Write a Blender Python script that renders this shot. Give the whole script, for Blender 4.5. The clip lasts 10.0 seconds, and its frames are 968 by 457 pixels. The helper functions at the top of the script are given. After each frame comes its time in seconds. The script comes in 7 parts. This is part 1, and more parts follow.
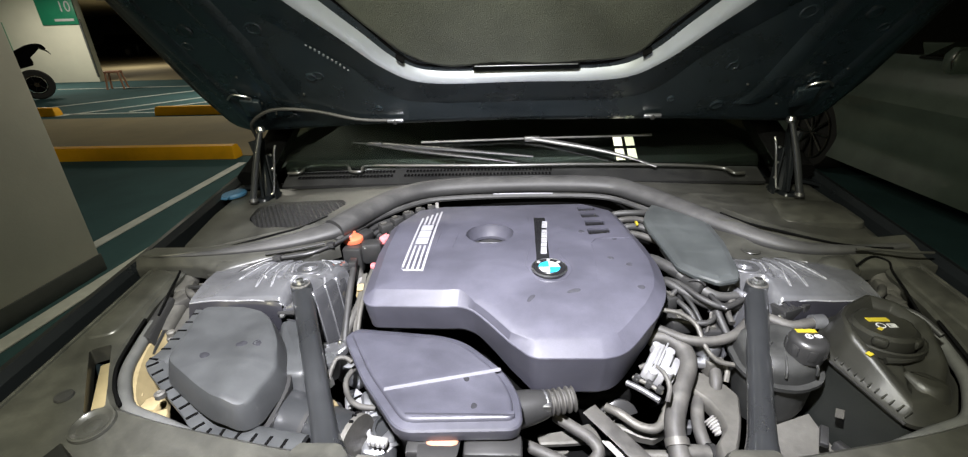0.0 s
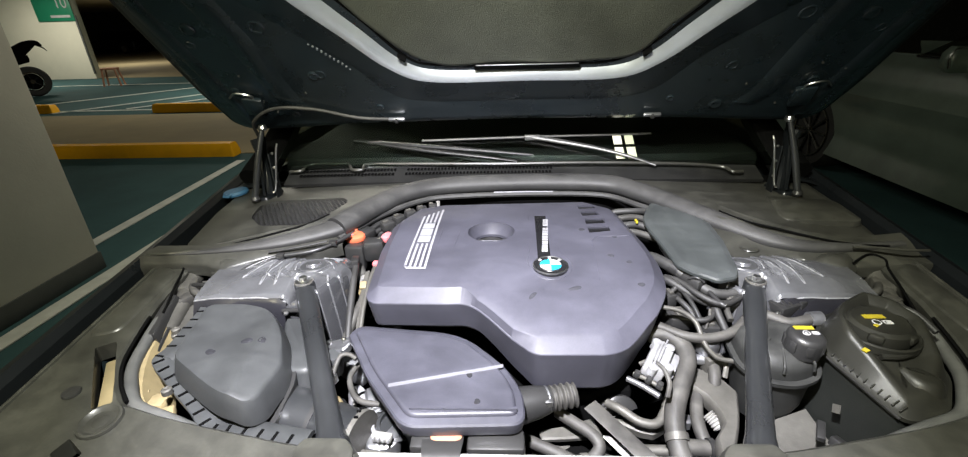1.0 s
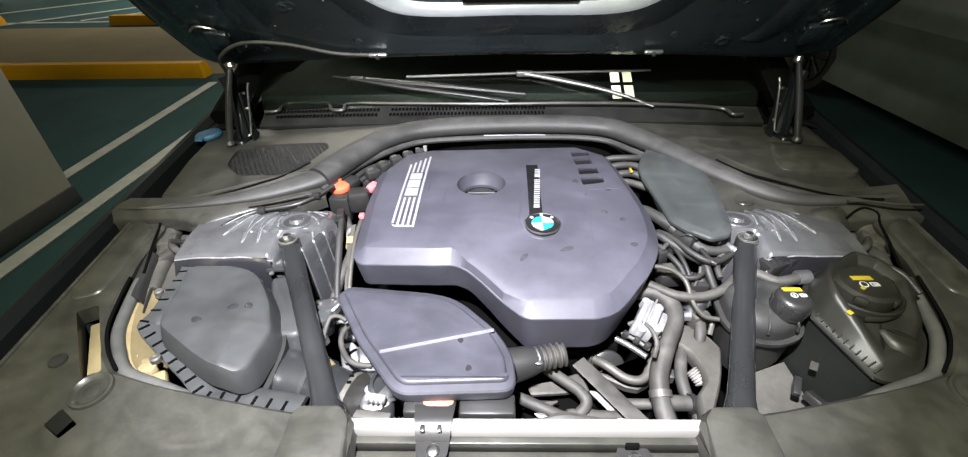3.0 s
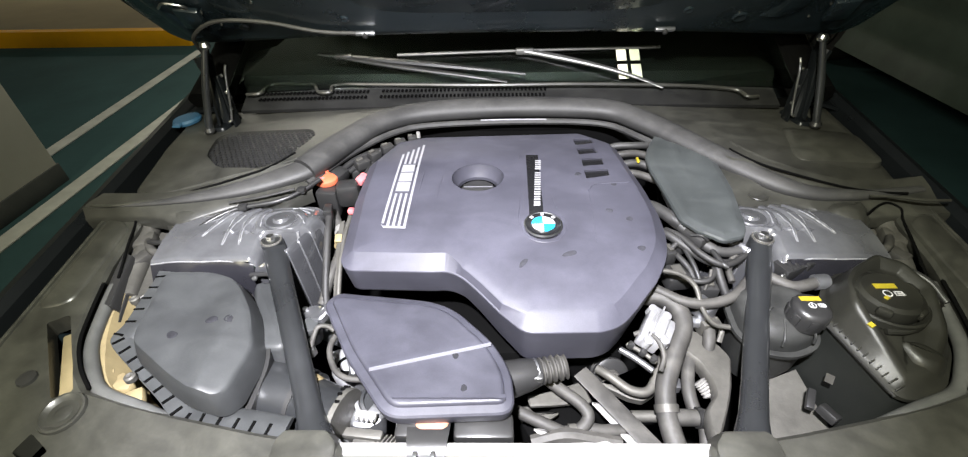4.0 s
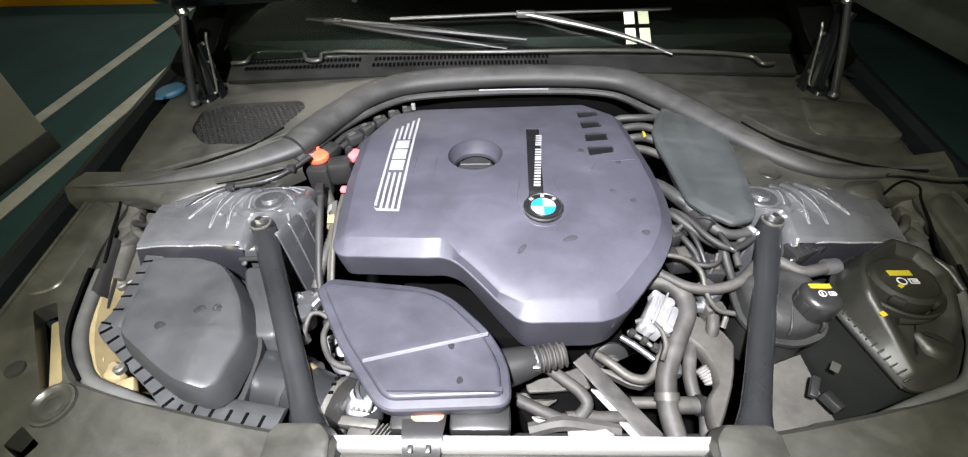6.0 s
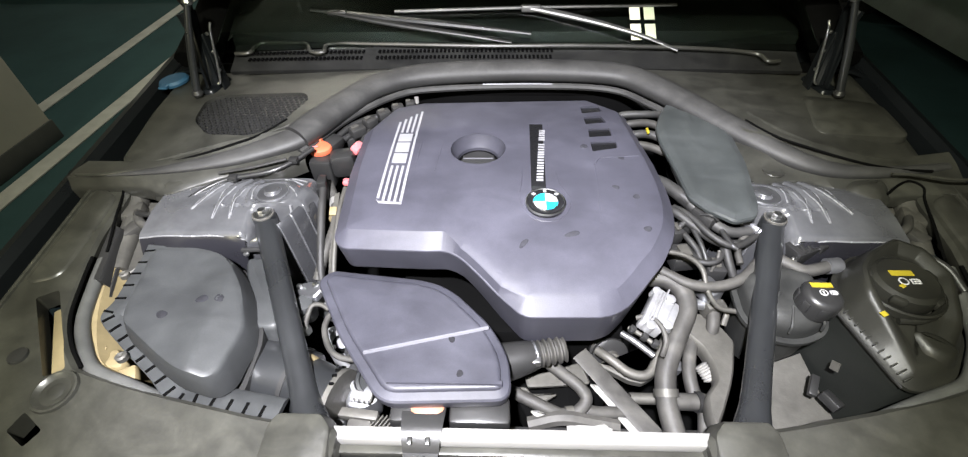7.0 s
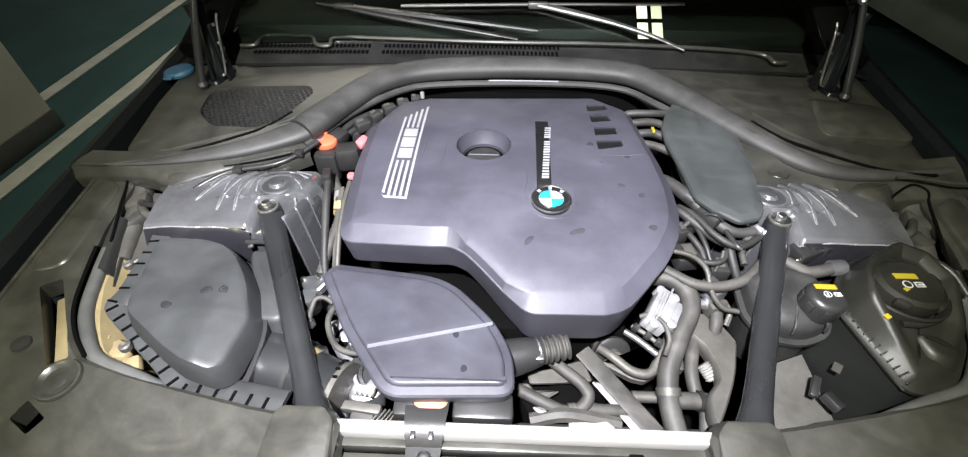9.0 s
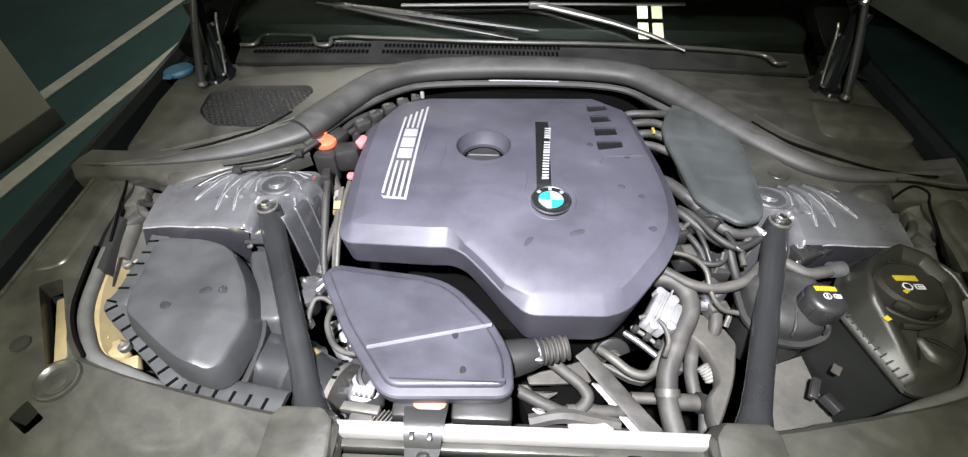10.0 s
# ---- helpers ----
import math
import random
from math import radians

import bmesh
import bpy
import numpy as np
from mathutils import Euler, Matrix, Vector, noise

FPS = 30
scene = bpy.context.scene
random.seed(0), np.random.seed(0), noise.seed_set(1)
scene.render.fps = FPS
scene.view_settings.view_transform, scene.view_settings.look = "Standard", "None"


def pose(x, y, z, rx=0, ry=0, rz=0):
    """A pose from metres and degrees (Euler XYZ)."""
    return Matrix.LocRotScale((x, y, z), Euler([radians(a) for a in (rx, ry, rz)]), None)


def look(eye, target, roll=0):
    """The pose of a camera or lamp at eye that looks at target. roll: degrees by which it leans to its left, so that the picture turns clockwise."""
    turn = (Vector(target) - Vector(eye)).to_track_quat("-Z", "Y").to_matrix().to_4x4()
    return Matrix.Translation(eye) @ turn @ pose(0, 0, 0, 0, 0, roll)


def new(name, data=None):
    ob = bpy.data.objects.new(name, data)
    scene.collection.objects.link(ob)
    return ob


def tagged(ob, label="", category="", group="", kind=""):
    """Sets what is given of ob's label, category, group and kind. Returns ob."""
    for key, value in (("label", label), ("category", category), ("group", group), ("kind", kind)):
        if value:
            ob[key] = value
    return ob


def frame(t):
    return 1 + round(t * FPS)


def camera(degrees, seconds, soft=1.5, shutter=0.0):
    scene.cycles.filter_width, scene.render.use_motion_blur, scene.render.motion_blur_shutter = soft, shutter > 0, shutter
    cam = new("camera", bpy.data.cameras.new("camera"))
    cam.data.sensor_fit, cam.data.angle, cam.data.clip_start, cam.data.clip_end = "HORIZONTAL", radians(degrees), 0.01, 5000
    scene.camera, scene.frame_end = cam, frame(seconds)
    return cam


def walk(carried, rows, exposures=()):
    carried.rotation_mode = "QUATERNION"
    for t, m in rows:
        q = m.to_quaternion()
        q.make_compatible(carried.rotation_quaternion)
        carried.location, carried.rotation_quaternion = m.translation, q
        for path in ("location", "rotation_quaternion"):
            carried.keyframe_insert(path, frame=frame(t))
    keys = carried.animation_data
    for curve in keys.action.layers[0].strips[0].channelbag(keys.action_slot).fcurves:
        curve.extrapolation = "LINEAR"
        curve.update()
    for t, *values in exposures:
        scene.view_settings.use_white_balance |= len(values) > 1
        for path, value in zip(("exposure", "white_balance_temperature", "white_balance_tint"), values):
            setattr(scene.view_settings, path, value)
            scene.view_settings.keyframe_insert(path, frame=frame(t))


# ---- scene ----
cam = camera(93.9, 10.0, soft=1.2)
PATH = [
    (0, (-0.033, -0.289, 1.311), (-0.132, 1.534, 0.494), -1.7),
    (0.5, (-0.039, -0.296, 1.312), (-0.136, 1.526, 0.493), -1.7),
    (1, (-0.04, -0.297, 1.316), (-0.131, 1.522, 0.489), -1.6),
    (1.5, (-0.041, -0.287, 1.323), (-0.125, 1.52, 0.471), -1.6),
    (2, (-0.046, -0.28, 1.342), (-0.114, 1.5, 0.433), -1.4),
    (2.5, (-0.045, -0.263, 1.349), (-0.094, 1.47, 0.351), -1.1),
    (3, (-0.045, -0.235, 1.362), (-0.085, 1.415, 0.233), -1.0),
    (4.5, (-0.033, -0.115, 1.379), (-0.07, 1.424, 0.102), -1.3),
    (5, (-0.025, -0.1, 1.379), (-0.066, 1.398, 0.055), -1.6),
    (5.5, (-0.031, -0.099, 1.384), (-0.077, 1.371, 0.029), -1.8),
    (7, (-0.034, -0.101, 1.382), (-0.088, 1.339, -0.005), -1.0),
    (7.5, (-0.036, -0.1, 1.382), (-0.088, 1.337, -0.008), -0.7),
    (8, (-0.037, -0.098, 1.382), (-0.089, 1.336, -0.011), -0.4),
    (8.5, (-0.04, -0.101, 1.381), (-0.091, 1.334, -0.011), -0.2),
    (9, (-0.044, -0.103, 1.38), (-0.094, 1.33, -0.015), 0.1),
    (9.5, (-0.042, -0.102, 1.38), (-0.093, 1.328, -0.017), 0.2),
    (10, (-0.043, -0.1, 1.382), (-0.094, 1.329, -0.017), 0.2),
]
walk(cam, [(t, look(eye, target, roll)) for t, eye, target, roll in PATH], [(0, 0.06), (3.2, 0.06), (4.5, 0.07), (5.5, -0.05), (10, -0.08)])

# ---- world and light ----
world = bpy.data.worlds.new("garage_night")
world.use_nodes = True
scene.world = world
world.node_tree.nodes["Background"].inputs[0].default_value = (0.60, 0.62, 0.50, 1)
world.node_tree.nodes["Background"].inputs[1].default_value = 0.003
scene.view_settings.exposure = 0.0


def lamp(name, kind, m, energy, colour, **more):
    data = bpy.data.lights.new(name, kind)
    data.energy, data.color = energy, colour
    for key, value in more.items():
        if key == "radius":
            data.shadow_soft_size = value
        elif key == "cone":
            data.spot_size = radians(value)
        elif key == "blend":
            data.spot_blend = value
        elif key == "size":
            data.shape, data.size, data.size_y = "RECTANGLE", value[0], value[1]
    ob = new(name, data)
    ob.matrix_world = m
    return ob


# the torch held beside the camera, and the strip lamps of the garage ceiling
lamp("hand_torch", "SPOT", look((-0.16, -0.26, 1.84), (-0.095, 0.40, 0.84)), 306.0, (0.862, 0.852, 1.0), radius=0.02, cone=63, blend=0.50)
lamp("hand_torch_spill", "SPOT", look((-0.16, -0.26, 1.84), (-0.06, 0.25, 0.80)), 145.0, (0.925, 0.93, 0.785), radius=0.03, cone=100, blend=0.5)
STRIPS = ((-1.35, 3.6, 36.0), (-6.0, 10.5, 125.0), (-13.2, 12.4, 95.0), (-17.0, 21.0, 110.0))
for lx, ly, le in STRIPS:
    lamp("ceiling_lamp_light", "AREA", pose(lx, ly, 2.72), le, (1.0, 0.95, 0.80), size=(1.4, 0.2))
lamp("ceiling_lamp_light", "POINT", pose(-1.9, -3.2, 2.62), 200.0, (1.0, 0.93, 0.66), radius=0.25)


# ---- materials ----
def material(name, base, rough=0.5, metal=0.0, vary=0.25, grain=60.0, bump=0.15, dust=0.0, dust_colour=(0.30, 0.29, 0.27), coat=0.0, spread=6.0, spec=0.5, smear=0.0):
    """A surface with mottling at two scales, fine relief and, where wanted, a film of dust with lit tops painted in."""
    mat = bpy.data.materials.new(name)
    mat.use_nodes = True
    nt = mat.node_tree
    n, l = nt.nodes, nt.links
    bsdf = n["Principled BSDF"]
    where = n.new("ShaderNodeTexCoord")
    fine, broad = n.new("ShaderNodeTexNoise"), n.new("ShaderNodeTexNoise")
    fine.inputs["Scale"].default_value, fine.inputs["Detail"].default_value = grain, 6
    broad.inputs["Scale"].default_value, broad.inputs["Detail"].default_value = spread, 8
    broad.inputs["Roughness"].default_value = 0.62
    for tex in (fine, broad):
        l.new(where.outputs["Object"], tex.inputs["Vector"])
    ramp = n.new("ShaderNodeMapRange")
    ramp.inputs["From Min"].default_value, ramp.inputs["From Max"].default_value = 0.3, 0.7
    ramp.inputs["To Min"].default_value, ramp.inputs["To Max"].default_value = 1 - vary, 1 + vary
    l.new(broad.outputs["Fac"], ramp.inputs["Value"])
    scale = n.new("ShaderNodeMix")
    scale.data_type, scale.blend_type = "RGBA", "MULTIPLY"
    scale.inputs["Factor"].default_value = 1
    scale.inputs["A"].default_value = (*base, 1)
    l.new(ramp.outputs["Result"], scale.inputs["B"])
    colour = scale.outputs["Result"]
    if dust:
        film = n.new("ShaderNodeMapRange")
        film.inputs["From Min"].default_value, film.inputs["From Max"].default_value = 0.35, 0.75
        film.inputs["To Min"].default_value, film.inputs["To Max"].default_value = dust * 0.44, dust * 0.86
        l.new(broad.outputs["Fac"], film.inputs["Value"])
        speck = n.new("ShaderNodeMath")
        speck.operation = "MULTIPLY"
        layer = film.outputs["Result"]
        if smear:
            # wiped streaks, longer than wide
            turn, streak, wiped = n.new("ShaderNodeMapping"), n.new("ShaderNodeTexNoise"), n.new("ShaderNodeMapRange")
            turn.inputs["Rotation"].default_value = (0, 0, 0.6)
            turn.inputs["Scale"].default_value = (3.5, 6.0, 5.0)
            l.new(where.outputs["Object"], turn.inputs["Vector"])
            l.new(turn.outputs["Vector"], streak.inputs["Vector"])
            streak.inputs["Scale"].default_value, streak.inputs["Detail"].default_value, streak.inputs["Distortion"].default_value = 2.6, 5, 1.6
            wiped.inputs["From Min"].default_value, wiped.inputs["From Max"].default_value = 0.36, 0.64
            wiped.inputs["To Min"].default_value, wiped.inputs["To Max"].default_value = 1 - smear, 1 + smear
            l.new(streak.outputs["Fac"], wiped.inputs["Value"])
            both = n.new("ShaderNodeMath")
            both.operation = "MULTIPLY"
            l.new(layer, both.inputs[0])
            l.new(wiped.outputs["Result"], both.inputs[1])
            layer = both.outputs[0]
        # dust on what faces up, which also paints lit tops and darker walls
        facing, top_light, lit_film = n.new("ShaderNodeSeparateXYZ"), n.new("ShaderNodeMapRange"), n.new("ShaderNodeMath")
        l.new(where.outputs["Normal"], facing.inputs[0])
        top_light.inputs["From Min"].default_value, top_light.inputs["From Max"].default_value = 0.10, 0.80
        top_light.inputs["To Min"].default_value, top_light.inputs["To Max"].default_value = 0.22, 1.05
        l.new(facing.outputs["Z"], top_light.inputs["Value"])
        lit_film.operation = "MULTIPLY"
        l.new(layer, lit_film.inputs[0])
        l.new(top_light.outputs["Result"], lit_film.inputs[1])
        layer = lit_film.outputs[0]
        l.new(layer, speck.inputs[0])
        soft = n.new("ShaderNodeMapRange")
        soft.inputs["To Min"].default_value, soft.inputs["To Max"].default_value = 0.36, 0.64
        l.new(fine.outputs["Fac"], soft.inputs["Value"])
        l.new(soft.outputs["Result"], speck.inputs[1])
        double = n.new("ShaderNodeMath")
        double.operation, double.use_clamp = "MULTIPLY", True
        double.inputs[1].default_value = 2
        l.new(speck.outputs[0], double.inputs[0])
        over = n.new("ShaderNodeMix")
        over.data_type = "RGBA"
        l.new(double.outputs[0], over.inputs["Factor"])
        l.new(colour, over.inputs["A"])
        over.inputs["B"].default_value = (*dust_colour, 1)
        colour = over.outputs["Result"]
    l.new(colour, bsdf.inputs["Base Color"])
    gloss = n.new("ShaderNodeMapRange")
    gloss.inputs["To Min"].default_value, gloss.inputs["To Max"].default_value = max(rough - 0.12, 0.03), min(rough + 0.12, 1)
    l.new(broad.outputs["Fac"], gloss.inputs["Value"])
    l.new(gloss.outputs["Result"], bsdf.inputs["Roughness"])
    bsdf.inputs["Metallic"].default_value = metal
    bsdf.inputs["Coat Weight"].default_value = coat
    bsdf.inputs["Specular IOR Level"].default_value = spec
    if bump:
        relief = n.new("ShaderNodeBump")
        relief.inputs["Strength"].default_value, relief.inputs["Distance"].default_value = bump, 0.002
        l.new(fine.outputs["Fac"], relief.inputs["Height"])
        l.new(relief.outputs["Normal"], bsdf.inputs["Normal"])
    return mat


COVER = material("cover_plastic", (0.032, 0.032, 0.041), 0.49, grain=500, bump=0.10, dust=0.20, dust_colour=(0.235, 0.23, 0.295), spread=7, smear=0.16, spec=0.36)
BOX = material("box_plastic", (0.024, 0.024, 0.031), 0.44, grain=420, bump=0.06, dust=0.17, dust_colour=(0.20, 0.20, 0.25), spread=8, smear=0.3)
BLACK = material("black_plastic", (0.016, 0.016, 0.016), 0.38, grain=300, bump=0.08, dust=0.035)
VESSEL = material("gloss_vessel_plastic", (0.013, 0.013, 0.011), 0.42, grain=300, bump=0.08, dust=0.05, dust_colour=(0.17, 0.165, 0.12), smear=0.5, spec=0.32)
TANK = material("dull_tank_plastic", (0.014, 0.0145, 0.014), 0.55, grain=300, bump=0.12, dust=0.10, dust_colour=(0.19, 0.19, 0.175), spread=14, smear=0.6, spec=0.3)
VESSEL_DULL = material("dull_vessel_plastic", (0.009, 0.010, 0.009), 0.6, grain=300, bump=0.12, dust=0.05, dust_colour=(0.15, 0.16, 0.14), smear=0.5, spec=0.2)
BOX_GREY = material("grey_box_plastic", (0.021, 0.022, 0.023), 0.48, grain=420, bump=0.08, dust=0.145, dust_colour=(0.19, 0.20, 0.195), spread=8, smear=0.35)
SERVO = material("servo_cover_plastic", (0.026, 0.030, 0.030), 0.50, grain=420, bump=0.06, dust=0.19, dust_colour=(0.20, 0.211, 0.206), spread=6, smear=0.25)
SATIN = material("satin_black_tube", (0.013, 0.014, 0.015), 0.30, grain=260, bump=0.03, dust=0.045, dust_colour=(0.2, 0.2, 0.2), coat=0.45, spec=0.6)
TRIM = material("dusty_trim_plastic", (0.018, 0.018, 0.016), 0.36, grain=160, bump=0.09, dust=0.20, dust_colour=(0.19, 0.187, 0.152), spread=16, smear=0.35)
RUBBER = material("seal_rubber", (0.020, 0.020, 0.020), 0.56, grain=160, bump=0.06, dust=0.20, dust_colour=(0.22, 0.215, 0.20), spread=9, smear=0.3, spec=0.34)
HOSE = material("hose_rubber", (0.022, 0.021, 0.020), 0.60, grain=120, bump=0.25, dust=0.21, dust_colour=(0.27, 0.26, 0.23), spread=18, smear=0.4, spec=0.35)
PAINT = material("dark_car_paint", (0.006, 0.007, 0.008), 0.30, grain=900, bump=0.02, coat=0.10, vary=0.1, spec=0.25)
PAINT_IN = material("dull_inner_paint", (0.011, 0.017, 0.021), 0.28, grain=60, bump=0.12, coat=0.3)
# torch highlight on the dark hood frame, put into a light grey base
RIDGE_HIGHLIGHT = material("ridge_highlight_paint", (0.34, 0.36, 0.375), 0.40, metal=0.6, grain=300, bump=0.05, coat=0.3, vary=0.2, spread=4)
ALLOY = material("cast_alloy", (0.34, 0.345, 0.36), 0.40, metal=0.9, grain=240, bump=0.25, dust=0.35, dust_colour=(0.20, 0.20, 0.19), spread=11)
TOWER = material("coated_tower_metal", (0.130, 0.132, 0.138), 0.20, metal=0.4, grain=22, bump=0.38, dust=0.05, dust_colour=(0.2, 0.2, 0.19), spread=13, coat=0.8, spec=0.8)
# darker copy of the tower metal, shade put into its base colour
TOWER_SHADED = material("shaded_tower_metal", (0.055, 0.056, 0.060), 0.24, metal=0.35, grain=22, bump=0.25, coat=0.8, spec=0.7)
# paler metal that paints the highlight lines of ribs and edges
RIB_HIGHLIGHT = material("rib_highlight_metal", (0.33, 0.333, 0.34), 0.26, metal=0.45, grain=60, bump=0.05, vary=0.3, spread=40)
CABLE = material("matt_black_cable", (0.013, 0.013, 0.013), 0.6, grain=260, bump=0.2, dust=0.10, dust_colour=(0.2, 0.19, 0.17), spread=20)
BRIGHT = material("bright_cast_metal", (0.42, 0.42, 0.43), 0.32, metal=0.5, grain=160, bump=0.2, vary=0.25, spread=30)
PANEL = material("smooth_dark_panel", (0.010, 0.010, 0.013), 0.28, grain=300, bump=0.04, dust=0.04)
STEEL = material("bright_steel", (0.50, 0.50, 0.49), 0.32, metal=1.0, grain=150, bump=0.1, vary=0.15)
WHITE_BAR = material("white_painted_bar", (0.23, 0.226, 0.215), 0.5, grain=120, dust=0.15, dust_colour=(0.33, 0.31, 0.27), vary=0.10)
EDGE = material("pale_plastic_edge", (0.13, 0.13, 0.145), 0.45, grain=200, bump=0.05, vary=0.2)
LIP = material("pale_rubber_edge", (0.055, 0.056, 0.054), 0.5, grain=160, bump=0.06, dust=0.25, dust_colour=(0.20, 0.20, 0.185), spread=14, smear=0.3)
GRILLE = material("black_grille_plastic", (0.012, 0.012, 0.012), 0.42, grain=200, bump=0.05, dust=0.08, dust_colour=(0.19, 0.187, 0.16))
WORN = material("worn_arm_metal", (0.105, 0.105, 0.10), 0.45, metal=0.5, grain=160, bump=0.08, vary=0.3, spread=20)
CREAM = material("cream_housing_plastic", (0.25, 0.20, 0.105), 0.5, grain=120, dust=0.3, dust_colour=(0.20, 0.16, 0.10), vary=0.25, spread=22)
ORANGE = material("orange_plastic", (0.58, 0.12, 0.055), 0.45, grain=120, vary=0.15)
RED = material("faded_red_plastic", (0.62, 0.16, 0.17), 0.45, grain=120, vary=0.1)
YELLOW = material("yellow_label", (0.36, 0.285, 0.02), 0.5, grain=90, vary=0.12, bump=0)
WHITE = material("white_print", (0.50, 0.50, 0.50), 0.5, grain=90, vary=0.05, bump=0)
BLUE = material("blue_enamel", (0.02, 0.42, 0.72), 0.25, grain=90, vary=0.05, bump=0, coat=0.6)
BLUE_CAP = material("blue_plastic_cap", (0.025, 0.085, 0.16), 0.55, grain=120, vary=0.12)
GLOSS = material("gloss_black", (0.012, 0.012, 0.013), 0.2, grain=200, bump=0.02, coat=0.5, vary=0.1)
SILVER = material("silver_print", (0.34, 0.34, 0.355), 0.45, metal=0.2, grain=90, vary=0.10, bump=0)
PAD = material("felt_pad", (0.062, 0.066, 0.050), 0.95, grain=420, bump=0.8, vary=0.25, spread=9)
DASH = material("dashboard_plastic", (0.014, 0.016, 0.014), 0.6, grain=200, vary=0.3)
# near black for black parts, and for deep shade painted into the gaps
DARK = material("black_parts_and_shade", (0.002, 0.002, 0.002), 0.9, grain=80, vary=0.4, spec=0.06)
GREASE = material("dusty_engine_metal", (0.055, 0.053, 0.048), 0.55, metal=0.35, grain=120, bump=0.4, dust=0.35, dust_colour=(0.24, 0.23, 0.20), spread=18)
CONCRETE = material("painted_pillar", (0.58, 0.56, 0.47), 0.75, grain=70, bump=0.35, vary=0.07, spread=2.5)
SKIRT = material("dark_skirting", (0.07, 0.075, 0.07), 0.6, grain=70, vary=0.2)
WALL = material("cream_wall_paint", (0.78, 0.755, 0.63), 0.8, grain=40, bump=0.2, vary=0.05, spread=1.5)
FLOOR = material("teal_floor_paint", (0.032, 0.082, 0.088), 0.85, grain=45, bump=0.25, vary=0.2, dust=0.06, spread=1.6, spec=0.12)
LANE = material("bare_lane_screed", (0.29, 0.24, 0.145), 0.85, grain=45, bump=0.3, vary=0.14, spread=1.3, spec=0.15)
LINE = material("worn_white_line", (0.52, 0.54, 0.50), 0.6, grain=60, vary=0.18, spread=7)
STOP = material("yellow_stop_paint", (0.85, 0.42, 0.01), 0.6, grain=70, vary=0.10, spread=5, spec=0.25)
SIGN = material("green_sign_sheet", (0.02, 0.22, 0.12), 0.4, grain=60, vary=0.05, bump=0)
TYRE = material("tyre_rubber", (0.016, 0.016, 0.016), 0.75, grain=150, dust=0.1)
# pale colour that paints a reflection seen on the windscreen
REFLECTION = material("pale_reflection", (0.82, 0.80, 0.62), 0.6, grain=120, vary=0.06, bump=0)
TAN = material("tan_stool_plastic", (0.42, 0.20, 0.12), 0.5, grain=80, vary=0.1)
NEIGHBOUR = material("grey_green_car_paint", (0.095, 0.128, 0.108), 0.34, grain=600, bump=0.03, coat=0.5, dust=0.15, dust_colour=(0.22, 0.27, 0.235), spread=3)
STRIP = material("dark_cowl_strip", (0.008, 0.008, 0.008), 0.45, grain=200, bump=0.08, dust=0.06, dust_colour=(0.16, 0.16, 0.14), spread=14, smear=0.6)
STRUT = material("dull_strut_metal", (0.11, 0.11, 0.10), 0.28, metal=0.8, grain=120, bump=0.05, vary=0.3)


def glass(name, tint, rough=0.03):
    mat = bpy.data.materials.new(name)
    mat.use_nodes = True
    b = mat.node_tree.nodes["Principled BSDF"]
    b.inputs["Base Color"].default_value = (*tint, 1)
    b.inputs["Roughness"].default_value = rough
    b.inputs["Transmission Weight"].default_value = 1.0
    b.inputs["IOR"].default_value = 1.45
    return mat


GLASS = glass("windscreen_glass", (0.20, 0.24, 0.21))
TINT = glass("tinted_side_glass", (0.10, 0.12, 0.11))


# ---- builders ----
def part(name, bm, mat, parent=None, label="", sharp=38):
    mesh = bpy.data.meshes.new(name)
    bmesh.ops.recalc_face_normals(bm, faces=bm.faces)
    bm.to_mesh(mesh)
    bm.free()
    mesh.materials.append(mat)
    mesh.polygons.foreach_set("use_smooth", [len(f.vertices) < 5 for f in mesh.polygons])
    mesh.set_sharp_from_angle(angle=radians(sharp))
    ob = new(name, mesh)
    ob.parent = parent
    if label:
        tagged(ob, label)
    return ob


def thing(name, label, category, at=(0, 0, 0), kind="", group=""):
    ob = new(name)
    ob.empty_display_size = 0.05
    return tagged(ob, label, category, group, kind)


def setting(name, bm, mat, label, category):
    return tagged(part(name, bm, mat), label, category, "", "structure")


def fillet(poly, r, n=5):
    """Round the corners of a closed outline."""
    out = []
    for i, p in enumerate(poly):
        p, a, b = Vector(p), Vector(poly[i - 1]), Vector(poly[(i + 1) % len(poly)])
        k = min(r, (a - p).length * 0.45, (b - p).length * 0.45)
        s, e = p + (a - p).normalized() * k, p + (b - p).normalized() * k
        for j in range(n + 1):
            t = j / n
            out.append(s * (1 - t) ** 2 + p * 2 * t * (1 - t) + e * t * t)
    return out


def area2(poly):
    return sum(poly[i - 1][0] * p[1] - p[0] * poly[i - 1][1] for i, p in enumerate(poly))


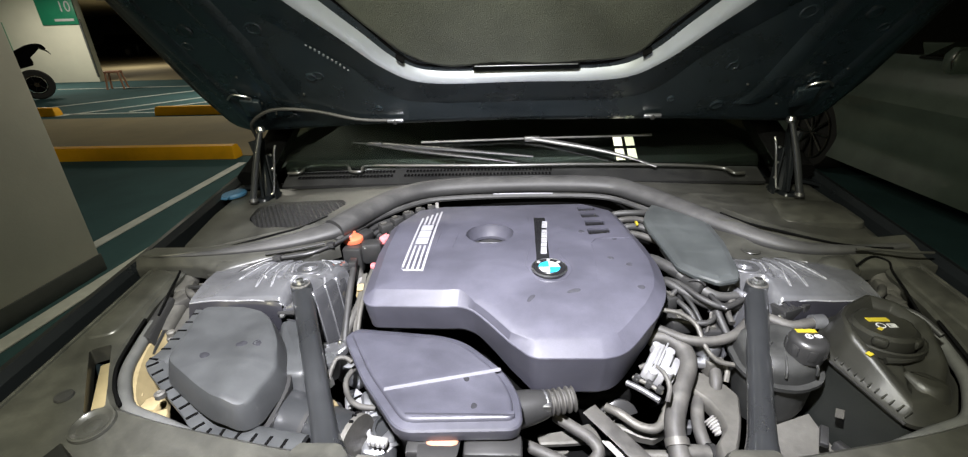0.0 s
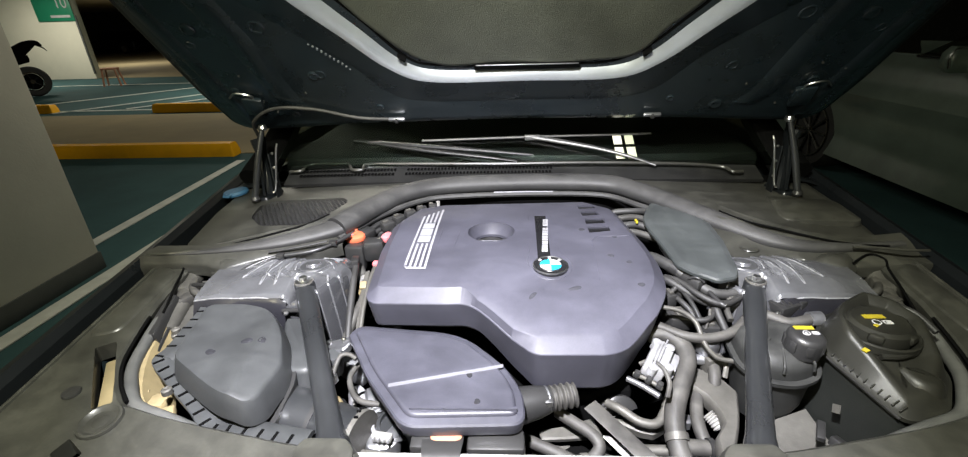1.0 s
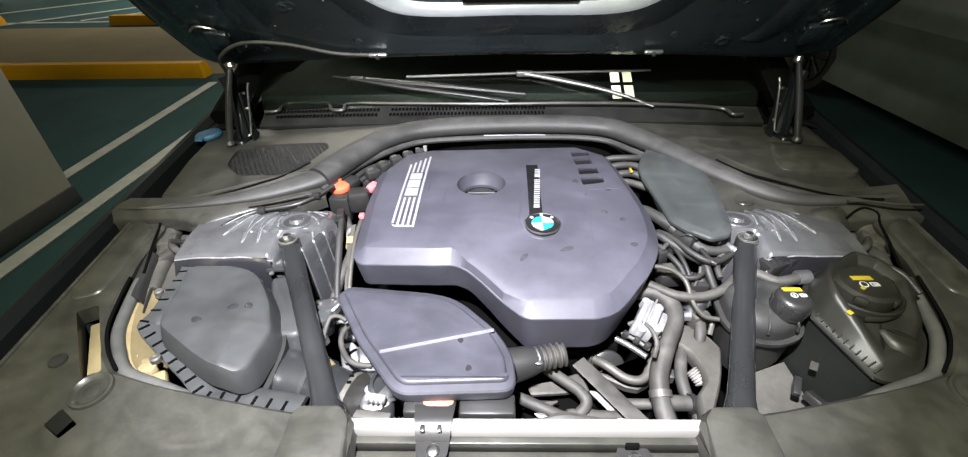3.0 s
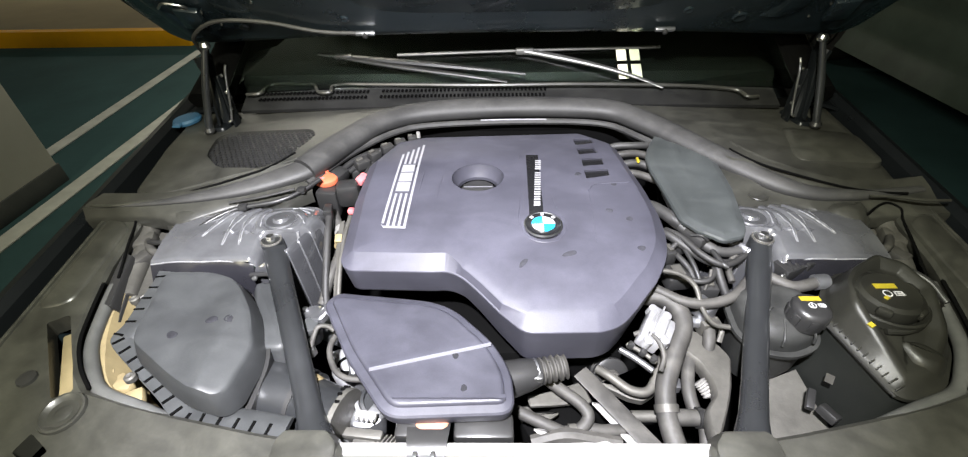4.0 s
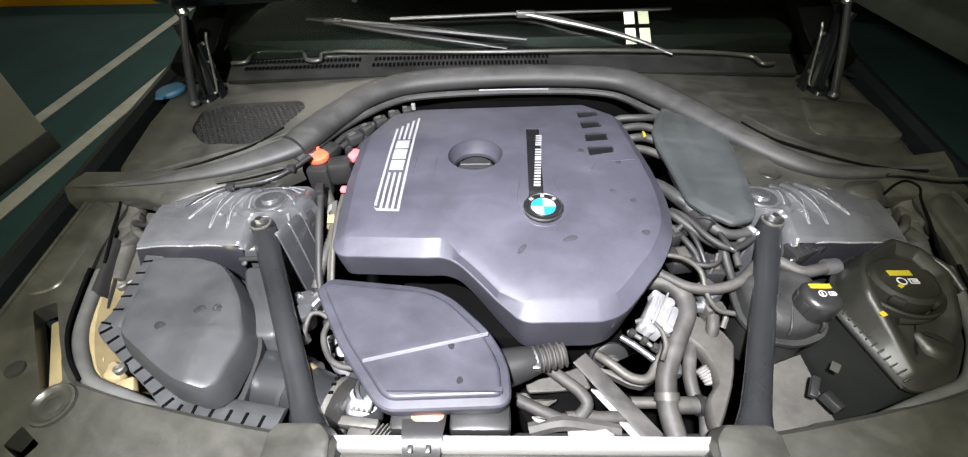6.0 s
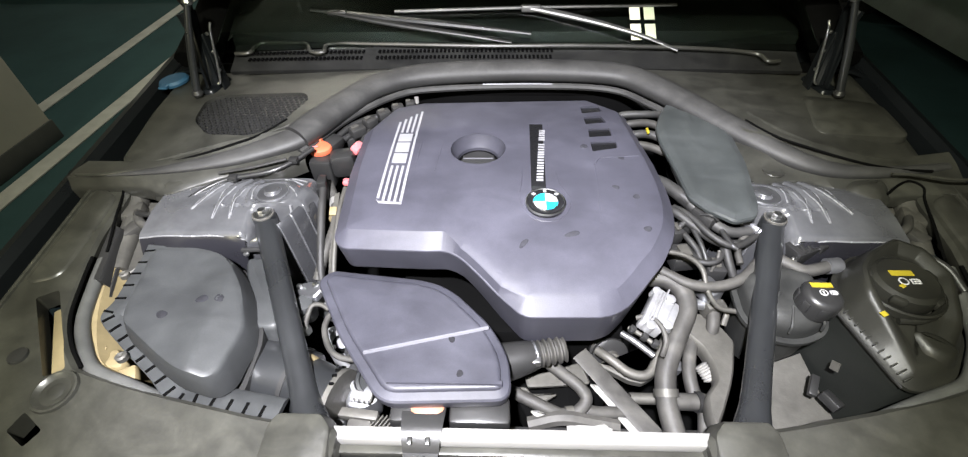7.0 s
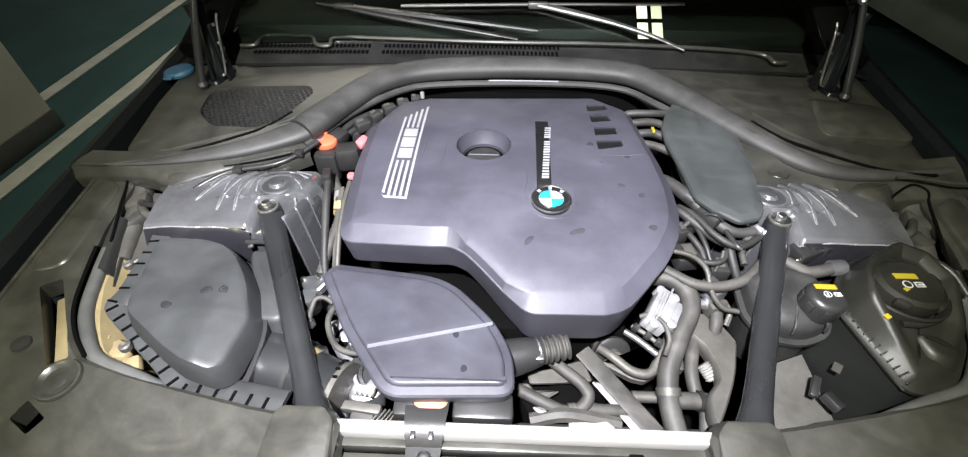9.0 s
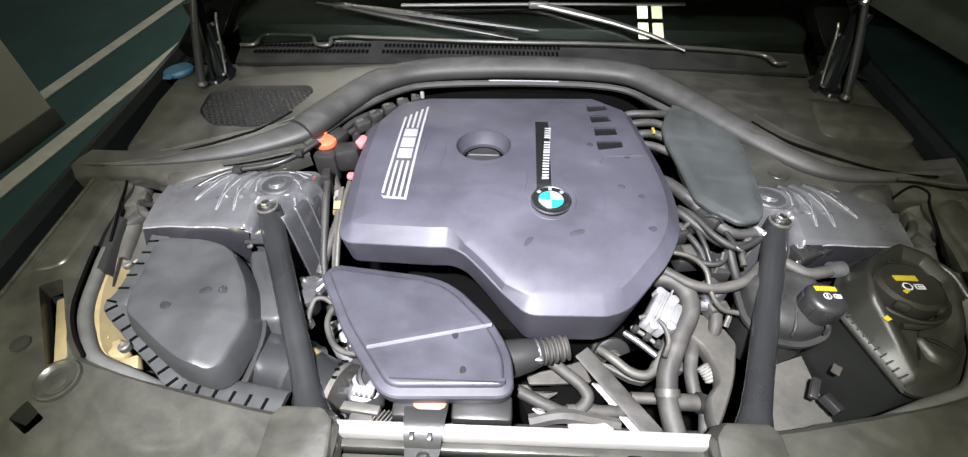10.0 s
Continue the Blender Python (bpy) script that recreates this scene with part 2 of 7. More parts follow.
def grow(poly, d):
    """Push a closed outline outwards by d."""
    side = 1 if area2(poly) > 0 else -1
    out = []
    for i, p in enumerate(poly):
        a, b = Vector(poly[i - 1][:2]), Vector(poly[(i + 1) % len(poly)][:2])
        t = (b - a).normalized() if (b - a).length > 1e-9 else Vector((1, 0))
        out.append(Vector((p[0] + t.y * d * side, p[1] - t.x * d * side)))
    for _ in range(6):
        # where an inward step folds the line over, pull its ends together
        for i in range(len(out)):
            e = Vector(poly[i][:2]) - Vector(poly[i - 1][:2])
            if (out[i] - out[i - 1]).dot(e) < 0:
                mid = (out[i] + out[i - 1]) / 2
                out[i], out[i - 1] = mid.copy(), mid.copy()
    return out


def loft(rings, bm=None, cap0=True, cap1=True, closed=True):
    """Skin rings of equally many points."""
    bm = bm or bmesh.new()
    rows = [[bm.verts.new(p) for p in ring] for ring in rings]
    for a, b in zip(rows, rows[1:]):
        m = len(a)
        for i in range(m if closed else m - 1):
            j = (i + 1) % m
            bm.faces.new((a[i], a[j], b[j], b[i]))
    if cap0:
        bm.faces.new(rows[0][::-1])
    if cap1:
        bm.faces.new(rows[-1])
    return bm


def moulded(outline, levels, dome=None, r=0.02, fill=(0.85, 0.6, 0.35, 0.15), centre=None):
    """A moulded shell: levels of (outward offset, height), closed by a top that follows dome(x, y) when given."""
    base = fillet(outline, r)
    rings = []
    for off, z in levels:
        ring = grow(base, off)
        rings.append([Vector((p.x, p.y, z + (dome(p.x, p.y) if dome else 0))) for p in ring])
    last, z = rings[-1], levels[-1][1]
    c = Vector(centre) if centre else Vector((sum(p.x for p in last) / len(last), sum(p.y for p in last) / len(last)))
    for k in fill:
        ring = []
        for p in last:
            x, y = c.x + (p.x - c.x) * k, c.y + (p.y - c.y) * k
            ring.append(Vector((x, y, z + (dome(x, y) if dome else 0))))
        rings.append(ring)
    return loft(rings)


def box(cx, cy, cz, sx, sy, sz, bev=0.003, m=None, bm=None):
    one = bmesh.new()
    bmesh.ops.create_cube(one, size=1)
    bmesh.ops.scale(one, vec=(sx, sy, sz), verts=one.verts)
    if bev:
        bmesh.ops.bevel(one, geom=list(one.edges), offset=min(bev, 0.45 * min(sx, sy, sz)), segments=2, affect="EDGES", profile=0.5)
    bmesh.ops.transform(one, matrix=Matrix.Translation((cx, cy, cz)) @ (m or Matrix()), verts=one.verts)
    return join(bm, one)


def join(bm, one):
    if bm is None:
        return one
    keep = bpy.data.meshes.new("joined")
    one.to_mesh(keep)
    one.free()
    bm.from_mesh(keep)
    bpy.data.meshes.remove(keep)
    return bm


def lathe(profile, m=None, n=28, bm=None, cap=True):
    m = m or Matrix()
    rings = [[m @ Vector((r * math.cos(2 * math.pi * i / n), r * math.sin(2 * math.pi * i / n), z)) for i in range(n)] for r, z in profile]
    return join(bm, loft(rings, cap0=cap, cap1=cap))


def curve(points, steps=7):
    """A smooth line through the points."""
    pts = [Vector(p) for p in points]
    pts = [pts[0] * 2 - pts[1], *pts, pts[-1] * 2 - pts[-2]]
    out = []
    for a, b, c, d in zip(pts, pts[1:], pts[2:], pts[3:]):
        for j in range(steps):
            t = j / steps
            out.append(0.5 * (2 * b + (c - a) * t + (2 * a - 5 * b + 4 * c - d) * t * t + (3 * b - a - 3 * c + d) * t ** 3))
    out.append(pts[-2])
    return out


def tube(points, r, n=12, steps=7, flat=1.0, rib=0.0, pitch=2, bm=None, up=(0, 0, 1)):
    """A hose along the points. r: one radius, or several along it; flat squeezes it along up; rib: corrugation."""
    line = curve(points, steps) if len(points) > 2 or steps > 7 else [Vector(p) for p in points]
    rs = r if isinstance(r, tuple) else (r, r)
    rings = []
    for i, p in enumerate(line):
        d = (line[min(i + 1, len(line) - 1)] - line[max(i - 1, 0)]).normalized()
        side = d.cross(Vector(up))
        side = side.normalized() if side.length > 1e-4 else d.orthogonal().normalized()
        top = side.cross(d).normalized()
        f = i / (len(line) - 1) * (len(rs) - 1)
        g = min(int(f), len(rs) - 2)
        k = rs[g] + (rs[g + 1] - rs[g]) * (f - g)
        if rib:
            k += rib * (1 if (i // pitch) % 2 else -1)
        rings.append([p + side * (k * math.cos(2 * math.pi * j / n)) + top * (k * flat * math.sin(2 * math.pi * j / n)) for j in range(n)])
    return join(bm, loft(rings))


def sheet(fx, us, vs, thick=0.0, bm=None):
    """A surface fx(u, v) over two lists, with a thickness downwards."""
    top = [[Vector(fx(u, v)) for u in us] for v in vs]
    one = bmesh.new()
    rows = [[one.verts.new(p) for p in row] for row in top]
    for a, b in zip(rows, rows[1:]):
        for i in range(len(us) - 1):
            one.faces.new((a[i], a[i + 1], b[i + 1], b[i]))
    if thick:
        bmesh.ops.recalc_face_normals(one, faces=one.faces)
        bmesh.ops.solidify(one, geom=list(one.faces), thickness=thick)
    return join(bm, one)


def span(a, b, n):
    return [a + (b - a) * i / n for i in range(n + 1)]


def cut(ob, cutter):
    """Take the cutter's volume out of a mesh for good."""
    mesh = bpy.data.meshes.new("cutter")
    bmesh.ops.recalc_face_normals(cutter, faces=cutter.faces)
    cutter.to_mesh(mesh)
    cutter.free()
    tool = new("cutter", mesh)
    mod = ob.modifiers.new("cut", "BOOLEAN")
    mod.object, mod.operation, mod.solver = tool, "DIFFERENCE", "EXACT"
    mod.use_self = False
    bpy.context.view_layer.update()
    made = bpy.data.meshes.new_from_object(ob.evaluated_get(bpy.context.evaluated_depsgraph_get()))
    ob.modifiers.remove(mod)
    old, ob.data = ob.data, made
    made.name = old.name
    made.set_sharp_from_angle(angle=radians(22))
    bpy.data.objects.remove(tool)
    bpy.data.meshes.remove(old)
    bpy.data.meshes.remove(mesh)
    return ob


# ---- garage ----
setting("ground", box(0, 10, -0.10, 90, 80, 0.2, 0), FLOOR, "teal painted garage floor, worn and dusty", "floor")
setting("lane", box(-3, 6.15, 0.004, 40, 2.75, 0.008, 0), LANE, "bare tan screed drive lane between the bays", "floor")
setting("far_lane", box(-16, 25.3, 0.004, 60, 21.4, 0.008, 0), LANE, "pale screed floor beyond the far bays", "floor")


def floor_line(x0, y0, x1, y1, w):
    d = math.hypot(x1 - x0, y1 - y0)
    m = pose(0, 0, 0, 0, 0, math.degrees(math.atan2(y1 - y0, x1 - x0)))
    ob = part("bay_line", box((x0 + x1) / 2, (y0 + y1) / 2, 0.006, d, w, 0.006, 0, m), LINE)
    return tagged(ob, "worn white bay line painted on the floor", "floor marking", "bay lines", "structure")


for row in ((-2.40, -1.5, -2.40, 4.3, 0.10), (-2.86, 2.15, -2.94, 4.45, 0.09), (-10.2, 7.9, -6.9, 13.0, 0.10), (-8.3, 7.8, -6.0, 11.5, 0.10),
            (-12.6, 12.4, -6.0, 12.6, 0.10), (-9.9, 8.0, -2.5, 8.1, 0.08), (-7.2, 8.2, -5.0, 11.0, 0.1)):
    floor_line(*row)


def wheel_stop(x0, x1, y):
    """A low kerb with sloping faces."""
    c, h = (x1 - x0) / 2, 0.145
    outline = [(-c, -0.09), (c, -0.09), (c, 0.09), (-c, 0.09)]
    bm = moulded(outline, [(0, 0.0), (-0.004, 0.07), (-0.03, h - 0.008), (-0.04, h)], r=0.03, fill=())
    ob = part("wheel_stop", bm, STOP)
    ob.matrix_world = pose((x0 + x1) / 2, y + 0.09, 0)
    return tagged(ob, "yellow painted concrete wheel stop on the floor", "wheel stop", "yellow wheel stops")


for row in ((-5.45, -3.12, 4.63), (-6.35, -4.1, 7.72), (-10.6, -8.35, 7.85), (-1.0, 1.2, 4.63)):
    wheel_stop(*row)

pillar = setting("pillar", box(-2.96, 1.36, 1.4, 0.90, 1.40, 2.8, 0.012), CONCRETE, "square concrete pillar in off-white paint", "pillar")
part("skirting", box(-2.96, 1.36, 0.055, 0.912, 1.412, 0.11, 0.004), SKIRT, pillar, "dark painted skirting band")
part("pillar_sign", box(-2.96, 2.066, 1.55, 0.5, 0.012, 0.30, 0.002), SIGN, pillar, "green sign plate")

# the block with the sign behind the bays
block = setting("wall_block", box(-17.2, 14.62, 1.4, 8.1, 0.24, 2.8, 0.01), WALL, "cream painted wall block at the far bays", "wall")
part("corner_guard", box(-13.13, 14.49, 1.0, 0.06, 0.03, 1.7, 0.004), SKIRT, block, "dark corner guard")
sign = part("bay_sign", box(-13.72, 14.47, 2.06, 1.18, 0.03, 0.72, 0.004), SIGN, block, "green bay sign with white number")
number = bpy.data.curves.new("sign_number", "FONT")
number.body, number.size, number.extrude, number.align_x = "10", 0.42, 0.004, "CENTER"
number.materials.append(WHITE)
digits = new("sign_number", number)
digits.parent, digits.matrix_world = sign, pose(-13.42, 14.45, 2.06, 90)
part("sign_bar", box(-13.55, 14.452, 1.83, 0.62, 0.006, 0.07, 0.001), WHITE, sign, "row of small white print")
part("bay_sign", box(-16.3, 14.47, 1.40, 1.35, 0.03, 0.84, 0.004), SIGN, block, "green bay sign")
setting("wall_back", box(0, 36.2, 1.4, 80, 0.4, 2.8, 0), SKIRT, "far garage wall", "wall")
setting("wall_west", box(-34.2, 12, 1.4, 0.4, 48, 2.8, 0), WALL, "garage side wall", "wall")
setting("wall_east", box(14.2, 12, 1.4, 0.4, 48, 2.8, 0), SKIRT, "garage side wall", "wall")
setting("wall_front", box(-10, -9.2, 1.4, 48, 0.4, 2.8, 0), WALL, "garage wall behind the bays", "wall")
setting("ceiling", box(-10, 13, 2.9, 50, 48, 0.2, 0), CONCRETE, "plain concrete garage ceiling", "ceiling")


def ceiling_lamp(x, y):
    ob = thing("ceiling_lamp", "plain strip lamp fixed under the ceiling", "lamp", group="garage strip lamps")
    part("housing", box(x, y, 2.775, 1.5, 0.16, 0.05, 0.01), WHITE, ob)


for lx, ly in ((-1.35, 3.6), (-6.0, 10.5), (-13.2, 12.4), (-17.0, 21.0), (-1.9, -3.2)):
    ceiling_lamp(lx, ly)


def stool():
    ob = thing("stool", "low tan plastic stool standing on the floor", "stool")
    part("seat", moulded([(-0.17, -0.15), (0.17, -0.15), (0.17, 0.15), (-0.17, 0.15)], [(0, 0.40), (0.012, 0.41), (0.01, 0.44), (0, 0.45)], r=0.07, fill=()), TAN, ob)
    for sx in (-1, 1):
        for sy in (-1, 1):
            part("leg", tube([(sx * 0.14, sy * 0.12, 0.41), (sx * 0.19, sy * 0.16, 0.0)], 0.022), TAN, ob)
    ob.matrix_world = pose(-10.75, 12.3, 0, 0, 0, 20) @ Matrix.Diagonal((1.05, 0.95, 1.05, 1))


stool()


def motorcycle():
    ob = thing("motorcycle", "black motorcycle parked by the wall, seen from its rear wheel", "motorcycle")
    for y in (0.0, 1.35):
        w = part("wheel", lathe([(0.21, -0.05), (0.30, -0.055), (0.335, -0.02), (0.335, 0.02), (0.30, 0.055), (0.21, 0.05)], pose(0, y, 0.335, 0, 90), 32, cap=False), TYRE, ob)
        part("rim", lathe([(0.215, -0.03), (0.19, -0.03), (0.19, 0.03), (0.215, 0.03)], pose(0, y, 0.335, 0, 90), 32, cap=False), GLOSS, w)
        bm = lathe([(0.05, -0.05), (0.05, 0.05)], pose(0, y, 0.335, 0, 90), 16)
        for k in range(5):
            a = 2 * math.pi * k / 5
            tube([(0, y, 0.335), (0, y + 0.2 * math.cos(a), 0.335 + 0.2 * math.sin(a))], 0.014, 6, bm=bm)
        part("spokes", bm, GLOSS, w)
        part("brake_disc", lathe([(0.185, -0.01), (0.185, 0.01), (0.05, 0.015)], pose(0, y, 0.335, 0, 90), 24), DARK, w, "dark brake disc and chain case")
    part("tail", moulded([(-0.10, -0.10), (0.10, -0.10), (0.14, 0.5), (-0.14, 0.5)], [(-0.02, 0.74), (0, 0.80), (-0.01, 0.88), (-0.03, 0.91)], lambda x, y: -0.25 * y, 0.05, ()), DARK, ob)
    part("tail_fairing", tube([(0, -0.40, 1.10), (0, -0.30, 1.17), (0, -0.12, 1.10), (0, 0.10, 0.96), (0, 0.35, 0.85)], (0.02, 0.05, 0.11, 0.14, 0.15), 12), DARK, ob)
    part("fuel_tank", moulded([(-0.15, 0.4), (0.15, 0.4), (0.12, 1.0), (-0.12, 1.0)], [(-0.05, 0.62), (0, 0.75), (-0.02, 0.9), (-0.06, 0.95)], None, 0.08, ()), DARK, ob)
    part("engine", box(0, 0.65, 0.42, 0.3, 0.5, 0.36, 0.05), DARK, ob)
    part("tail_fin", tube([(0, -0.30, 1.12), (0, -0.40, 1.06), (0, -0.46, 0.98)], (0.05, 0.04, 0.015), 8, flat=0.4), DARK, ob)
    for sx in (-1, 1):
        part("fork", tube([(sx * 0.09, 1.35, 0.335), (sx * 0.09, 1.05, 1.0)], 0.025, 8), STEEL, ob)
    part("handlebar", tube([(-0.35, 0.95, 1.05), (-0.12, 1.02, 1.06), (0.12, 1.02, 1.06), (0.35, 0.95, 1.05)], 0.014, 8), BLACK, ob)
    ob.matrix_world = pose(-11.1, 10.4, 0, 0, 0, 138)


motorcycle()


def dark_car(x, y, turn, name, label, paint):
    """A plain parked saloon, far off."""
    ob = thing(name, label, "car")
    body = [(-0.9, -2.3), (0.9, -2.3), (0.9, 2.3), (-0.9, 2.3)]
    part("body", moulded(body, [(-0.05, 0.22), (0.0, 0.45), (0.0, 0.75), (-0.04, 0.92), (-0.10, 0.95)], lambda x, y: -0.02 * y * y, 0.35, ()), paint, ob)
    cab = [(-0.78, -1.9), (0.78, -1.9), (0.78, 0.75), (-0.78, 0.75)]
    part("cabin", moulded(cab, [(0, 0.85), (-0.10, 1.20), (-0.20, 1.42), (-0.30, 1.46)], None, 0.3, ()), TINT if paint is PAINT else GLOSS, ob)
    for wx in (-0.84, 0.84):
        for wy in (-1.45, 1.4):
            w = part("wheel", lathe([(0.22, -0.1), (0.31, -0.1), (0.33, -0.07), (0.33, 0.07), (0.31, 0.1), (0.22, 0.1)], pose(wx, wy, 0.33, 0, 90), 28), TYRE, ob)
            part("rim", lathe([(0.05, -0.105), (0.21, -0.10), (0.21, 0.10), (0.05, 0.105)], pose(wx, wy, 0.33, 0, 90), 20), ALLOY, w)
    ob.matrix_world = pose(x, y, 0, 0, 0, turn)
    return ob


dark_car(-27.5, 33.5, 80, "parked_car", "black saloon car parked far back in the garage", PAINT)


def neighbour():
    """The car in the next bay, nose towards the lane."""
    ob = thing("neighbour_car", "dark grey-green car parked in the next bay", "car")

    def side(u, v):
        # u along the car, v up the flank
        z = 0.20 + 0.84 * v
        bulge = 0.05 * math.sin(math.pi * min(v * 1.05, 1)) + 0.034 * max(0, 1 - abs(v - 0.62) / 0.12) - 0.03 * max(0, v - 0.85) / 0.15 + 0.07 * max(0, 1 - v / 0.20) + 0.012 * max(0, 1 - abs(v - 0.90) / 0.05)
        nose = 0.22 * max(0, (u - 4.0) / 1.0) ** 2
        return (2.83 - bulge + nose, u, z)
    for mid in (0, 1):
        # the near flank, and the far one mirrored about the middle of the car
        bm = sheet(lambda u, v: ((7.36 - side(u, v)[0]) if mid else side(u, v)[0], u, side(u, v)[2]), span(0.10, 4.95, 36), span(0, 1, 24), 0.02)
        flank = part("flank", bm, NEIGHBOUR, ob)
        for wy in (4.02, 1.12):
            cut(flank, lathe([(0.36, -0.4), (0.36, 0.4)], pose(4.53 if mid else 2.83, wy, 0.33, 0, 90), 36))
    part("nose", sheet(lambda u, v: (3.68 + u * (0.74 - 0.03 * v), 4.95 + 0.16 * (1 - u * u) - 0.10 * v * v, 0.22 + 0.62 * v), span(-1, 1, 12), span(0, 1, 8), 0.02), NEIGHBOUR, ob)
    part("tail_panel", sheet(lambda u, v: (3.68 + u * 0.82, 0.10 - 0.12 * (1 - u * u) + 0.05 * v, 0.22 + 0.80 * v), span(-1, 1, 12), span(0, 1, 8), 0.02), NEIGHBOUR, ob)
    part("boot_lid", sheet(lambda u, v: (3.68 + u * 0.80, 0.10 + 0.60 * v, 1.01 + 0.03 * v + 0.02 * (1 - u * u)), span(-1, 1, 10), span(0, 1, 4), 0.02), NEIGHBOUR, ob)
    part("windscreen", sheet(lambda u, v: (3.68 + u * (0.78 - 0.12 * v), 3.10 - 0.78 * v + 0.06 * (1 - u * u), 1.02 + 0.42 * v), span(-1, 1, 10), span(0, 1, 6), 0.006), TINT, ob, "dark tinted windscreen")
    part("rear_window", sheet(lambda u, v: (3.68 + u * (0.76 - 0.10 * v), 0.62 + 0.55 * v - 0.04 * (1 - u * u), 1.03 + 0.41 * v), span(-1, 1, 10), span(0, 1, 6), 0.006), TINT, ob, "dark tinted rear glass")
    part("sill", box(2.83, 2.57, 0.235, 0.06, 2.1, 0.09, 0.015), BLACK, ob, "black sill strip")
    part("bonnet", sheet(lambda u, v: (3.68 + u * (0.82 - 0.10 * v * v), 3.02 + 1.96 * v, 1.00 - 0.16 * v * v + 0.03 * (1 - u * u)), span(-1, 1, 12), span(0, 1, 10), 0.02), NEIGHBOUR, ob)
    part("roof", moulded([(3.02, 1.10), (4.34, 1.10), (4.34, 2.40), (3.02, 2.40)], [(0, 1.42), (0, 1.45), (-0.06, 1.48)], None, 0.2, ()), NEIGHBOUR, ob)
    part("side_window", sheet(lambda u, v: (2.83 + 0.20 * v, 1.75 + (u - 1.75) * (1 - 0.45 * v), 1.03 + 0.40 * v), span(0.55, 3.15, 12), span(0, 1, 6), 0.006), TINT, ob, "dark tinted side glass")
    part("side_window", sheet(lambda u, v: (4.53 - 0.20 * v, 1.75 + (u - 1.75) * (1 - 0.45 * v), 1.03 + 0.40 * v), span(0.55, 3.15, 12), span(0, 1, 6), 0.006), TINT, ob)
    part("beltline_strip", tube([(2.82, 0.55, 1.035), (2.815, 1.8, 1.045), (2.82, 3.15, 1.035)], 0.011, 8), GLOSS, ob)
    part("door_gap", box(2.772, 1.72, 0.66, 0.012, 0.006, 0.72, 0), DARK, ob)
    part("door_handle", tube([(2.755, 1.98, 0.86), (2.735, 2.05, 0.865), (2.735, 2.17, 0.865), (2.755, 2.24, 0.86)], 0.011, 8), STEEL, ob, "chrome door handle")
    m = part("mirror", moulded([(2.60, 2.66), (2.77, 2.64), (2.77, 2.76), (2.63, 2.78)], [(-0.03, 0.97), (0, 1.01), (0, 1.08), (-0.03, 1.12)], None, 0.05, ()), NEIGHBOUR, ob)
    part("mirror_trim", tube([(2.605, 2.65, 1.00), (2.592, 2.65, 1.06), (2.615, 2.65, 1.105), (2.68, 2.648, 1.118), (2.74, 2.645, 1.11)], 0.006, 8), STEEL, m, "chrome mirror rim")
    for wx, wy in ((2.92, 4.02), (2.92, 1.12), (4.44, 4.02), (4.44, 1.12)):
        out = -1 if wx < 3.68 else 1
        w = part("wheel", lathe([(0.23, -0.11), (0.31, -0.115), (0.335, -0.08), (0.335, 0.08), (0.31, 0.115), (0.23, 0.11)], pose(wx, wy, 0.335, 0, 90), 36), TYRE, ob)
        bm = lathe([(0.22, 0.125), (0.235, 0.125), (0.235, 0.07), (0.22, 0.07)], pose(wx, wy, 0.335, 0, 90 * out), 36, cap=False)
        for k in range(10):
            a = 2 * math.pi * k / 10
            tube([(wx + 0.12 * out, wy, 0.335), (wx + 0.125 * out, wy + 0.225 * math.cos(a), 0.335 + 0.225 * math.sin(a))], 0.012, 6, bm=bm)
        part("rim", bm, STRUT, w, "dull spoked alloy rim")
    part("underbody", box(3.68, 2.55, 0.33, 1.24, 4.5, 0.30, 0.05), DARK, ob)


neighbour()


# ---- the car ----
car = thing("car", "black saloon car with its hood raised, parked in a garage bay", "car")


def zf(y):
    return 0.765 + 0.115 * y


def slope(x, y):
    return 0.115 * y


for sx in (-1, 1):
    def flank(u, v, sx=sx):
        # v: from the gutter by the hood, over the shoulder and down the side
        prof = ((0.795, -0.075), (0.868, -0.055), (0.874, -0.008), (0.888, 0.004), (0.905, 0.0), (0.925, -0.03), (0.945, -0.10), (0.952, -0.22), (0.945, -0.45), (0.93, -0.60))
        x, dz = prof[v]
        nose = 0.20 * max(0, (0.05 - u) / 0.35) ** 2
        return (sx * (x - nose), u, zf(min(u, 1.3)) + dz)
    part("fender", sheet(flank, span(-0.25, 1.45, 26), list(range(10)), 0.003), PAINT, car, "dark painted fender, dusty at its edge")

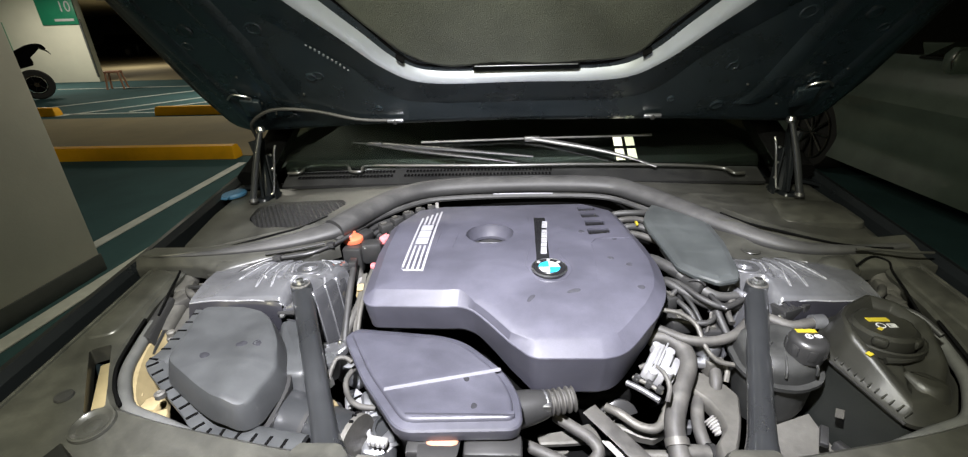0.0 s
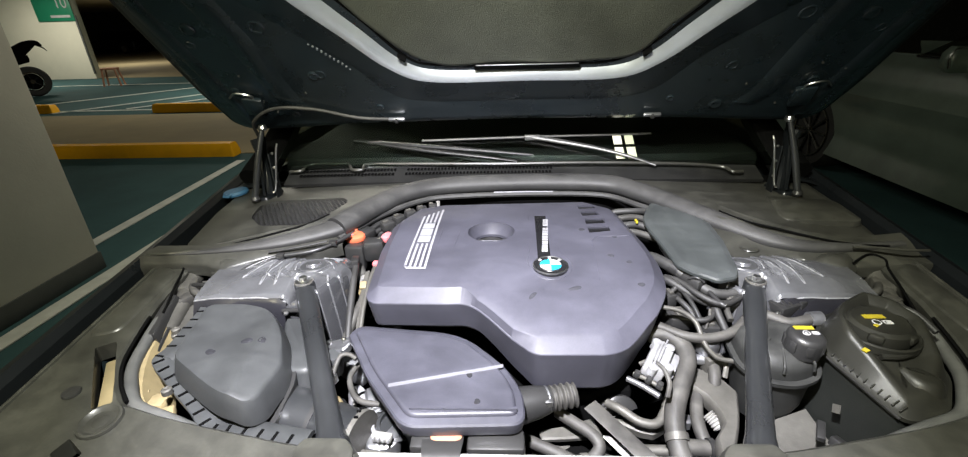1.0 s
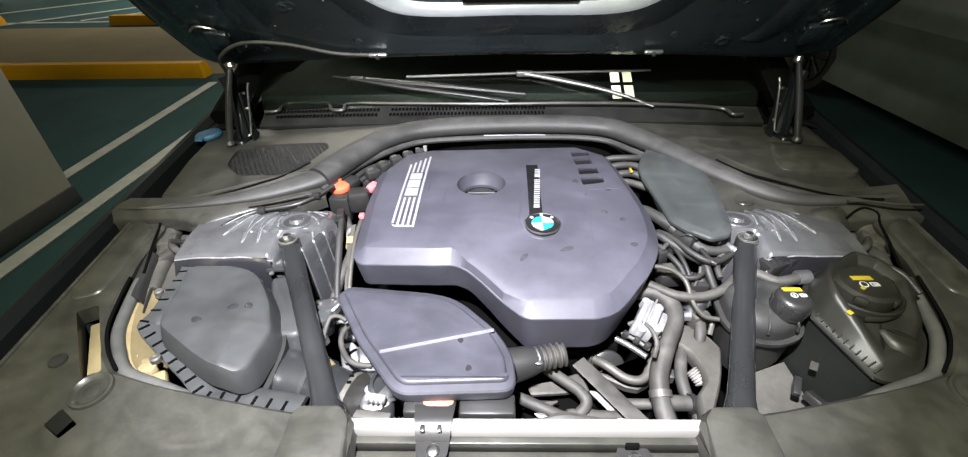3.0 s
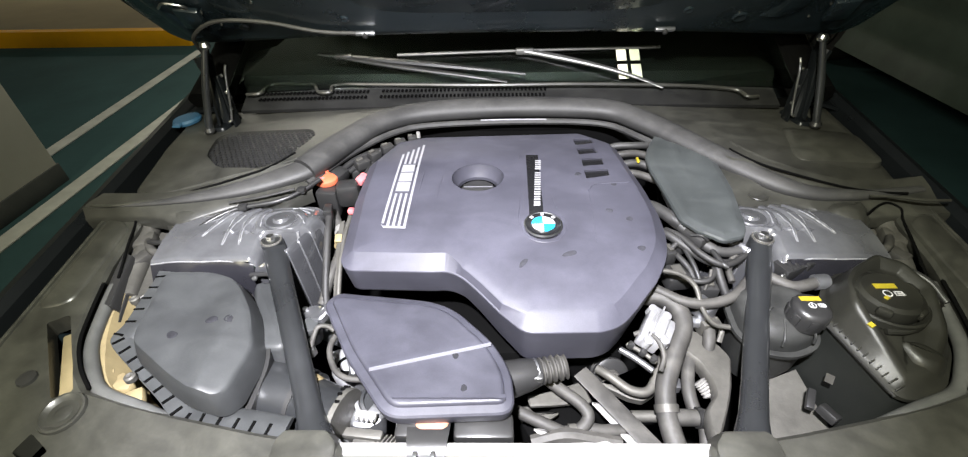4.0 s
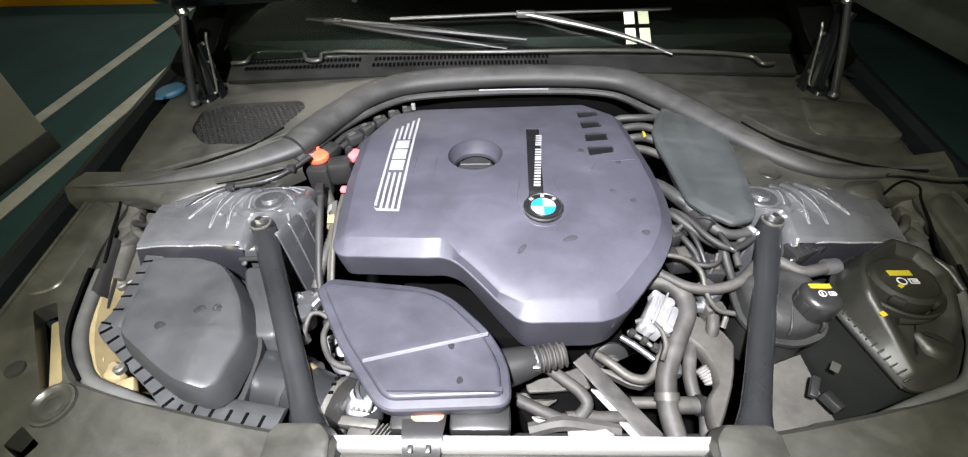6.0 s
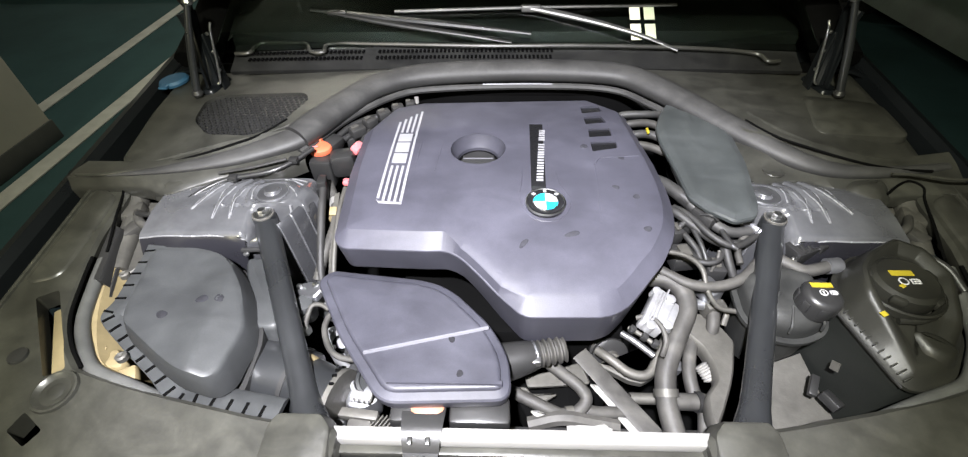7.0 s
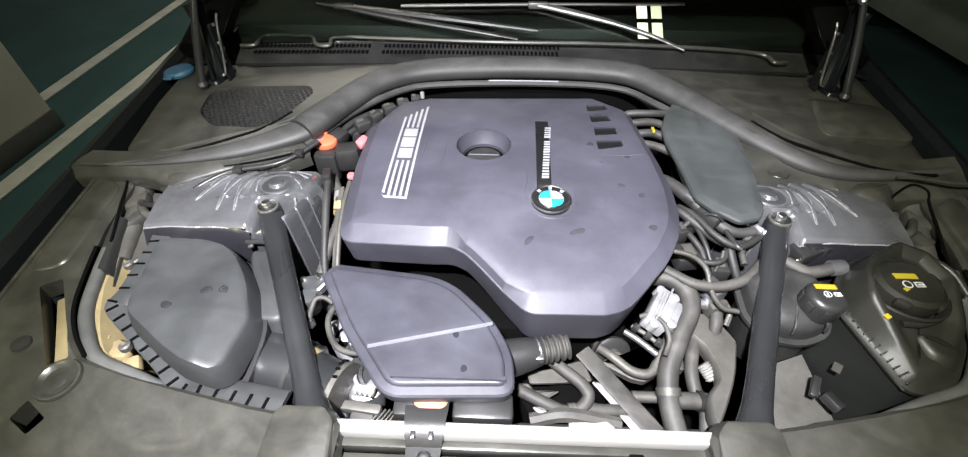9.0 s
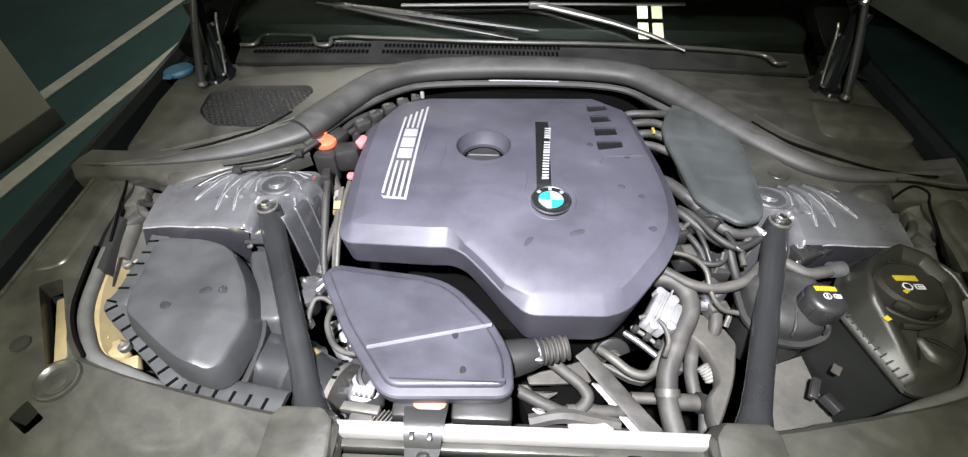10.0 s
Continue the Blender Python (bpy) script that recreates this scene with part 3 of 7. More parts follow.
# plastic trims along both sides of the bay
left = [(-0.842, -0.05), (-0.245, -0.05), (-0.245, 0.146), (-0.30, 0.150), (-0.37, 0.160), (-0.483, 0.181), (-0.569, 0.199),
        (-0.648, 0.220), (-0.687, 0.258), (-0.715, 0.304), (-0.736, 0.382), (-0.752, 0.46), (-0.759, 0.575), (-0.80, 0.61), (-0.846, 0.65)]
for sx in (-1, 1):
    line = [(-sx * x, y) for x, y in left]
    trim = part("bay_trim", moulded(line, [(-0.006, 0.728), (0, 0.738), (0, 0.752), (-0.006, 0.758)], slope, 0.012, ()), TRIM, car, "dusty black plastic trim panel")
    if sx == -1:
        slot = fillet([(-0.786, 0.334), (-0.756, 0.350), (-0.663, 0.217), (-0.688, 0.204)], 0.006)
        cut(trim, loft([[(p.x, p.y, z) for p in slot] for z in (0.6, 1.0)]))
        hole = fillet([(-0.690, 0.131), (-0.681, 0.156), (-0.642, 0.133), (-0.654, 0.112)], 0.004)
        cut(trim, loft([[(p.x, p.y, z) for p in hole] for z in (0.6, 1.0)]))
        part("slot_reflector", box(-0.716, 0.272, 0.762, 0.028, 0.155, 0.014, 0.004, pose(0, 0, 0, 0, 0, 34.5)), CREAM, trim, "pale housing seen through the slot")
    part("trim_stud", lathe([(0.0315, -0.001), (0.0300, 0.0032), (0.0270, 0.0036), (0.0235, 0.0005), (0.016, -0.0025), (0.012, -0.001), (0.008, 0.001), (0.001, 0.001)], pose(sx * 0.656, 0.184, 0.7805, 6)), TRIM, trim)
    roll = [(-sx * x, y, 0.744 + slope(0, y)) for x, y in ((-0.490, 0.174), (-0.560, 0.199), (-0.630, 0.223), (-0.667, 0.259), (-0.697, 0.305), (-0.717, 0.370), (-0.729, 0.42))]
    part("trim_edge", tube(roll, 0.0105, 12), LIP, trim, "pale grey rubber edge of the opening")
    part("edge_gap", tube([(x + sx * 0.0125, y - 0.002, z + 0.012) for x, y, z in roll[2:]], 0.0030, 8), DARK, trim)
    part("trim_border", tube([(-sx * x, y, 0.758 + slope(0, y)) for x, y in ((-0.838, 0.62), (-0.836, 0.45), (-0.834, 0.25), (-0.834, 0.05))], 0.0045, 8), TRIM, trim)
    part("trim_step", moulded([(-sx * x, y) for x, y in ((-0.824, 0.36), (-0.772, 0.375), (-0.770, 0.445), (-0.775, 0.560), (-0.826, 0.585))], [(0.003, 0.756), (0, 0.7605), (-0.003, 0.762)], slope, 0.02, ()), TRIM, trim)
    part("trim_clip", lathe([(0.014, 0), (0.013, 0.004), (0.001, 0.005)], pose(sx * 0.745, 0.235, 0.785)), BLACK, trim)

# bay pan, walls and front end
# pan and firewall in the near black that paints the bay's deep shade
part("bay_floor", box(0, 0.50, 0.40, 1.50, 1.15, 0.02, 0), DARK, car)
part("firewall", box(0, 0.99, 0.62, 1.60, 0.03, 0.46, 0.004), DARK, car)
for sx in (-1, 1):
    part("inner_wing", box(sx * 0.80, 0.45, 0.60, 0.03, 1.05, 0.34, 0.004), PAINT_IN, car)
part("front_bar", box(0.012, 0.1435, 0.748, 0.56, 0.019, 0.030, 0.004), WHITE_BAR, car, "white painted front cross bar")
part("front_bar_lip", box(0.012, 0.128, 0.735, 0.56, 0.012, 0.024, 0.003), TRIM, car)
part("panel_bolt", lathe([(0.010, 0), (0.010, 0.003), (0.006, 0.004), (0.005, 0.007), (0.001, 0.007)], pose(0.152, 0.106, 0.7365), 14), STEEL, car)
part("bolt_tab", lathe([(0.026, -0.004), (0.026, 0.002), (0.022, 0.003), (0.012, 0.001), (0.001, 0.001)], pose(0.152, 0.106, 0.7355)), BLACK, car)
part("bar_notch", box(0.151, 0.1225, 0.738, 0.020, 0.006, 0.020, 0.002), DARK, car)
part("front_panel", box(0.0, 0.04, 0.70, 0.56, 0.16, 0.07, 0.006), TRIM, car, "dusty black front panel")
part("bumper", loft([[(-0.88, -0.05, 0.66), (-0.6, -0.05, 0.72), (0, -0.05, 0.72), (0.6, -0.05, 0.72), (0.88, -0.05, 0.66)],
                     [(-0.80, -0.16, 0.62), (-0.55, -0.24, 0.66), (0, -0.28, 0.66), (0.55, -0.24, 0.66), (0.80, -0.16, 0.62)],
                     [(-0.84, -0.20, 0.45), (-0.58, -0.32, 0.45), (0, -0.36, 0.45), (0.58, -0.32, 0.45), (0.84, -0.20, 0.45)],
                     [(-0.84, -0.18, 0.20), (-0.58, -0.28, 0.20), (0, -0.32, 0.20), (0.58, -0.28, 0.20), (0.84, -0.18, 0.20)]], cap0=False, cap1=False, closed=False), PAINT, car)
for sx in (-1, 1):
    for wy in (0.52, 3.48):
        w = part("wheel", lathe([(0.23, -0.11), (0.31, -0.115), (0.335, -0.08), (0.335, 0.08), (0.31, 0.115), (0.23, 0.11)], pose(sx * 0.80, wy - 0.05, 0.335, 0, 90), 32), TYRE, car)
        part("rim", lathe([(0.04, -0.10), (0.22, -0.09), (0.22, 0.09), (0.04, 0.10)], pose(sx * 0.82, wy - 0.05, 0.335, 0, 90), 24), ALLOY, w)

# cowl panels left and right of the engine
def cowlz(x, y):
    """Height of the cowl panels, falling towards the front and the wings."""
    return 0.866 + 0.04 * (0.85 - abs(x)) - 0.016 * max(0, (0.80 - y) / 0.16) * min(max((abs(x) - 0.56) / 0.15, 0), 1)


cowl = [(-0.806, 0.645), (-0.75, 0.620), (-0.60, 0.665), (-0.47, 0.705), (-0.425, 0.78), (-0.37, 0.90), (-0.30, 0.975), (-0.30, 1.005), (-0.850, 1.005), (-0.828, 0.834)]
for sx in (-1, 1):
    line = [(-sx * x, y) for x, y in cowl]
    pan = part("cowl_panel", moulded(line, [(-0.01, -0.07), (0, -0.013), (0, -0.006), (-0.008, 0.0)], cowlz, 0.02, (0.92, 0.8, 0.65, 0.45, 0.25), (-sx * -0.62, 0.83)), TRIM, car, "dusty black plastic cowl panel")
    if sx == -1:
        grid = fillet([(-0.705, 0.770), (-0.650, 0.712), (-0.546, 0.694), (-0.502, 0.726), (-0.465, 0.842), (-0.485, 0.875), (-0.690, 0.878), (-0.715, 0.85)], 0.02)
        cut(pan, loft([[(p.x, p.y, z) for p in grid] for z in (0.6, 1.0)]))
        bm = bmesh.new()
        d = 0.0125
        for i in range(26):
            for j in range(20):
                x, y = -0.72 + d * i + (d / 2 if j % 2 else 0), 0.69 + d * 0.86 * j
                inside = False
                for k, p in enumerate(grid):
                    a, b = grid[k - 1], p
                    if (a.y > y) != (b.y > y) and x < (b.x - a.x) * (y - a.y) / (b.y - a.y) + a.x:
                        inside = not inside
                if inside:
                    z = cowlz(x, y) - 0.006
                    out, inn = [], []
                    for q in range(6):
                        an = math.pi / 3 * q + math.pi / 6
                        out.append(Vector((x + d * 0.575 * math.cos(an), y + d * 0.575 * math.sin(an), z)))
                        inn.append(Vector((x + d * 0.45 * math.cos(an), y + d * 0.45 * math.sin(an), z)))
                    low = [v - Vector((0, 0, 0.014)) for v in inn]
                    loft([out, inn, low], bm, False, False)
        tagged(part("mesh_grille", bm, GRILLE, pan, "black honeycomb air grille"), kind="stuff")
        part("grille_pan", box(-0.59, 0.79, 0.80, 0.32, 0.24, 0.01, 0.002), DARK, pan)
    else:
        part("cover_lid", moulded([(0.62, 0.72), (0.80, 0.70), (0.82, 0.84), (0.66, 0.88)], [(0.004, 0.860), (0, 0.872), (-0.006, 0.875)], None, 0.03, ()), TRIM, pan)

# arched rubber seal behind the engine, running out into the scuttle on both sides
arch = [(-0.452, 0.700, 0.868), (-0.425, 0.745, 0.873), (-0.385, 0.820, 0.876), (-0.320, 0.912, 0.880), (-0.20, 0.966, 0.882), (0.04, 0.988, 0.882), (0.25, 0.968, 0.882), (0.335, 0.905, 0.878),
        (0.400, 0.828, 0.871), (0.462, 0.752, 0.864), (0.512, 0.692, 0.858), (0.572, 0.640, 0.852), (0.635, 0.620, 0.848), (0.736, 0.624, 0.845), (0.850, 0.646, 0.842)]
seal = part("bay_seal", tube(arch, (0.034, 0.036, 0.035, 0.034, 0.034, 0.034, 0.034, 0.034, 0.033, 0.030, 0.026, 0.022, 0.018, 0.014, 0.010), 20, 9, 0.74), RUBBER, car, "dusty rubber bay seal")
roll = [(-0.862, 0.583, 0.853), (-0.790, 0.586, 0.856), (-0.725, 0.594, 0.857), (-0.666, 0.606, 0.858), (-0.610, 0.624, 0.858), (-0.560, 0.644, 0.859), (-0.510, 0.672, 0.860), (-0.466, 0.702, 0.862), (-0.436, 0.730, 0.866)]
part("seal_sleeve", tube(roll, (0.003, 0.004, 0.008, 0.014, 0.019, 0.024, 0.029, 0.034, 0.0375), 20, 8, 0.60), RUBBER, seal, "flared rubber sleeve end")
seam = [(-0.800, 0.614), (-0.741, 0.615), (-0.682, 0.622), (-0.626, 0.634), (-0.573, 0.654), (-0.532, 0.680), (-0.506, 0.714), (-0.487, 0.748)]
for sx in (-1, 1):
    # dark tube painted where the seal's edge throws its shade
    part("seal_shade", tube([(-sx * x, y + 0.006, cowlz(x, y) + 0.0005) for x, y in seam], 0.0026, 8, 6), DARK, seal, "dark line painted for the shade behind the seal")
# scuttle mouldings: from the cowl over the roll to the edge above the strut towers
left_rows = [[(-0.868, 0.640, 0), (-0.80, 0.636, 0), (-0.725, 0.634, 0), (-0.666, 0.642, 0), (-0.61, 0.656, 0), (-0.56, 0.672, 0), (-0.51, 0.702, 0), (-0.465, 0.735, 0), (-0.425, 0.765, 0)],
             [(-0.868, 0.600, 0.856), (-0.80, 0.598, 0.858), (-0.725, 0.600, 0.860), (-0.666, 0.612, 0.862), (-0.61, 0.626, 0.864), (-0.56, 0.646, 0.864), (-0.51, 0.676, 0.864), (-0.465, 0.706, 0.860), (-0.425, 0.735, 0.858)],
             [(-0.868, 0.580, 0.855), (-0.80, 0.583, 0.857), (-0.725, 0.588, 0.856), (-0.666, 0.590, 0.855), (-0.61, 0.606, 0.855), (-0.56, 0.626, 0.855), (-0.51, 0.646, 0.855), (-0.465, 0.660, 0.853), (-0.425, 0.690, 0.850)],
             [(-0.868, 0.574, 0.838), (-0.80, 0.576, 0.838), (-0.725, 0.573, 0.838), (-0.666, 0.552, 0.840), (-0.61, 0.576, 0.845), (-0.56, 0.600, 0.848), (-0.51, 0.608, 0.850), (-0.465, 0.618, 0.850), (-0.425, 0.652, 0.848)]]
right_rows = [[(0.505, 0.790, 0), (0.540, 0.730, 0), (0.575, 0.695, 0), (0.625, 0.662, 0), (0.675, 0.650, 0), (0.740, 0.652, 0), (0.80, 0.664, 0), (0.868, 0.678, 0)],
              [(0.470, 0.745, 0.872), (0.512, 0.690, 0.868), (0.545, 0.664, 0.863), (0.600, 0.632, 0.858), (0.665, 0.620, 0.854), (0.736, 0.623, 0.851), (0.80, 0.636, 0.849), (0.868, 0.650, 0.847)],
              [(0.455, 0.700, 0.850), (0.480, 0.650, 0.846), (0.530, 0.642, 0.845), (0.588, 0.612, 0.844), (0.650, 0.598, 0.840), (0.725, 0.600, 0.836), (0.80, 0.606, 0.834), (0.868, 0.616, 0.832)],
              [(0.450, 0.655, 0.840), (0.463, 0.594, 0.838), (0.524, 0.602, 0.840), (0.592, 0.592, 0.838), (0.635, 0.562, 0.830), (0.71, 0.575, 0.827), (0.80, 0.580, 0.828), (0.868, 0.582, 0.828)]]
for sx, rows in ((-1, left_rows), (1, right_rows)):
    rows[0] = [(x, y, cowlz(x, y) + 0.0015) for x, y, z in rows[0]]
    rows.append([(x, y - 0.003, z - 0.006) for x, y, z in rows[3]])
    rows.append([(x, y - 0.001, z - 0.030) for x, y, z in rows[3]])
    part("scuttle", loft([curve(row, 8) for row in rows], cap0=False, cap1=False, closed=False), TRIM, car, "dusty black plastic scuttle moulding", sharp=50)
    fold = [(sx * x, y) for x, y in ((0.700, 0.598), (0.646, 0.598), (0.628, 0.574), (0.664, 0.556), (0.684, 0.572))]
    part("scuttle_fold", moulded(fold, [(0.020, 0.822), (0.008, 0.838), (-0.004, 0.847), (-0.012, 0.849)], None, 0.014, (0.5,)), TRIM, car)
    part("scuttle_lip", tube([(sx * x, y, z) for x, y, z in ((0.852, 0.584, 0.857), (0.807, 0.582, 0.859), (0.770, 0.590, 0.859), (0.735, 0.597, 0.859), (0.708, 0.600, 0.857))], 0.0030, 8, 5), TRIM, car, "thin worn edge of the scuttle")
    part("opening_edge", tube([(sx * x, y, z) for x, y, z in ((0.722, 0.430, 0.806), (0.735, 0.470, 0.812), (0.750, 0.512, 0.817), (0.766, 0.565, 0.824), (0.776, 0.592, 0.832), (0.757, 0.604, 0.838), (0.730, 0.594, 0.838), (0.690, 0.566, 0.836))], 0.0024, 8, 5), DARK, car, "dark gap round the bracket opening")
part("scuttle_button", lathe([(0.020, 0), (0.019, 0.002), (0.016, 0.0005), (0.001, 0.0)], pose(0.505, 0.625, 0.843, -4), 24), TRIM, car)
inner = [(-0.44, 0.672, 0.850), (-0.37, 0.80, 0.856), (-0.285, 0.898, 0.858), (-0.19, 0.932, 0.860), (0.04, 0.948, 0.860), (0.235, 0.932, 0.860), (0.322, 0.862, 0.856), (0.41, 0.75, 0.850)]
part("seal_lip", tube(inner, 0.008, 8, 8), RUBBER, seal)
# shine on the seal lip, drawn as a pale tube
part("seal_lip_shine", tube([(-0.07, 0.942, 0.868), (0.04, 0.944, 0.868), (0.10, 0.943, 0.868)], 0.0022, 6, 6), EDGE, seal, "thin pale line painted for the shine of the lip")

# cowl grille strip, screen and cabin
strip = part("cowl_strip", sheet(lambda u, v: (u, 0.985 + 0.075 * v - 0.02 * (u / 0.7) ** 2, 0.890 + 0.030 * v + (0.004 if v > 0.9 else 0)), span(-0.70, 0.70, 24), [0, 0.2, 0.4, 0.6, 0.8, 0.92, 1.0], 0.01), STRIP, car, "dusty black cowl strip below the windscreen")
ledge = [(-0.690, 1.000, 0.920), (-0.655, 1.004, 0.922), (-0.636, 1.046, 0.927), (-0.560, 1.044, 0.928), (-0.520, 1.040, 0.928), (-0.500, 1.008, 0.922), (-0.468, 1.008, 0.922), (-0.455, 1.040, 0.928), (-0.300, 1.036, 0.929), (-0.05, 1.022, 0.930), (0.20, 1.022, 0.930), (0.45, 1.014, 0.926), (0.585, 1.000, 0.920), (0.610, 0.968, 0.914), (0.640, 0.972, 0.912)]
part("strip_ledge", tube(ledge, 0.0048, 8, 7), TRIM, strip, "dusty raised edge with a notch")
for k in range(74):
    x = -0.655 + 0.0103 * k
    if not -0.375 < x < -0.34:
        y = 1.012 - 0.02 * (x / 0.7) ** 2
        for row in (0, 1):
            ob = part("slot", box(x + 0.004 * row, y + 0.018 * row, 0.908 + 0.008 * row, 0.0055, 0.013, 0.003, 0), DARK, strip)
            if k or row:
                old, ob.data = ob.data, slot_mesh
                bpy.data.meshes.remove(old)
                ob.location = (x + 0.004 * row - slot_x, y + 0.018 * row - slot_y, 0.008 * row)
            else:
                slot_mesh, slot_x, slot_y = ob.data, x, y


def screen(u, v):
    return (u * (0.74 - 0.10 * v), 1.045 + 0.80 * v - 0.05 * u * u * (1 - v), 0.925 + 0.50 * v)


part("windscreen", sheet(screen, span(-1, 1, 16), span(0, 1, 10), 0.005), GLASS, car, "dark windscreen glass").visible_shadow = False
part("dashboard", box(0, 1.555, 0.88, 1.54, 0.86, 0.10, 0.03), DASH, car)
part("cabin", sheet(lambda u, v: (0.66 * u, 1.86 + 1.9 * v, 1.43 + 0.05 * (1 - u * u) - 0.06 * v * v), span(-1, 1, 8), span(0, 1, 8), 0.02), PAINT, car)
for sx in (-1, 1):
    part("door_side", sheet(lambda u, v, sx=sx: (sx * (0.95 - 0.06 * v * v), u, 0.22 + 0.70 * v), span(1.46, 4.3, 10), span(0, 1, 8), 0.01), PAINT, car)
    part("side_glass", sheet(lambda u, v, sx=sx: (sx * (0.88 - 0.20 * v), u, 0.93 + 0.48 * v), span(1.85, 3.9, 6), span(0, 1, 4), 0.006), TINT, car)
for sx in (-1, 1):
    part("pillar_post", tube([(sx * 0.800, 1.00, 0.895), (sx * 0.775, 1.15, 0.985), (sx * 0.715, 1.50, 1.225), (sx * 0.655, 1.84, 1.43)], (0.055, 0.045, 0.04), 14, 6, 0.8), DARK, car, "dark roof pillar beside the windscreen")
    part("rear_wing", sheet(lambda u, v, sx=sx: (sx * (0.79 + 0.145 * v - 0.02 * max(0, v - 0.8) / 0.2), u, 0.885 + 0.02 * (u - 1.0) - 0.05 * v * v), span(0.99, 1.50, 6), span(0, 1, 8), 0.008), PAINT, car, "dark painted wing behind the hinge")
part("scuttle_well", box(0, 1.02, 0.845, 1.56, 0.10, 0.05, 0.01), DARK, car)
part("boot", box(0, 4.1, 0.62, 1.8, 0.6, 0.7, 0.10), PAINT, car)
# four pale squares drawn in place of a reflection on the glass
for x in (-0.018, 0.018):
    for k in (-0.5, 0.5):
        part("screen_reflection", box(0.331 + x, 1.0945 + k * 0.050, 0.9605 + k * 0.0312, 0.026, 0.046, 0.002, 0, pose(0, 0, 0, 32)), REFLECTION, car, "small pale square painted as a reflection on the screen")

# wipers
for name, arm, blade in (("a", [(0.405, 1.006, 0.924), (0.33, 1.040, 0.944), (0.23, 1.078, 0.962), (0.10, 1.118, 0.978), (0.05, 1.128, 0.984)], [(0.42, 1.135, 0.988), (0.05, 1.13, 0.985), (-0.30, 1.12, 0.980)]),
                         ("b", [(0.00, 1.03, 0.935), (-0.10, 1.05, 0.944), (-0.28, 1.085, 0.958), (-0.45, 1.12, 0.975)], [(0.05, 1.06, 0.945), (-0.20, 1.09, 0.962), (-0.52, 1.13, 0.98)])):
    w = part("wiper", tube(blade, 0.0065 if name == "a" else (0.006, 0.013, 0.010), 8, 6, 0.6), STRIP if name == "b" else WORN, car, "windscreen wiper")
    part("wiper_arm", tube(arm, (0.005, 0.008, 0.012, 0.011), 10, 8, 0.6), WORN if name == "a" else STRIP, w, "wiper arm")
    part("arm_joint", box(arm[-1][0], arm[-1][1], arm[-1][2], 0.05, 0.02, 0.016, 0.004), WORN if name == "a" else STRIP, w)

# ---- hood, raised ----
HOOD = Matrix(((1, 0, 0, 0.005), (0, -0.700, -0.714, 0.980), (0, 0.714, -0.700, 1.084), (0, 0, 0, 1)))


def under(bm):
    bmesh.ops.transform(bm, matrix=HOOD, verts=bm.verts)
    return bm


rim = [(0, -0.045), (0.45, -0.055), (0.72, -0.075), (0.815, -0.078), (0.848, -0.045), (0.862, 0.10), (0.862, 0.80), (0.80, 1.02), (0.55, 1.13), (0, 1.18)]
rim = rim + [(-x, y) for x, y in rim[-2:0:-1]]
hood = part("hood", under(moulded(rim, [(-0.02, -0.05), (0, -0.035), (0, -0.022), (-0.006, -0.018)], None, 0.025, ())), PAINT, car, "raised dark hood, seen from below")
frame_rim = [(x * 0.975, y * 0.965 + 0.012) for x, y in rim]
part("inner_frame", under(moulded(frame_rim, [(0, -0.019), (-0.004, -0.006), (-0.02, -0.001), (-0.03, 0.0)], None, 0.05, ())), PAINT_IN, hood, "dark painted inner frame of the hood")


def mirror_path(half):
    return [(-x, y) for x, y in half[:0:-1]] + list(half)


bands = [([(0, 0.066), (0.24, 0.068), (0.34, 0.105), (0.42, 0.225), (0.57, 0.39), (0.70, 0.60), (0.72, 0.90)], 0.001),
         ([(0, 0.161), (0.225, 0.163), (0.318, 0.215), (0.395, 0.315), (0.475, 0.42), (0.61, 0.62), (0.63, 0.88)], 0.018),
         ([(0, 0.195), (0.190, 0.196), (0.270, 0.230), (0.330, 0.315), (0.400, 0.42), (0.53, 0.62), (0.55, 0.86)], -0.0155)]
rails = []
for half, d in bands:
    rails.append([(p.x, p.y, d) for p in curve([(x, y, 0) for x, y in mirror_path(half)], 6)])
part("frame_flank", under(loft(rails[:2], cap0=False, cap1=False, closed=False)), PAINT_IN, hood)
# rounded band whose pale colour stands for the torch highlight
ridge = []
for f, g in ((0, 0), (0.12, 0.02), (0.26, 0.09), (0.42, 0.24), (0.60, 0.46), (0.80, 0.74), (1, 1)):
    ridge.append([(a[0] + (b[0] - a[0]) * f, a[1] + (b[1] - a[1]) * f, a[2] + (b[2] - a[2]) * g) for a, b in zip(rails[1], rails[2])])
part("frame_ridge", under(loft(ridge, cap0=False, cap1=False, closed=False)), RIDGE_HIGHLIGHT, hood, "hood frame ridge, torch highlight painted in light grey")
pad = [(x, y) for x, y, _ in rails[2]]
part("insulation_pad", under(moulded([(x + 0.004 * math.sin(37 * y + 21 * x), y + 0.004 * math.sin(29 * x + 3)) for x, y in pad], [(-0.008, -0.0175), (-0.006, -0.002), (-0.012, 0.004), (-0.022, 0.006)], None, 0.01, ())), PAD, hood, "dark felt insulation pad")
part("pad_edge", under(tube([(x, y + 0.004 + 0.004 * math.sin(31 * x), -0.004) for x, y in pad[6:-6:3]], 0.0085, 8, 3, 0.6)), DARK, hood, "black folded edge of the pad")
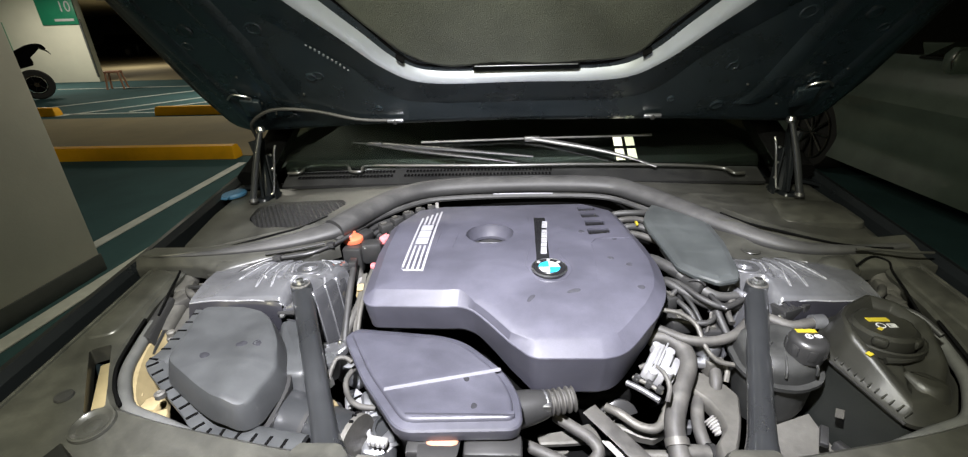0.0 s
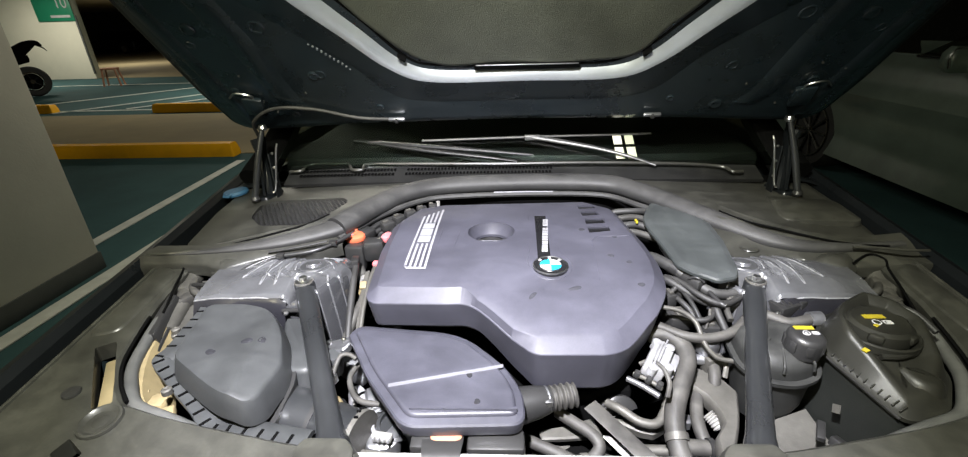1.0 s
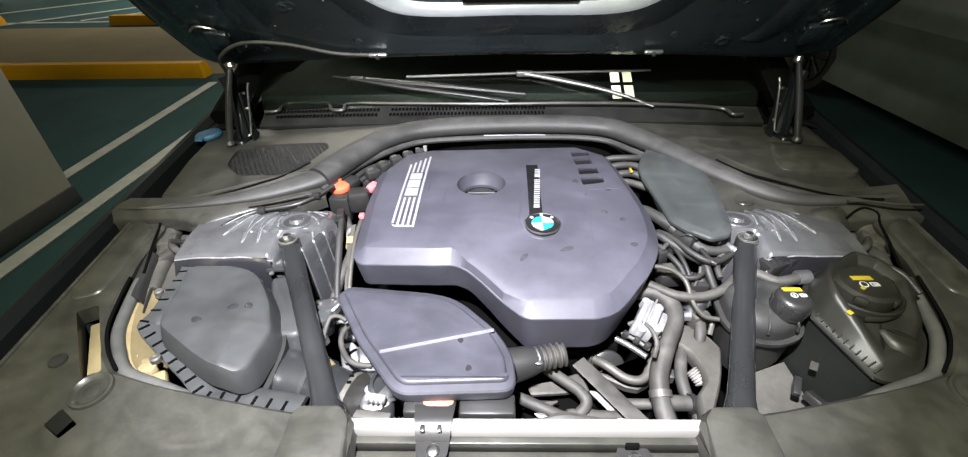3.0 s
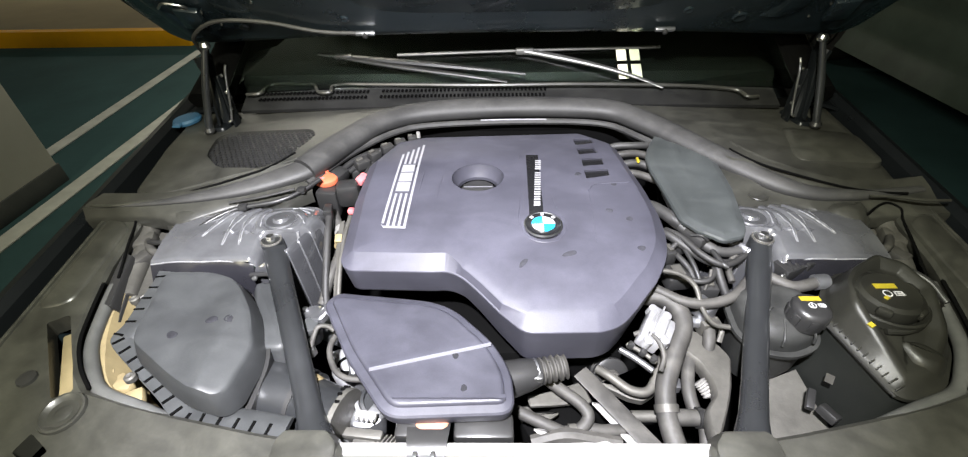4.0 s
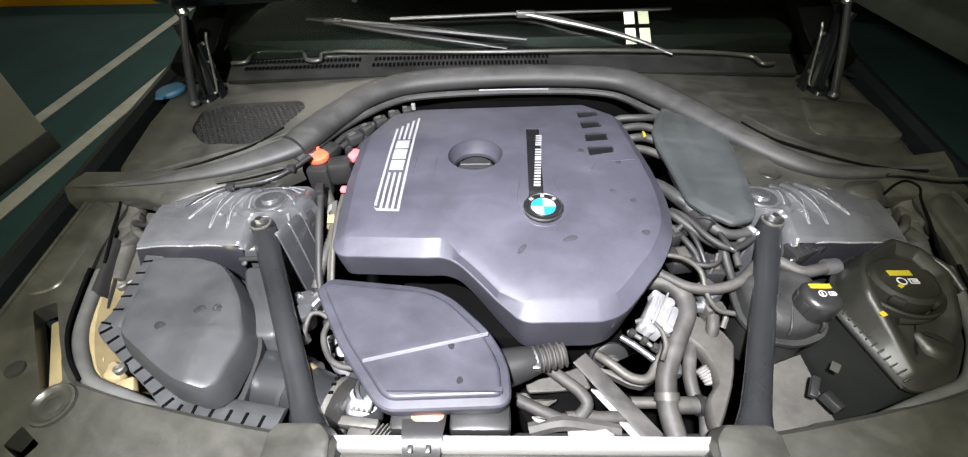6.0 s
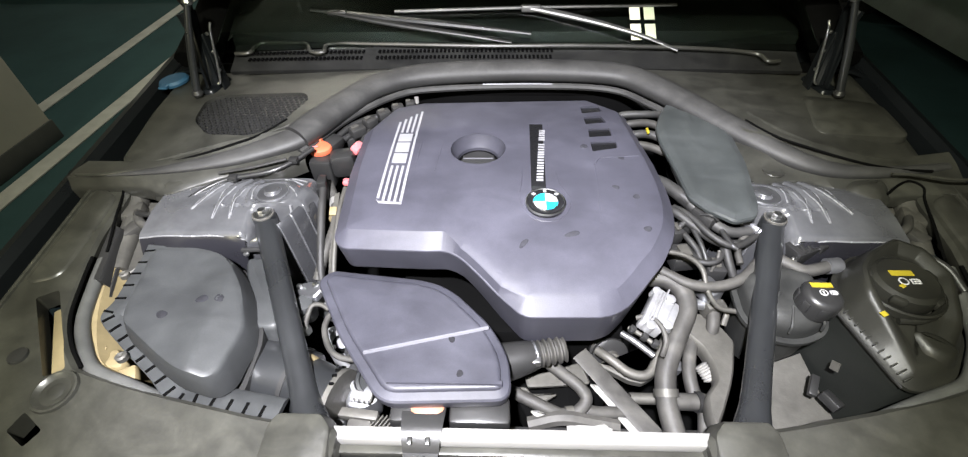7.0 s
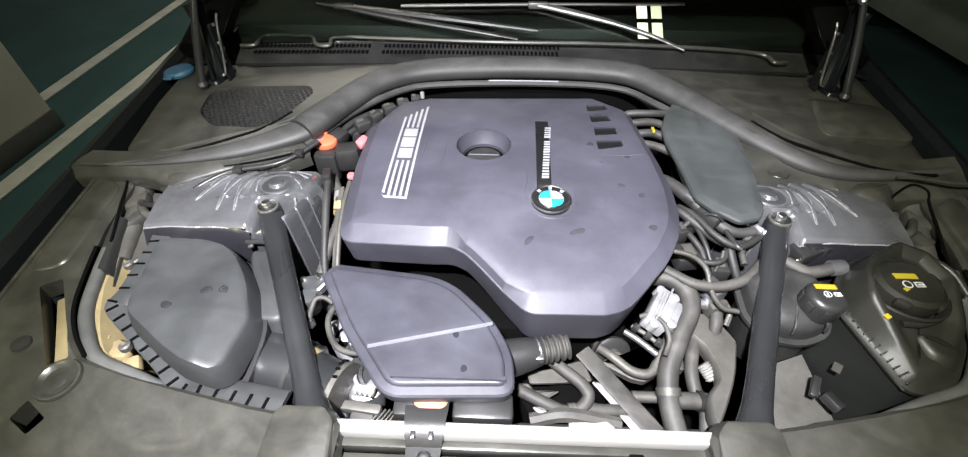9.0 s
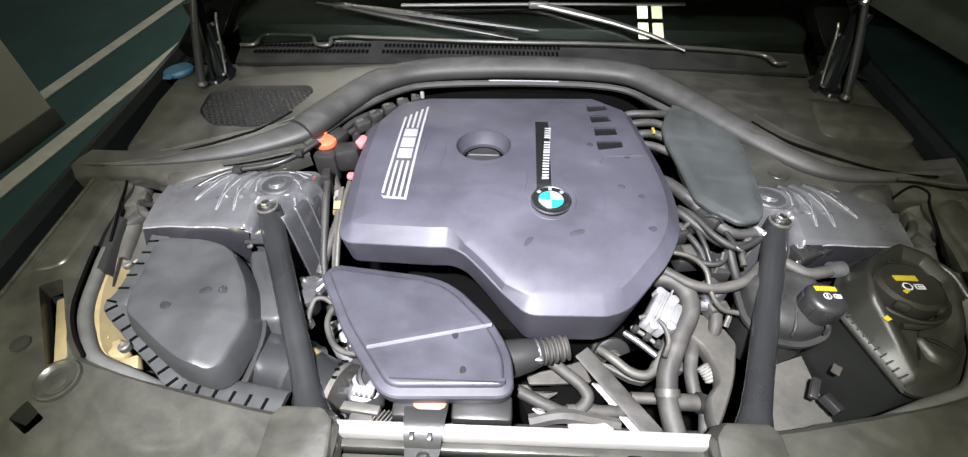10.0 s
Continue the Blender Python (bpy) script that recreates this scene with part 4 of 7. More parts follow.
for sx in (-1, 1):
    part("pad_tab", under(moulded([(sx * 0.290, 0.244), (sx * 0.270, 0.232), (sx * 0.276, 0.222)], [(0, -0.004), (0, 0.010), (-0.002, 0.012)], None, 0.003, ())), DARK, hood)
    rib = [(0.592, 0.035), (0.618, 0.075), (0.628, 0.150), (0.640, 0.280), (0.668, 0.440), (0.690, 0.620), (0.700, 0.80)]
    rows = [[(sx * (x + dx), y, d) for x, y in rib] for dx, d in ((-0.040, -0.001), (-0.020, 0.004), (0.018, 0.0045), (0.036, -0.001))]
    part("frame_rib", under(loft([curve(row, 5) for row in rows], cap0=False, cap1=False, closed=False)), PAINT_IN, hood, "pressed rib of the hood frame")
    rib = [(0.760, -0.020), (0.770, 0.10), (0.785, 0.25), (0.800, 0.45), (0.805, 0.75)]
    rows = [[(sx * (x + dx), y, d) for x, y in rib] for dx, d in ((-0.020, -0.001), (-0.007, 0.004), (0.008, 0.0045), (0.024, -0.001))]
    part("frame_rib", under(loft([curve(row, 5) for row in rows], cap0=False, cap1=False, closed=False)), PAINT_IN, hood)
    for x, y, r in ((0.754, 0.284, 0.011), (0.577, 0.330, 0.017), (0.496, 0.178, 0.013)):
        part("hole_rim", under(lathe([(r * 1.15, -0.001), (r, 0.0012), (r * 0.85, 0.0016), (r * 0.72, 0.0006), (r * 0.70, -0.001)], pose(sx * x, y, 0), 24, cap=False)), PAINT_IN, hood, "pressed rim of a frame hole")
part("pad_clip", under(box(0.01, 0.200, 0.004, 0.25, 0.018, 0.012, 0.003)), DARK, hood, "dark edge clip of the pad")
part("pad_clip_edge", under(box(0.01, 0.209, 0.0105, 0.24, 0.003, 0.003, 0.001)), STEEL, hood, "bright edge of the clip")
# dots in the same painted highlight colour as the ridge
for j in range(3):
    for k in range(11 - 2 * j):
        s = 0.186 + 0.0075 * k + 0.004 * j
        part("perforation", under(lathe([(0.0026, 0), (0.0022, 0.0010), (0.0005, 0.0010)], pose(-0.414 - 0.0072 * k - 0.006 * j + 0.004, s + 0.006 * j + 0.02, 0.010 - 0.0007 * k), 6)), RIDGE_HIGHLIGHT, hood)
for x, s, r in ((-0.509, 0.175, 0.017), (0.523, 0.030, 0.022), (-0.735, 0.122, 0.016), (0.718, 0.122, 0.016), (-0.724, 0.33, 0.020), (0.712, 0.325, 0.020),
                (-0.375, 0.045, 0.013), (0.395, 0.06, 0.013), (-0.62, 0.02, 0.014), (0.62, 0.16, 0.013)):
    part("hood_buffer", under(lathe([(r * 0.8, -0.002), (r * 0.8, 0.002), (r * 0.6, 0.004), (r * 0.45, 0.003), (0.001, 0.003)], pose(x - 0.005, s, 0))), PAINT_IN, hood)
hose = [(-0.760, -0.04, 0.03), (-0.735, 0.03, 0.03), (-0.66, 0.072, 0.02), (-0.56, 0.055, 0.012), (-0.45, 0.010, 0.010), (-0.345, 0.000, 0.010)]
part("washer_hose", under(tube(hose, 0.0045, 8)), HOSE, hood, "pale washer hose")
for x in (-0.345, 0.36):
    part("washer_jet", under(box(x, 0.0, 0.010, 0.048, 0.012, 0.010, 0.004)), ALLOY, hood)
    part("jet_nozzle", under(lathe([(0.006, 0), (0.006, 0.008), (0.003, 0.010), (0.001, 0.010)], pose(x, 0.0, 0.012), 10)), BLACK, hood)
for sx in (-1, 1):
    # spring loops and a bracket round each hinge, small bolts added for glints
    for x, s in ((0.690, 0.075), (0.712, 0.045), (0.672, 0.030), (0.640, 0.100), (0.745, 0.080), (0.655, 0.215), (0.560, 0.110), (0.590, 0.060), (0.700, 0.180), (0.765, 0.160)):
        part("glint_bolt", under(lathe([(0.0030, -0.001), (0.0030, 0.003), (0.002, 0.004), (0.0005, 0.004)], pose(sx * x, s, 0), 8)), STRUT, hood)
    part("spring_loop", under(tube([(sx * 0.715, 0.085, 0.004), (sx * 0.700, 0.115, 0.012), (sx * 0.735, 0.130, 0.014), (sx * 0.765, 0.105, 0.008)], 0.0028, 8)), STEEL, hood, "bent bright spring wire")
    part("hinge_bracket", under(box(sx * 0.715, 0.070, 0.010, 0.050, 0.070, 0.014, 0.004, pose(0, 0, 0, 0, 0, sx * 12))), PAINT_IN, hood)
    h = part("hinge", box(sx * 0.735, 0.945, 0.95, 0.012, 0.034, 0.18, 0.005, pose(0, 0, 0, -14)), PAINT, car, "dark hood hinge")
    part("hinge_base", moulded([(sx * 0.752, 0.880), (sx * 0.712, 0.885), (sx * 0.700, 0.965), (sx * 0.755, 0.975)], [(0.002, 0.862), (0, 0.876), (-0.004, 0.880)], None, 0.012, ()), PAINT, h)
    part("hinge_web", loft([[(sx * x, y, z), (sx * (x + 0.006), y, z)] for x, y, z in ((0.716, 0.885, 0.886), (0.722, 0.905, 0.960), (0.715, 0.930, 1.050), (0.722, 0.965, 1.052), (0.742, 0.975, 0.960), (0.738, 0.965, 0.886))], cap0=False, cap1=False, closed=False), PAINT, h)
    part("hinge_arm", tube([(sx * 0.72, 0.92, 0.87), (sx * 0.735, 0.95, 0.95), (sx * 0.755, 0.96, 1.03)], 0.011, 8), PAINT, h)
    part("hinge_plate", box(sx * 0.700, 0.930, 0.93, 0.005, 0.030, 0.13, 0.002, pose(0, 0, 0, -10, sx * 6)), PAINT, h)
    for z in (0.885, 0.915, 0.955, 0.995):
        part("hinge_bolt", lathe([(0.004, 0), (0.004, 0.004), (0.002, 0.005), (0.0005, 0.005)], pose(sx * 0.697, 0.918 + 0.15 * (z - 0.88), z, 90), 8), STEEL, h)
    g = part("gas_strut", tube([(sx * 0.736, 0.864, 0.886), (sx * 0.716, 0.885, 0.985), (sx * 0.694, 0.908, 1.075)], (0.0085, 0.0085, 0.0060), 14, 5), SATIN, car, "gas strut holding the hood")
    part("strut_ball", lathe([(0.010, -0.006), (0.013, 0.0), (0.010, 0.008), (0.001, 0.010)], pose(sx * 0.736, 0.864, 0.884)), BLACK, g)
    part("strut_ball", lathe([(0.009, -0.006), (0.012, 0.0), (0.009, 0.008), (0.001, 0.010)], pose(sx * 0.694, 0.908, 1.072)), STEEL, g)
    part("strut_rod", tube([(sx * 0.700, 0.898, 0.890), (sx * 0.690, 0.900, 0.906), (sx * 0.668, 0.900, 1.006), (sx * 0.662, 0.905, 1.030)], 0.0028, 8), STEEL, g)

# ---- engine cover ----
def dome(x, y):
    t = min(max((y - 0.317) / 0.25, 0), 1)
    shelf = min(max((-0.03 - x) / 0.08, 0), 1) * min(max((0.52 - y) / 0.08, 0), 1)
    back = max(0, (y - 0.62) / 0.25)
    return 0.039 * t * (2 - t) + 0.0055 * shelf - 0.012 * back ** 2 - 0.10 * x * x


cover = thing("engine_cover", "large dusty black plastic engine cover with silver stripes", "engine cover")
bend = [tuple(q[:2]) for q in curve([(-0.150, 0.4275, 0), (-0.115, 0.4265, 0), (-0.083, 0.414, 0), (-0.055, 0.391, 0), (-0.016, 0.352, 0)], 5)]
flank = [tuple(q[:2]) for q in curve([(0.120, 0.3215, 0), (0.140, 0.329, 0), (0.164, 0.349, 0), (0.193, 0.382, 0), (0.216, 0.409, 0), (0.243, 0.462, 0), (0.252, 0.535, 0), (0.248, 0.628, 0)], 4)]
plan = [(-0.282, 0.436)] + bend + [(0.019, 0.3185)] + flank + [(0.232, 0.818), (0.172, 0.872), (-0.205, 0.857), (-0.262, 0.836), (-0.297, 0.745), (-0.294, 0.60)]
base = fillet(plan, 0.0045, 4)
out_by_one = [(q - Vector(p[:2])) * 1000 for p, q in zip(base, grow(base, 0.001))]


def slope_width(x, y):
    """The sloping band is broad at the front and by the intake box, narrow along the step between them."""
    step = min(max((x + 0.120) / 0.04, 0), 1) * min(max((0.020 - x) / 0.012, 0), 1)
    return 1 - 0.78 * step


rings = []
for k, (off, z) in enumerate([(0.0130, 0.757), (0.0165, 0.763), (0.0262, 0.8185), (0.0254, 0.8203), (0.0240, 0.8211), (0.0022, 0.8374), (-0.0060, 0.8388)]):
    ring = []
    for p, d in zip(base, out_by_one):
        o, h = off, z
        if k > 4:
            w = slope_width(p.x, p.y)
            o = 0.0240 + (off - 0.0240) * w
            h = z if w > 0.9 else z - 0.004 * (1 - w)
        x, y = p.x + d.x * o, p.y + d.y * o
        low = 0.022 * min(max(0, 1 - (y - 0.30) / 0.10), 1) if k < 2 else 0
        ring.append(Vector((x, y, h + dome(x, y) - low)))
    rings.append(ring)
for f in (0.94, 0.86, 0.76, 0.64, 0.5, 0.34, 0.16):
    ring = []
    for p in rings[6]:
        x, y = 0.02 + (p.x - 0.02) * f, 0.60 + (p.y - 0.60) * f
        ring.append(Vector((x, y, 0.8394 + dome(x, y))))
    rings.append(ring)
bm = loft(rings)
bmesh.ops.remove_doubles(bm, verts=bm.verts, dist=0.0002)
shell = part("shell", bm, COVER, cover, sharp=20)
cut(shell, lathe([(0.040, -0.06), (0.0425, -0.018), (0.0535, 0.004), (0.057, 0.03)], pose(-0.071, 0.652, 0.868)))
vents = [[(0.153, 0.834), (0.196, 0.842), (0.200, 0.814), (0.153, 0.800)], [(0.153, 0.783), (0.192, 0.790), (0.200, 0.762), (0.154, 0.750)],
         [(0.156, 0.730), (0.202, 0.738), (0.202, 0.707), (0.154, 0.697)], [(0.153, 0.678), (0.206, 0.686), (0.204, 0.660), (0.153, 0.645)]]
for quad in vents:
    quad = fillet(quad, 0.004, 3)
    cut(shell, loft([[(p.x, p.y, z) for p in quad] for z in (0.846, 0.95)]))
    big = grow(quad, 0.002)
    part("vent_fin", loft([[(p.x, p.y, 0.8394 + dome(p.x, p.y) - h) for p in big] for h in (0.010, 0.0045)]), GLOSS, cover, "gloss black vent blade")
part("cover_crease", tube([(0.150, 0.60, dome(0.15, 0.60) + 0.840), (0.165, 0.622, dome(0.165, 0.622) + 0.840), (0.205, 0.629, dome(0.205, 0.629) + 0.8398), (0.240, 0.635, dome(0.24, 0.635) + 0.8396)], 0.0018, 6, flat=0.5), COVER, cover)


def top(x, y):
    return 0.8394 + dome(x, y)


def flat_on_cover(pts, h):
    """A thin plate that follows the cover's top."""
    return loft([[(x, y, top(x, y) - 0.001) for x, y in pts], [(x, y, top(x, y) + h) for x, y in pts]])


# silver stripes and three plain blocks between them
def across(u, v):
    # u 0..1 over the emblem's width, v 0..1 along it
    return (-0.246 + 0.049 * u - 0.001 * v, 0.492 + 0.322 * v - 0.006 * u * (1 - v))


def stripe(u0, u1, v0, v1, name="stripe"):
    n = 8
    pts = [across(u0, v0 + (v1 - v0) * i / n) for i in range(n + 1)] + [across(u1, v1 - (v1 - v0) * i / n) for i in range(n + 1)]
    return part(name, flat_on_cover(pts, 0.0012), SILVER, cover)


for k in range(5):
    u = 0.02 + 0.215 * k
    stripe(u, u + 0.095, 0.02 + 0.02 * (k == 0), 0.33)
    stripe(u, u + 0.095, 0.70, 0.84 + 0.036 * k)
stripe(0.02, 0.11, 0.33, 0.70)
stripe(0.88, 0.975, 0.33, 0.70)
part("stripe", flat_on_cover([across(0.14, 0.0), across(0.975, 0.0), across(0.975, 0.013), across(0.10, 0.013), across(0.02, 0.026)], 0.0012), SILVER, cover)
for v0, v1 in ((0.36, 0.455), (0.475, 0.575), (0.595, 0.68)):
    stripe(0.22, 0.78, v0, v1, "emblem_block")
# name plate and roundel
plate = part("name_plate", loft([[(0.027 + 0.007 * k, 0.515 + 0.227 * k, top(0.030, 0.515 + 0.227 * k) + h0) if e == 0 else (0.053 + 0.008 * k, 0.515 + 0.227 * k, top(0.055, 0.515 + 0.227 * k) + h0) for e, h0 in ((0, -0.002), (0, 0.0015), (1, 0.0015), (1, -0.002))] for k in span(0, 1, 16)]), GLOSS, cover, "gloss black name strip")
marks = [(0.545 + 0.0088 * k, 0.545 + 0.0088 * k + (0.0056 if k in (0, 4, 9, 15) else 0.0040)) for k in range(20) if k != 14]
for y0, y1 in marks:
    x0 = 0.042 + 0.02 * (y0 - 0.52) / 0.22
    x1 = 0.042 + 0.02 * (y1 - 0.52) / 0.22
    part("print_bar", loft([[(x + dx, y, top(x, y) + h) for x, y, dx in ((x0, y0, -0.0070), (x0, y0, 0.0052), (x1, y1, 0.0052), (x1, y1, -0.0070))] for h in (0.0008, 0.0024)]), SILVER, plate, "silver print")
# shallow raised lines round the emblem, the name strip and the badge
def line_on_cover(pts, r=0.0013):
    return part("raised_line", tube([(x, y, top(x, y) - 0.0004) for x, y in pts], r, 6, 5, 0.6), COVER, cover)


line_on_cover([(-0.178, 0.835), (-0.186, 0.660), (-0.190, 0.520)])
line_on_cover([(0.020, 0.745), (0.012, 0.560), (0.006, 0.505), (0.022, 0.462), (0.050, 0.450), (0.080, 0.462), (0.094, 0.500), (0.076, 0.560), (0.074, 0.745)])
line_on_cover([(0.150, 0.598), (0.148, 0.560), (0.143, 0.500), (0.140, 0.450)])
line_on_cover([(-0.140, 0.720), (-0.145, 0.640), (-0.150, 0.580)], 0.001)
here = pose(0.050, 0.489, top(0.05, 0.489) - 0.001, 2)
badge = part("badge", lathe([(0.0345, 0), (0.0345, 0.004), (0.033, 0.0055), (0.0315, 0.005), (0.022, 0.0052), (0.001, 0.0052)], here, 40), GLOSS, cover, "round black badge with blue and white quarters")
part("badge_ring", lathe([(0.0345, 0.0035), (0.0345, 0.0058), (0.0328, 0.0064), (0.0318, 0.0058)], here, 40, cap=False), STEEL, badge)
part("badge_ring", lathe([(0.0225, 0.005), (0.0222, 0.0062), (0.0208, 0.0062)], here, 40, cap=False), STEEL, badge)
for q in range(4):
    ring = [Vector((0, 0, 0))] + [Vector((0.0208 * math.cos(math.pi / 2 * (q + i / 8)), 0.0208 * math.sin(math.pi / 2 * (q + i / 8)), 0)) for i in range(9)]
    part("quarter", loft([[here @ (p + Vector((0, 0, h))) for p in ring] for h in (0.0048, 0.0062)]), (WHITE, BLUE)[q % 2], badge)
for q in range(3):
    a = math.radians(135 - 45 * q)
    part("badge_mark", box(0, 0, 0, 0.006, 0.006, 0.0012, 0, here @ pose(0.0275 * math.cos(a), 0.0275 * math.sin(a), 0.0056, 0, 0, 45 - 45 * q)), SILVER, badge)

oil = thing("oil_filler_cap", "black ribbed oil filler cap set in the engine cover", "oil cap")
# added black ring that paints the recess's shade round the cap
part("well_shade", lathe([(0.0415, -0.020), (0.0412, -0.004), (0.0365, -0.006), (0.0360, -0.020)], pose(-0.071, 0.652, 0.848), 36, cap=False), DARK, oil, "black ring painted as shade round the cap")
part("cap", lathe([(0.036, -0.03), (0.0362, -0.004), (0.0345, 0.0), (0.028, 0.001), (0.001, 0.002)], pose(-0.071, 0.652, 0.846), 36), BLACK, oil)
part("grip", loft([[(-0.071 + sx * w, 0.652 + dy, 0.846 + dz) for sx, w in ((-1, 0.031), (1, 0.031))] for dy, dz in ((0.014, 0.001), (0.009, 0.0075), (-0.001, 0.0080), (-0.004, 0.0070), (-0.006, 0.001))], cap0=False, cap1=False, closed=False), BLACK, oil, "grip bar")
part("grip_edge", box(-0.071, 0.6500, 0.8540, 0.060, 0.0026, 0.0018, 0.0008), EDGE, oil)
part("grip_edge", box(-0.071, 0.6320, 0.8480, 0.036, 0.0022, 0.0016, 0.0008), EDGE, oil)

# ---- intake box in front of the engine ----
intake = thing("intake_box", "dusty black plastic intake box with a ridge across its lid", "intake box")
plan = [(-0.331, 0.374), (-0.313, 0.398), (-0.159, 0.380), (-0.125, 0.370), (-0.097, 0.352), (-0.044, 0.297), (-0.024, 0.262), (-0.014, 0.234), (-0.011, 0.179), (-0.190, 0.172), (-0.268, 0.270)]


def tip(x, y):
    return 0.045 * (y - 0.26)


part("lid", moulded(plan, [(-0.010, 0.766), (-0.002, 0.772), (0.0010, 0.786), (0.0005, 0.7915), (-0.002, 0.7940), (-0.0125, 0.7960), (-0.0135, 0.7990), (-0.0155, 0.8010), (-0.0175, 0.8018)], tip, 0.024, (0.96, 0.8, 0.6, 0.4, 0.2, 0.06), (-0.14, 0.27)), BOX, intake, sharp=26)
part("ridge", loft([[Vector((-0.224 + 0.180 * k, 0.241 + 0.044 * k, 0.802 + tip(0, 0.241 + 0.044 * k))) + Vector((0.0, dy, dz)) for dy, dz in ((-0.0030, 0), (-0.0012, 0.0035), (0.0012, 0.0035), (0.0028, 0))] for k in span(0, 1, 6)]), EDGE, intake)
part("front_step", loft([[(x, 0.197 + dy, 0.7985 + dz) for dy, dz in ((-0.003, -0.002), (-0.001, 0.003), (0.004, 0.003), (0.006, -0.002))] for x in span(-0.183, -0.024, 4)]), BOX, intake)
part("tray", moulded(plan, [(-0.05, 0.62), (-0.03, 0.66), (-0.016, 0.765), (-0.014, 0.772)], None, 0.03, ()), BLACK, intake)
part("front_duct", box(-0.148, 0.178, 0.748, 0.064, 0.04, 0.036, 0.006), BLACK, intake)
part("front_duct", box(-0.055, 0.178, 0.748, 0.085, 0.04, 0.030, 0.006), BLACK, intake)
part("outlet", tube([(-0.03, 0.264, 0.735), (0.01, 0.274, 0.737), (0.035, 0.281, 0.738)], (0.032, 0.027, 0.021), 18), BLACK, intake)
part("bellows", tube([(0.032, 0.280, 0.738), (0.052, 0.285, 0.738), (0.076, 0.291, 0.738)], 0.0195, 20, 9, rib=0.0024, pitch=2), HOSE, intake, "ribbed rubber bellows")
part("hose_clamp", tube([(0.024, 0.278, 0.738), (0.030, 0.2795, 0.738)], 0.0225, 22, 2), ALLOY, intake)
part("clamp_lug", box(0.030, 0.262, 0.748, 0.014, 0.012, 0.012, 0.002), STEEL, intake)

# bracket over the front bar
bracket = thing("latch_bracket", "dark steel bracket bolted over the front bar", "bracket")
part("strap", loft([[(-0.132 + sx * w, y, z) for sx in (-1, 1)] + [(-0.132 + sx * w, y, z - 0.004) for sx in (1, -1)] for y, z, w in
                    ((0.186, 0.760, 0.030), (0.168, 0.768, 0.030), (0.150, 0.770, 0.028), (0.134, 0.766, 0.026), (0.122, 0.752, 0.024), (0.104, 0.7505, 0.022), (0.094, 0.750, 0.015), (0.090, 0.750, 0.006))]), BLACK, bracket)
part("bolt", lathe([(0.009, 0), (0.009, 0.004), (0.006, 0.006), (0.001, 0.006)], pose(-0.130, 0.108, 0.752)), STEEL, bracket)
part("plug", lathe([(0.024, 0), (0.024, 0.008), (0.021, 0.010), (0.001, 0.010)], pose(-0.128, 0.183, 0.758)), material("faded_orange_plug", (0.42, 0.17, 0.10), 0.5, grain=90), bracket, "faded orange rubber plug")
for x in (-0.146, -0.122):
    part("slot_edge", box(x, 0.131, 0.770, 0.006, 0.010, 0.004, 0.001), STEEL, bracket)

# ---- air filter box ----
air = thing("air_filter_box", "dusty black air filter housing with finned flange", "air filter box")
lid = [(-0.606, 0.408), (-0.594, 0.340), (-0.585, 0.273), (-0.497, 0.216), (-0.460, 0.196), (-0.426, 0.190), (-0.416, 0.204), (-0.414, 0.234), (-0.409, 0.272), (-0.434, 0.335), (-0.460, 0.370), (-0.486, 0.395), (-0.529, 0.408)]


def rise(x, y):
    # a flat top that breaks down towards the outlet, with a shallow dish near its middle
    dish = 0.0035 * math.exp(-((x + 0.50) ** 2 + (y - 0.335) ** 2) / 0.0022)
    return 0.06 * (y - 0.31) - 0.42 * max(0, x + 0.456 - 0.04 * (0.343 - y)) - dish


def flange_z(x, y):
    return (0.05 if y > 0.29 else 0.26) * (y - 0.29)


part("lid", moulded(lid, [(0.012, 0.796), (0.0105, 0.806), (0.0060, 0.822), (0.0030, 0.831), (0.001, 0.8345), (-0.003, 0.8358), (-0.008, 0.8360)], rise, 0.020, (0.94, 0.87, 0.79, 0.7, 0.6, 0.5, 0.4, 0.3, 0.15), (-0.49, 0.30)), BOX_GREY, air, sharp=30)
part("shoulder", moulded([(-0.478, 0.430), (-0.428, 0.430), (-0.385, 0.345), (-0.372, 0.290), (-0.420, 0.290)], [(0.004, 0.70), (0, 0.782), (-0.004, 0.788), (-0.008, 0.790)], lambda x, y: 0.10 * (y - 0.35), 0.02, ()), BOX_GREY, air)
part("shoulder_lip", tube([(-0.482, 0.436, 0.806), (-0.450, 0.437, 0.807), (-0.420, 0.430, 0.805)], 0.0045, 8, 5), BLACK, air)
outer = [(-0.658, 0.462), (-0.650, 0.421), (-0.648, 0.373), (-0.645, 0.326), (-0.647, 0.292), (-0.596, 0.251), (-0.535, 0.208), (-0.488, 0.173), (-0.444, 0.169), (-0.380, 0.160), (-0.335, 0.153)]
run = curve([(x, y, 0) for x, y in outer], 24)
rings = []
for k, q in enumerate(run):
    way = (run[min(k + 1, len(run) - 1)] - run[max(k - 1, 0)]).normalized()
    n = Vector((-way.y, way.x, 0))
    rings.append([q + n * d + Vector((0, 0, h + flange_z(q.x, q.y))) for d, h in ((0.0, 0.794), (0.0, 0.8015), (0.001, 0.8025), (0.015, 0.8025), (0.030, 0.8025), (0.036, 0.798), (0.036, 0.794))])
part("flange", loft(rings), BOX_GREY, air)
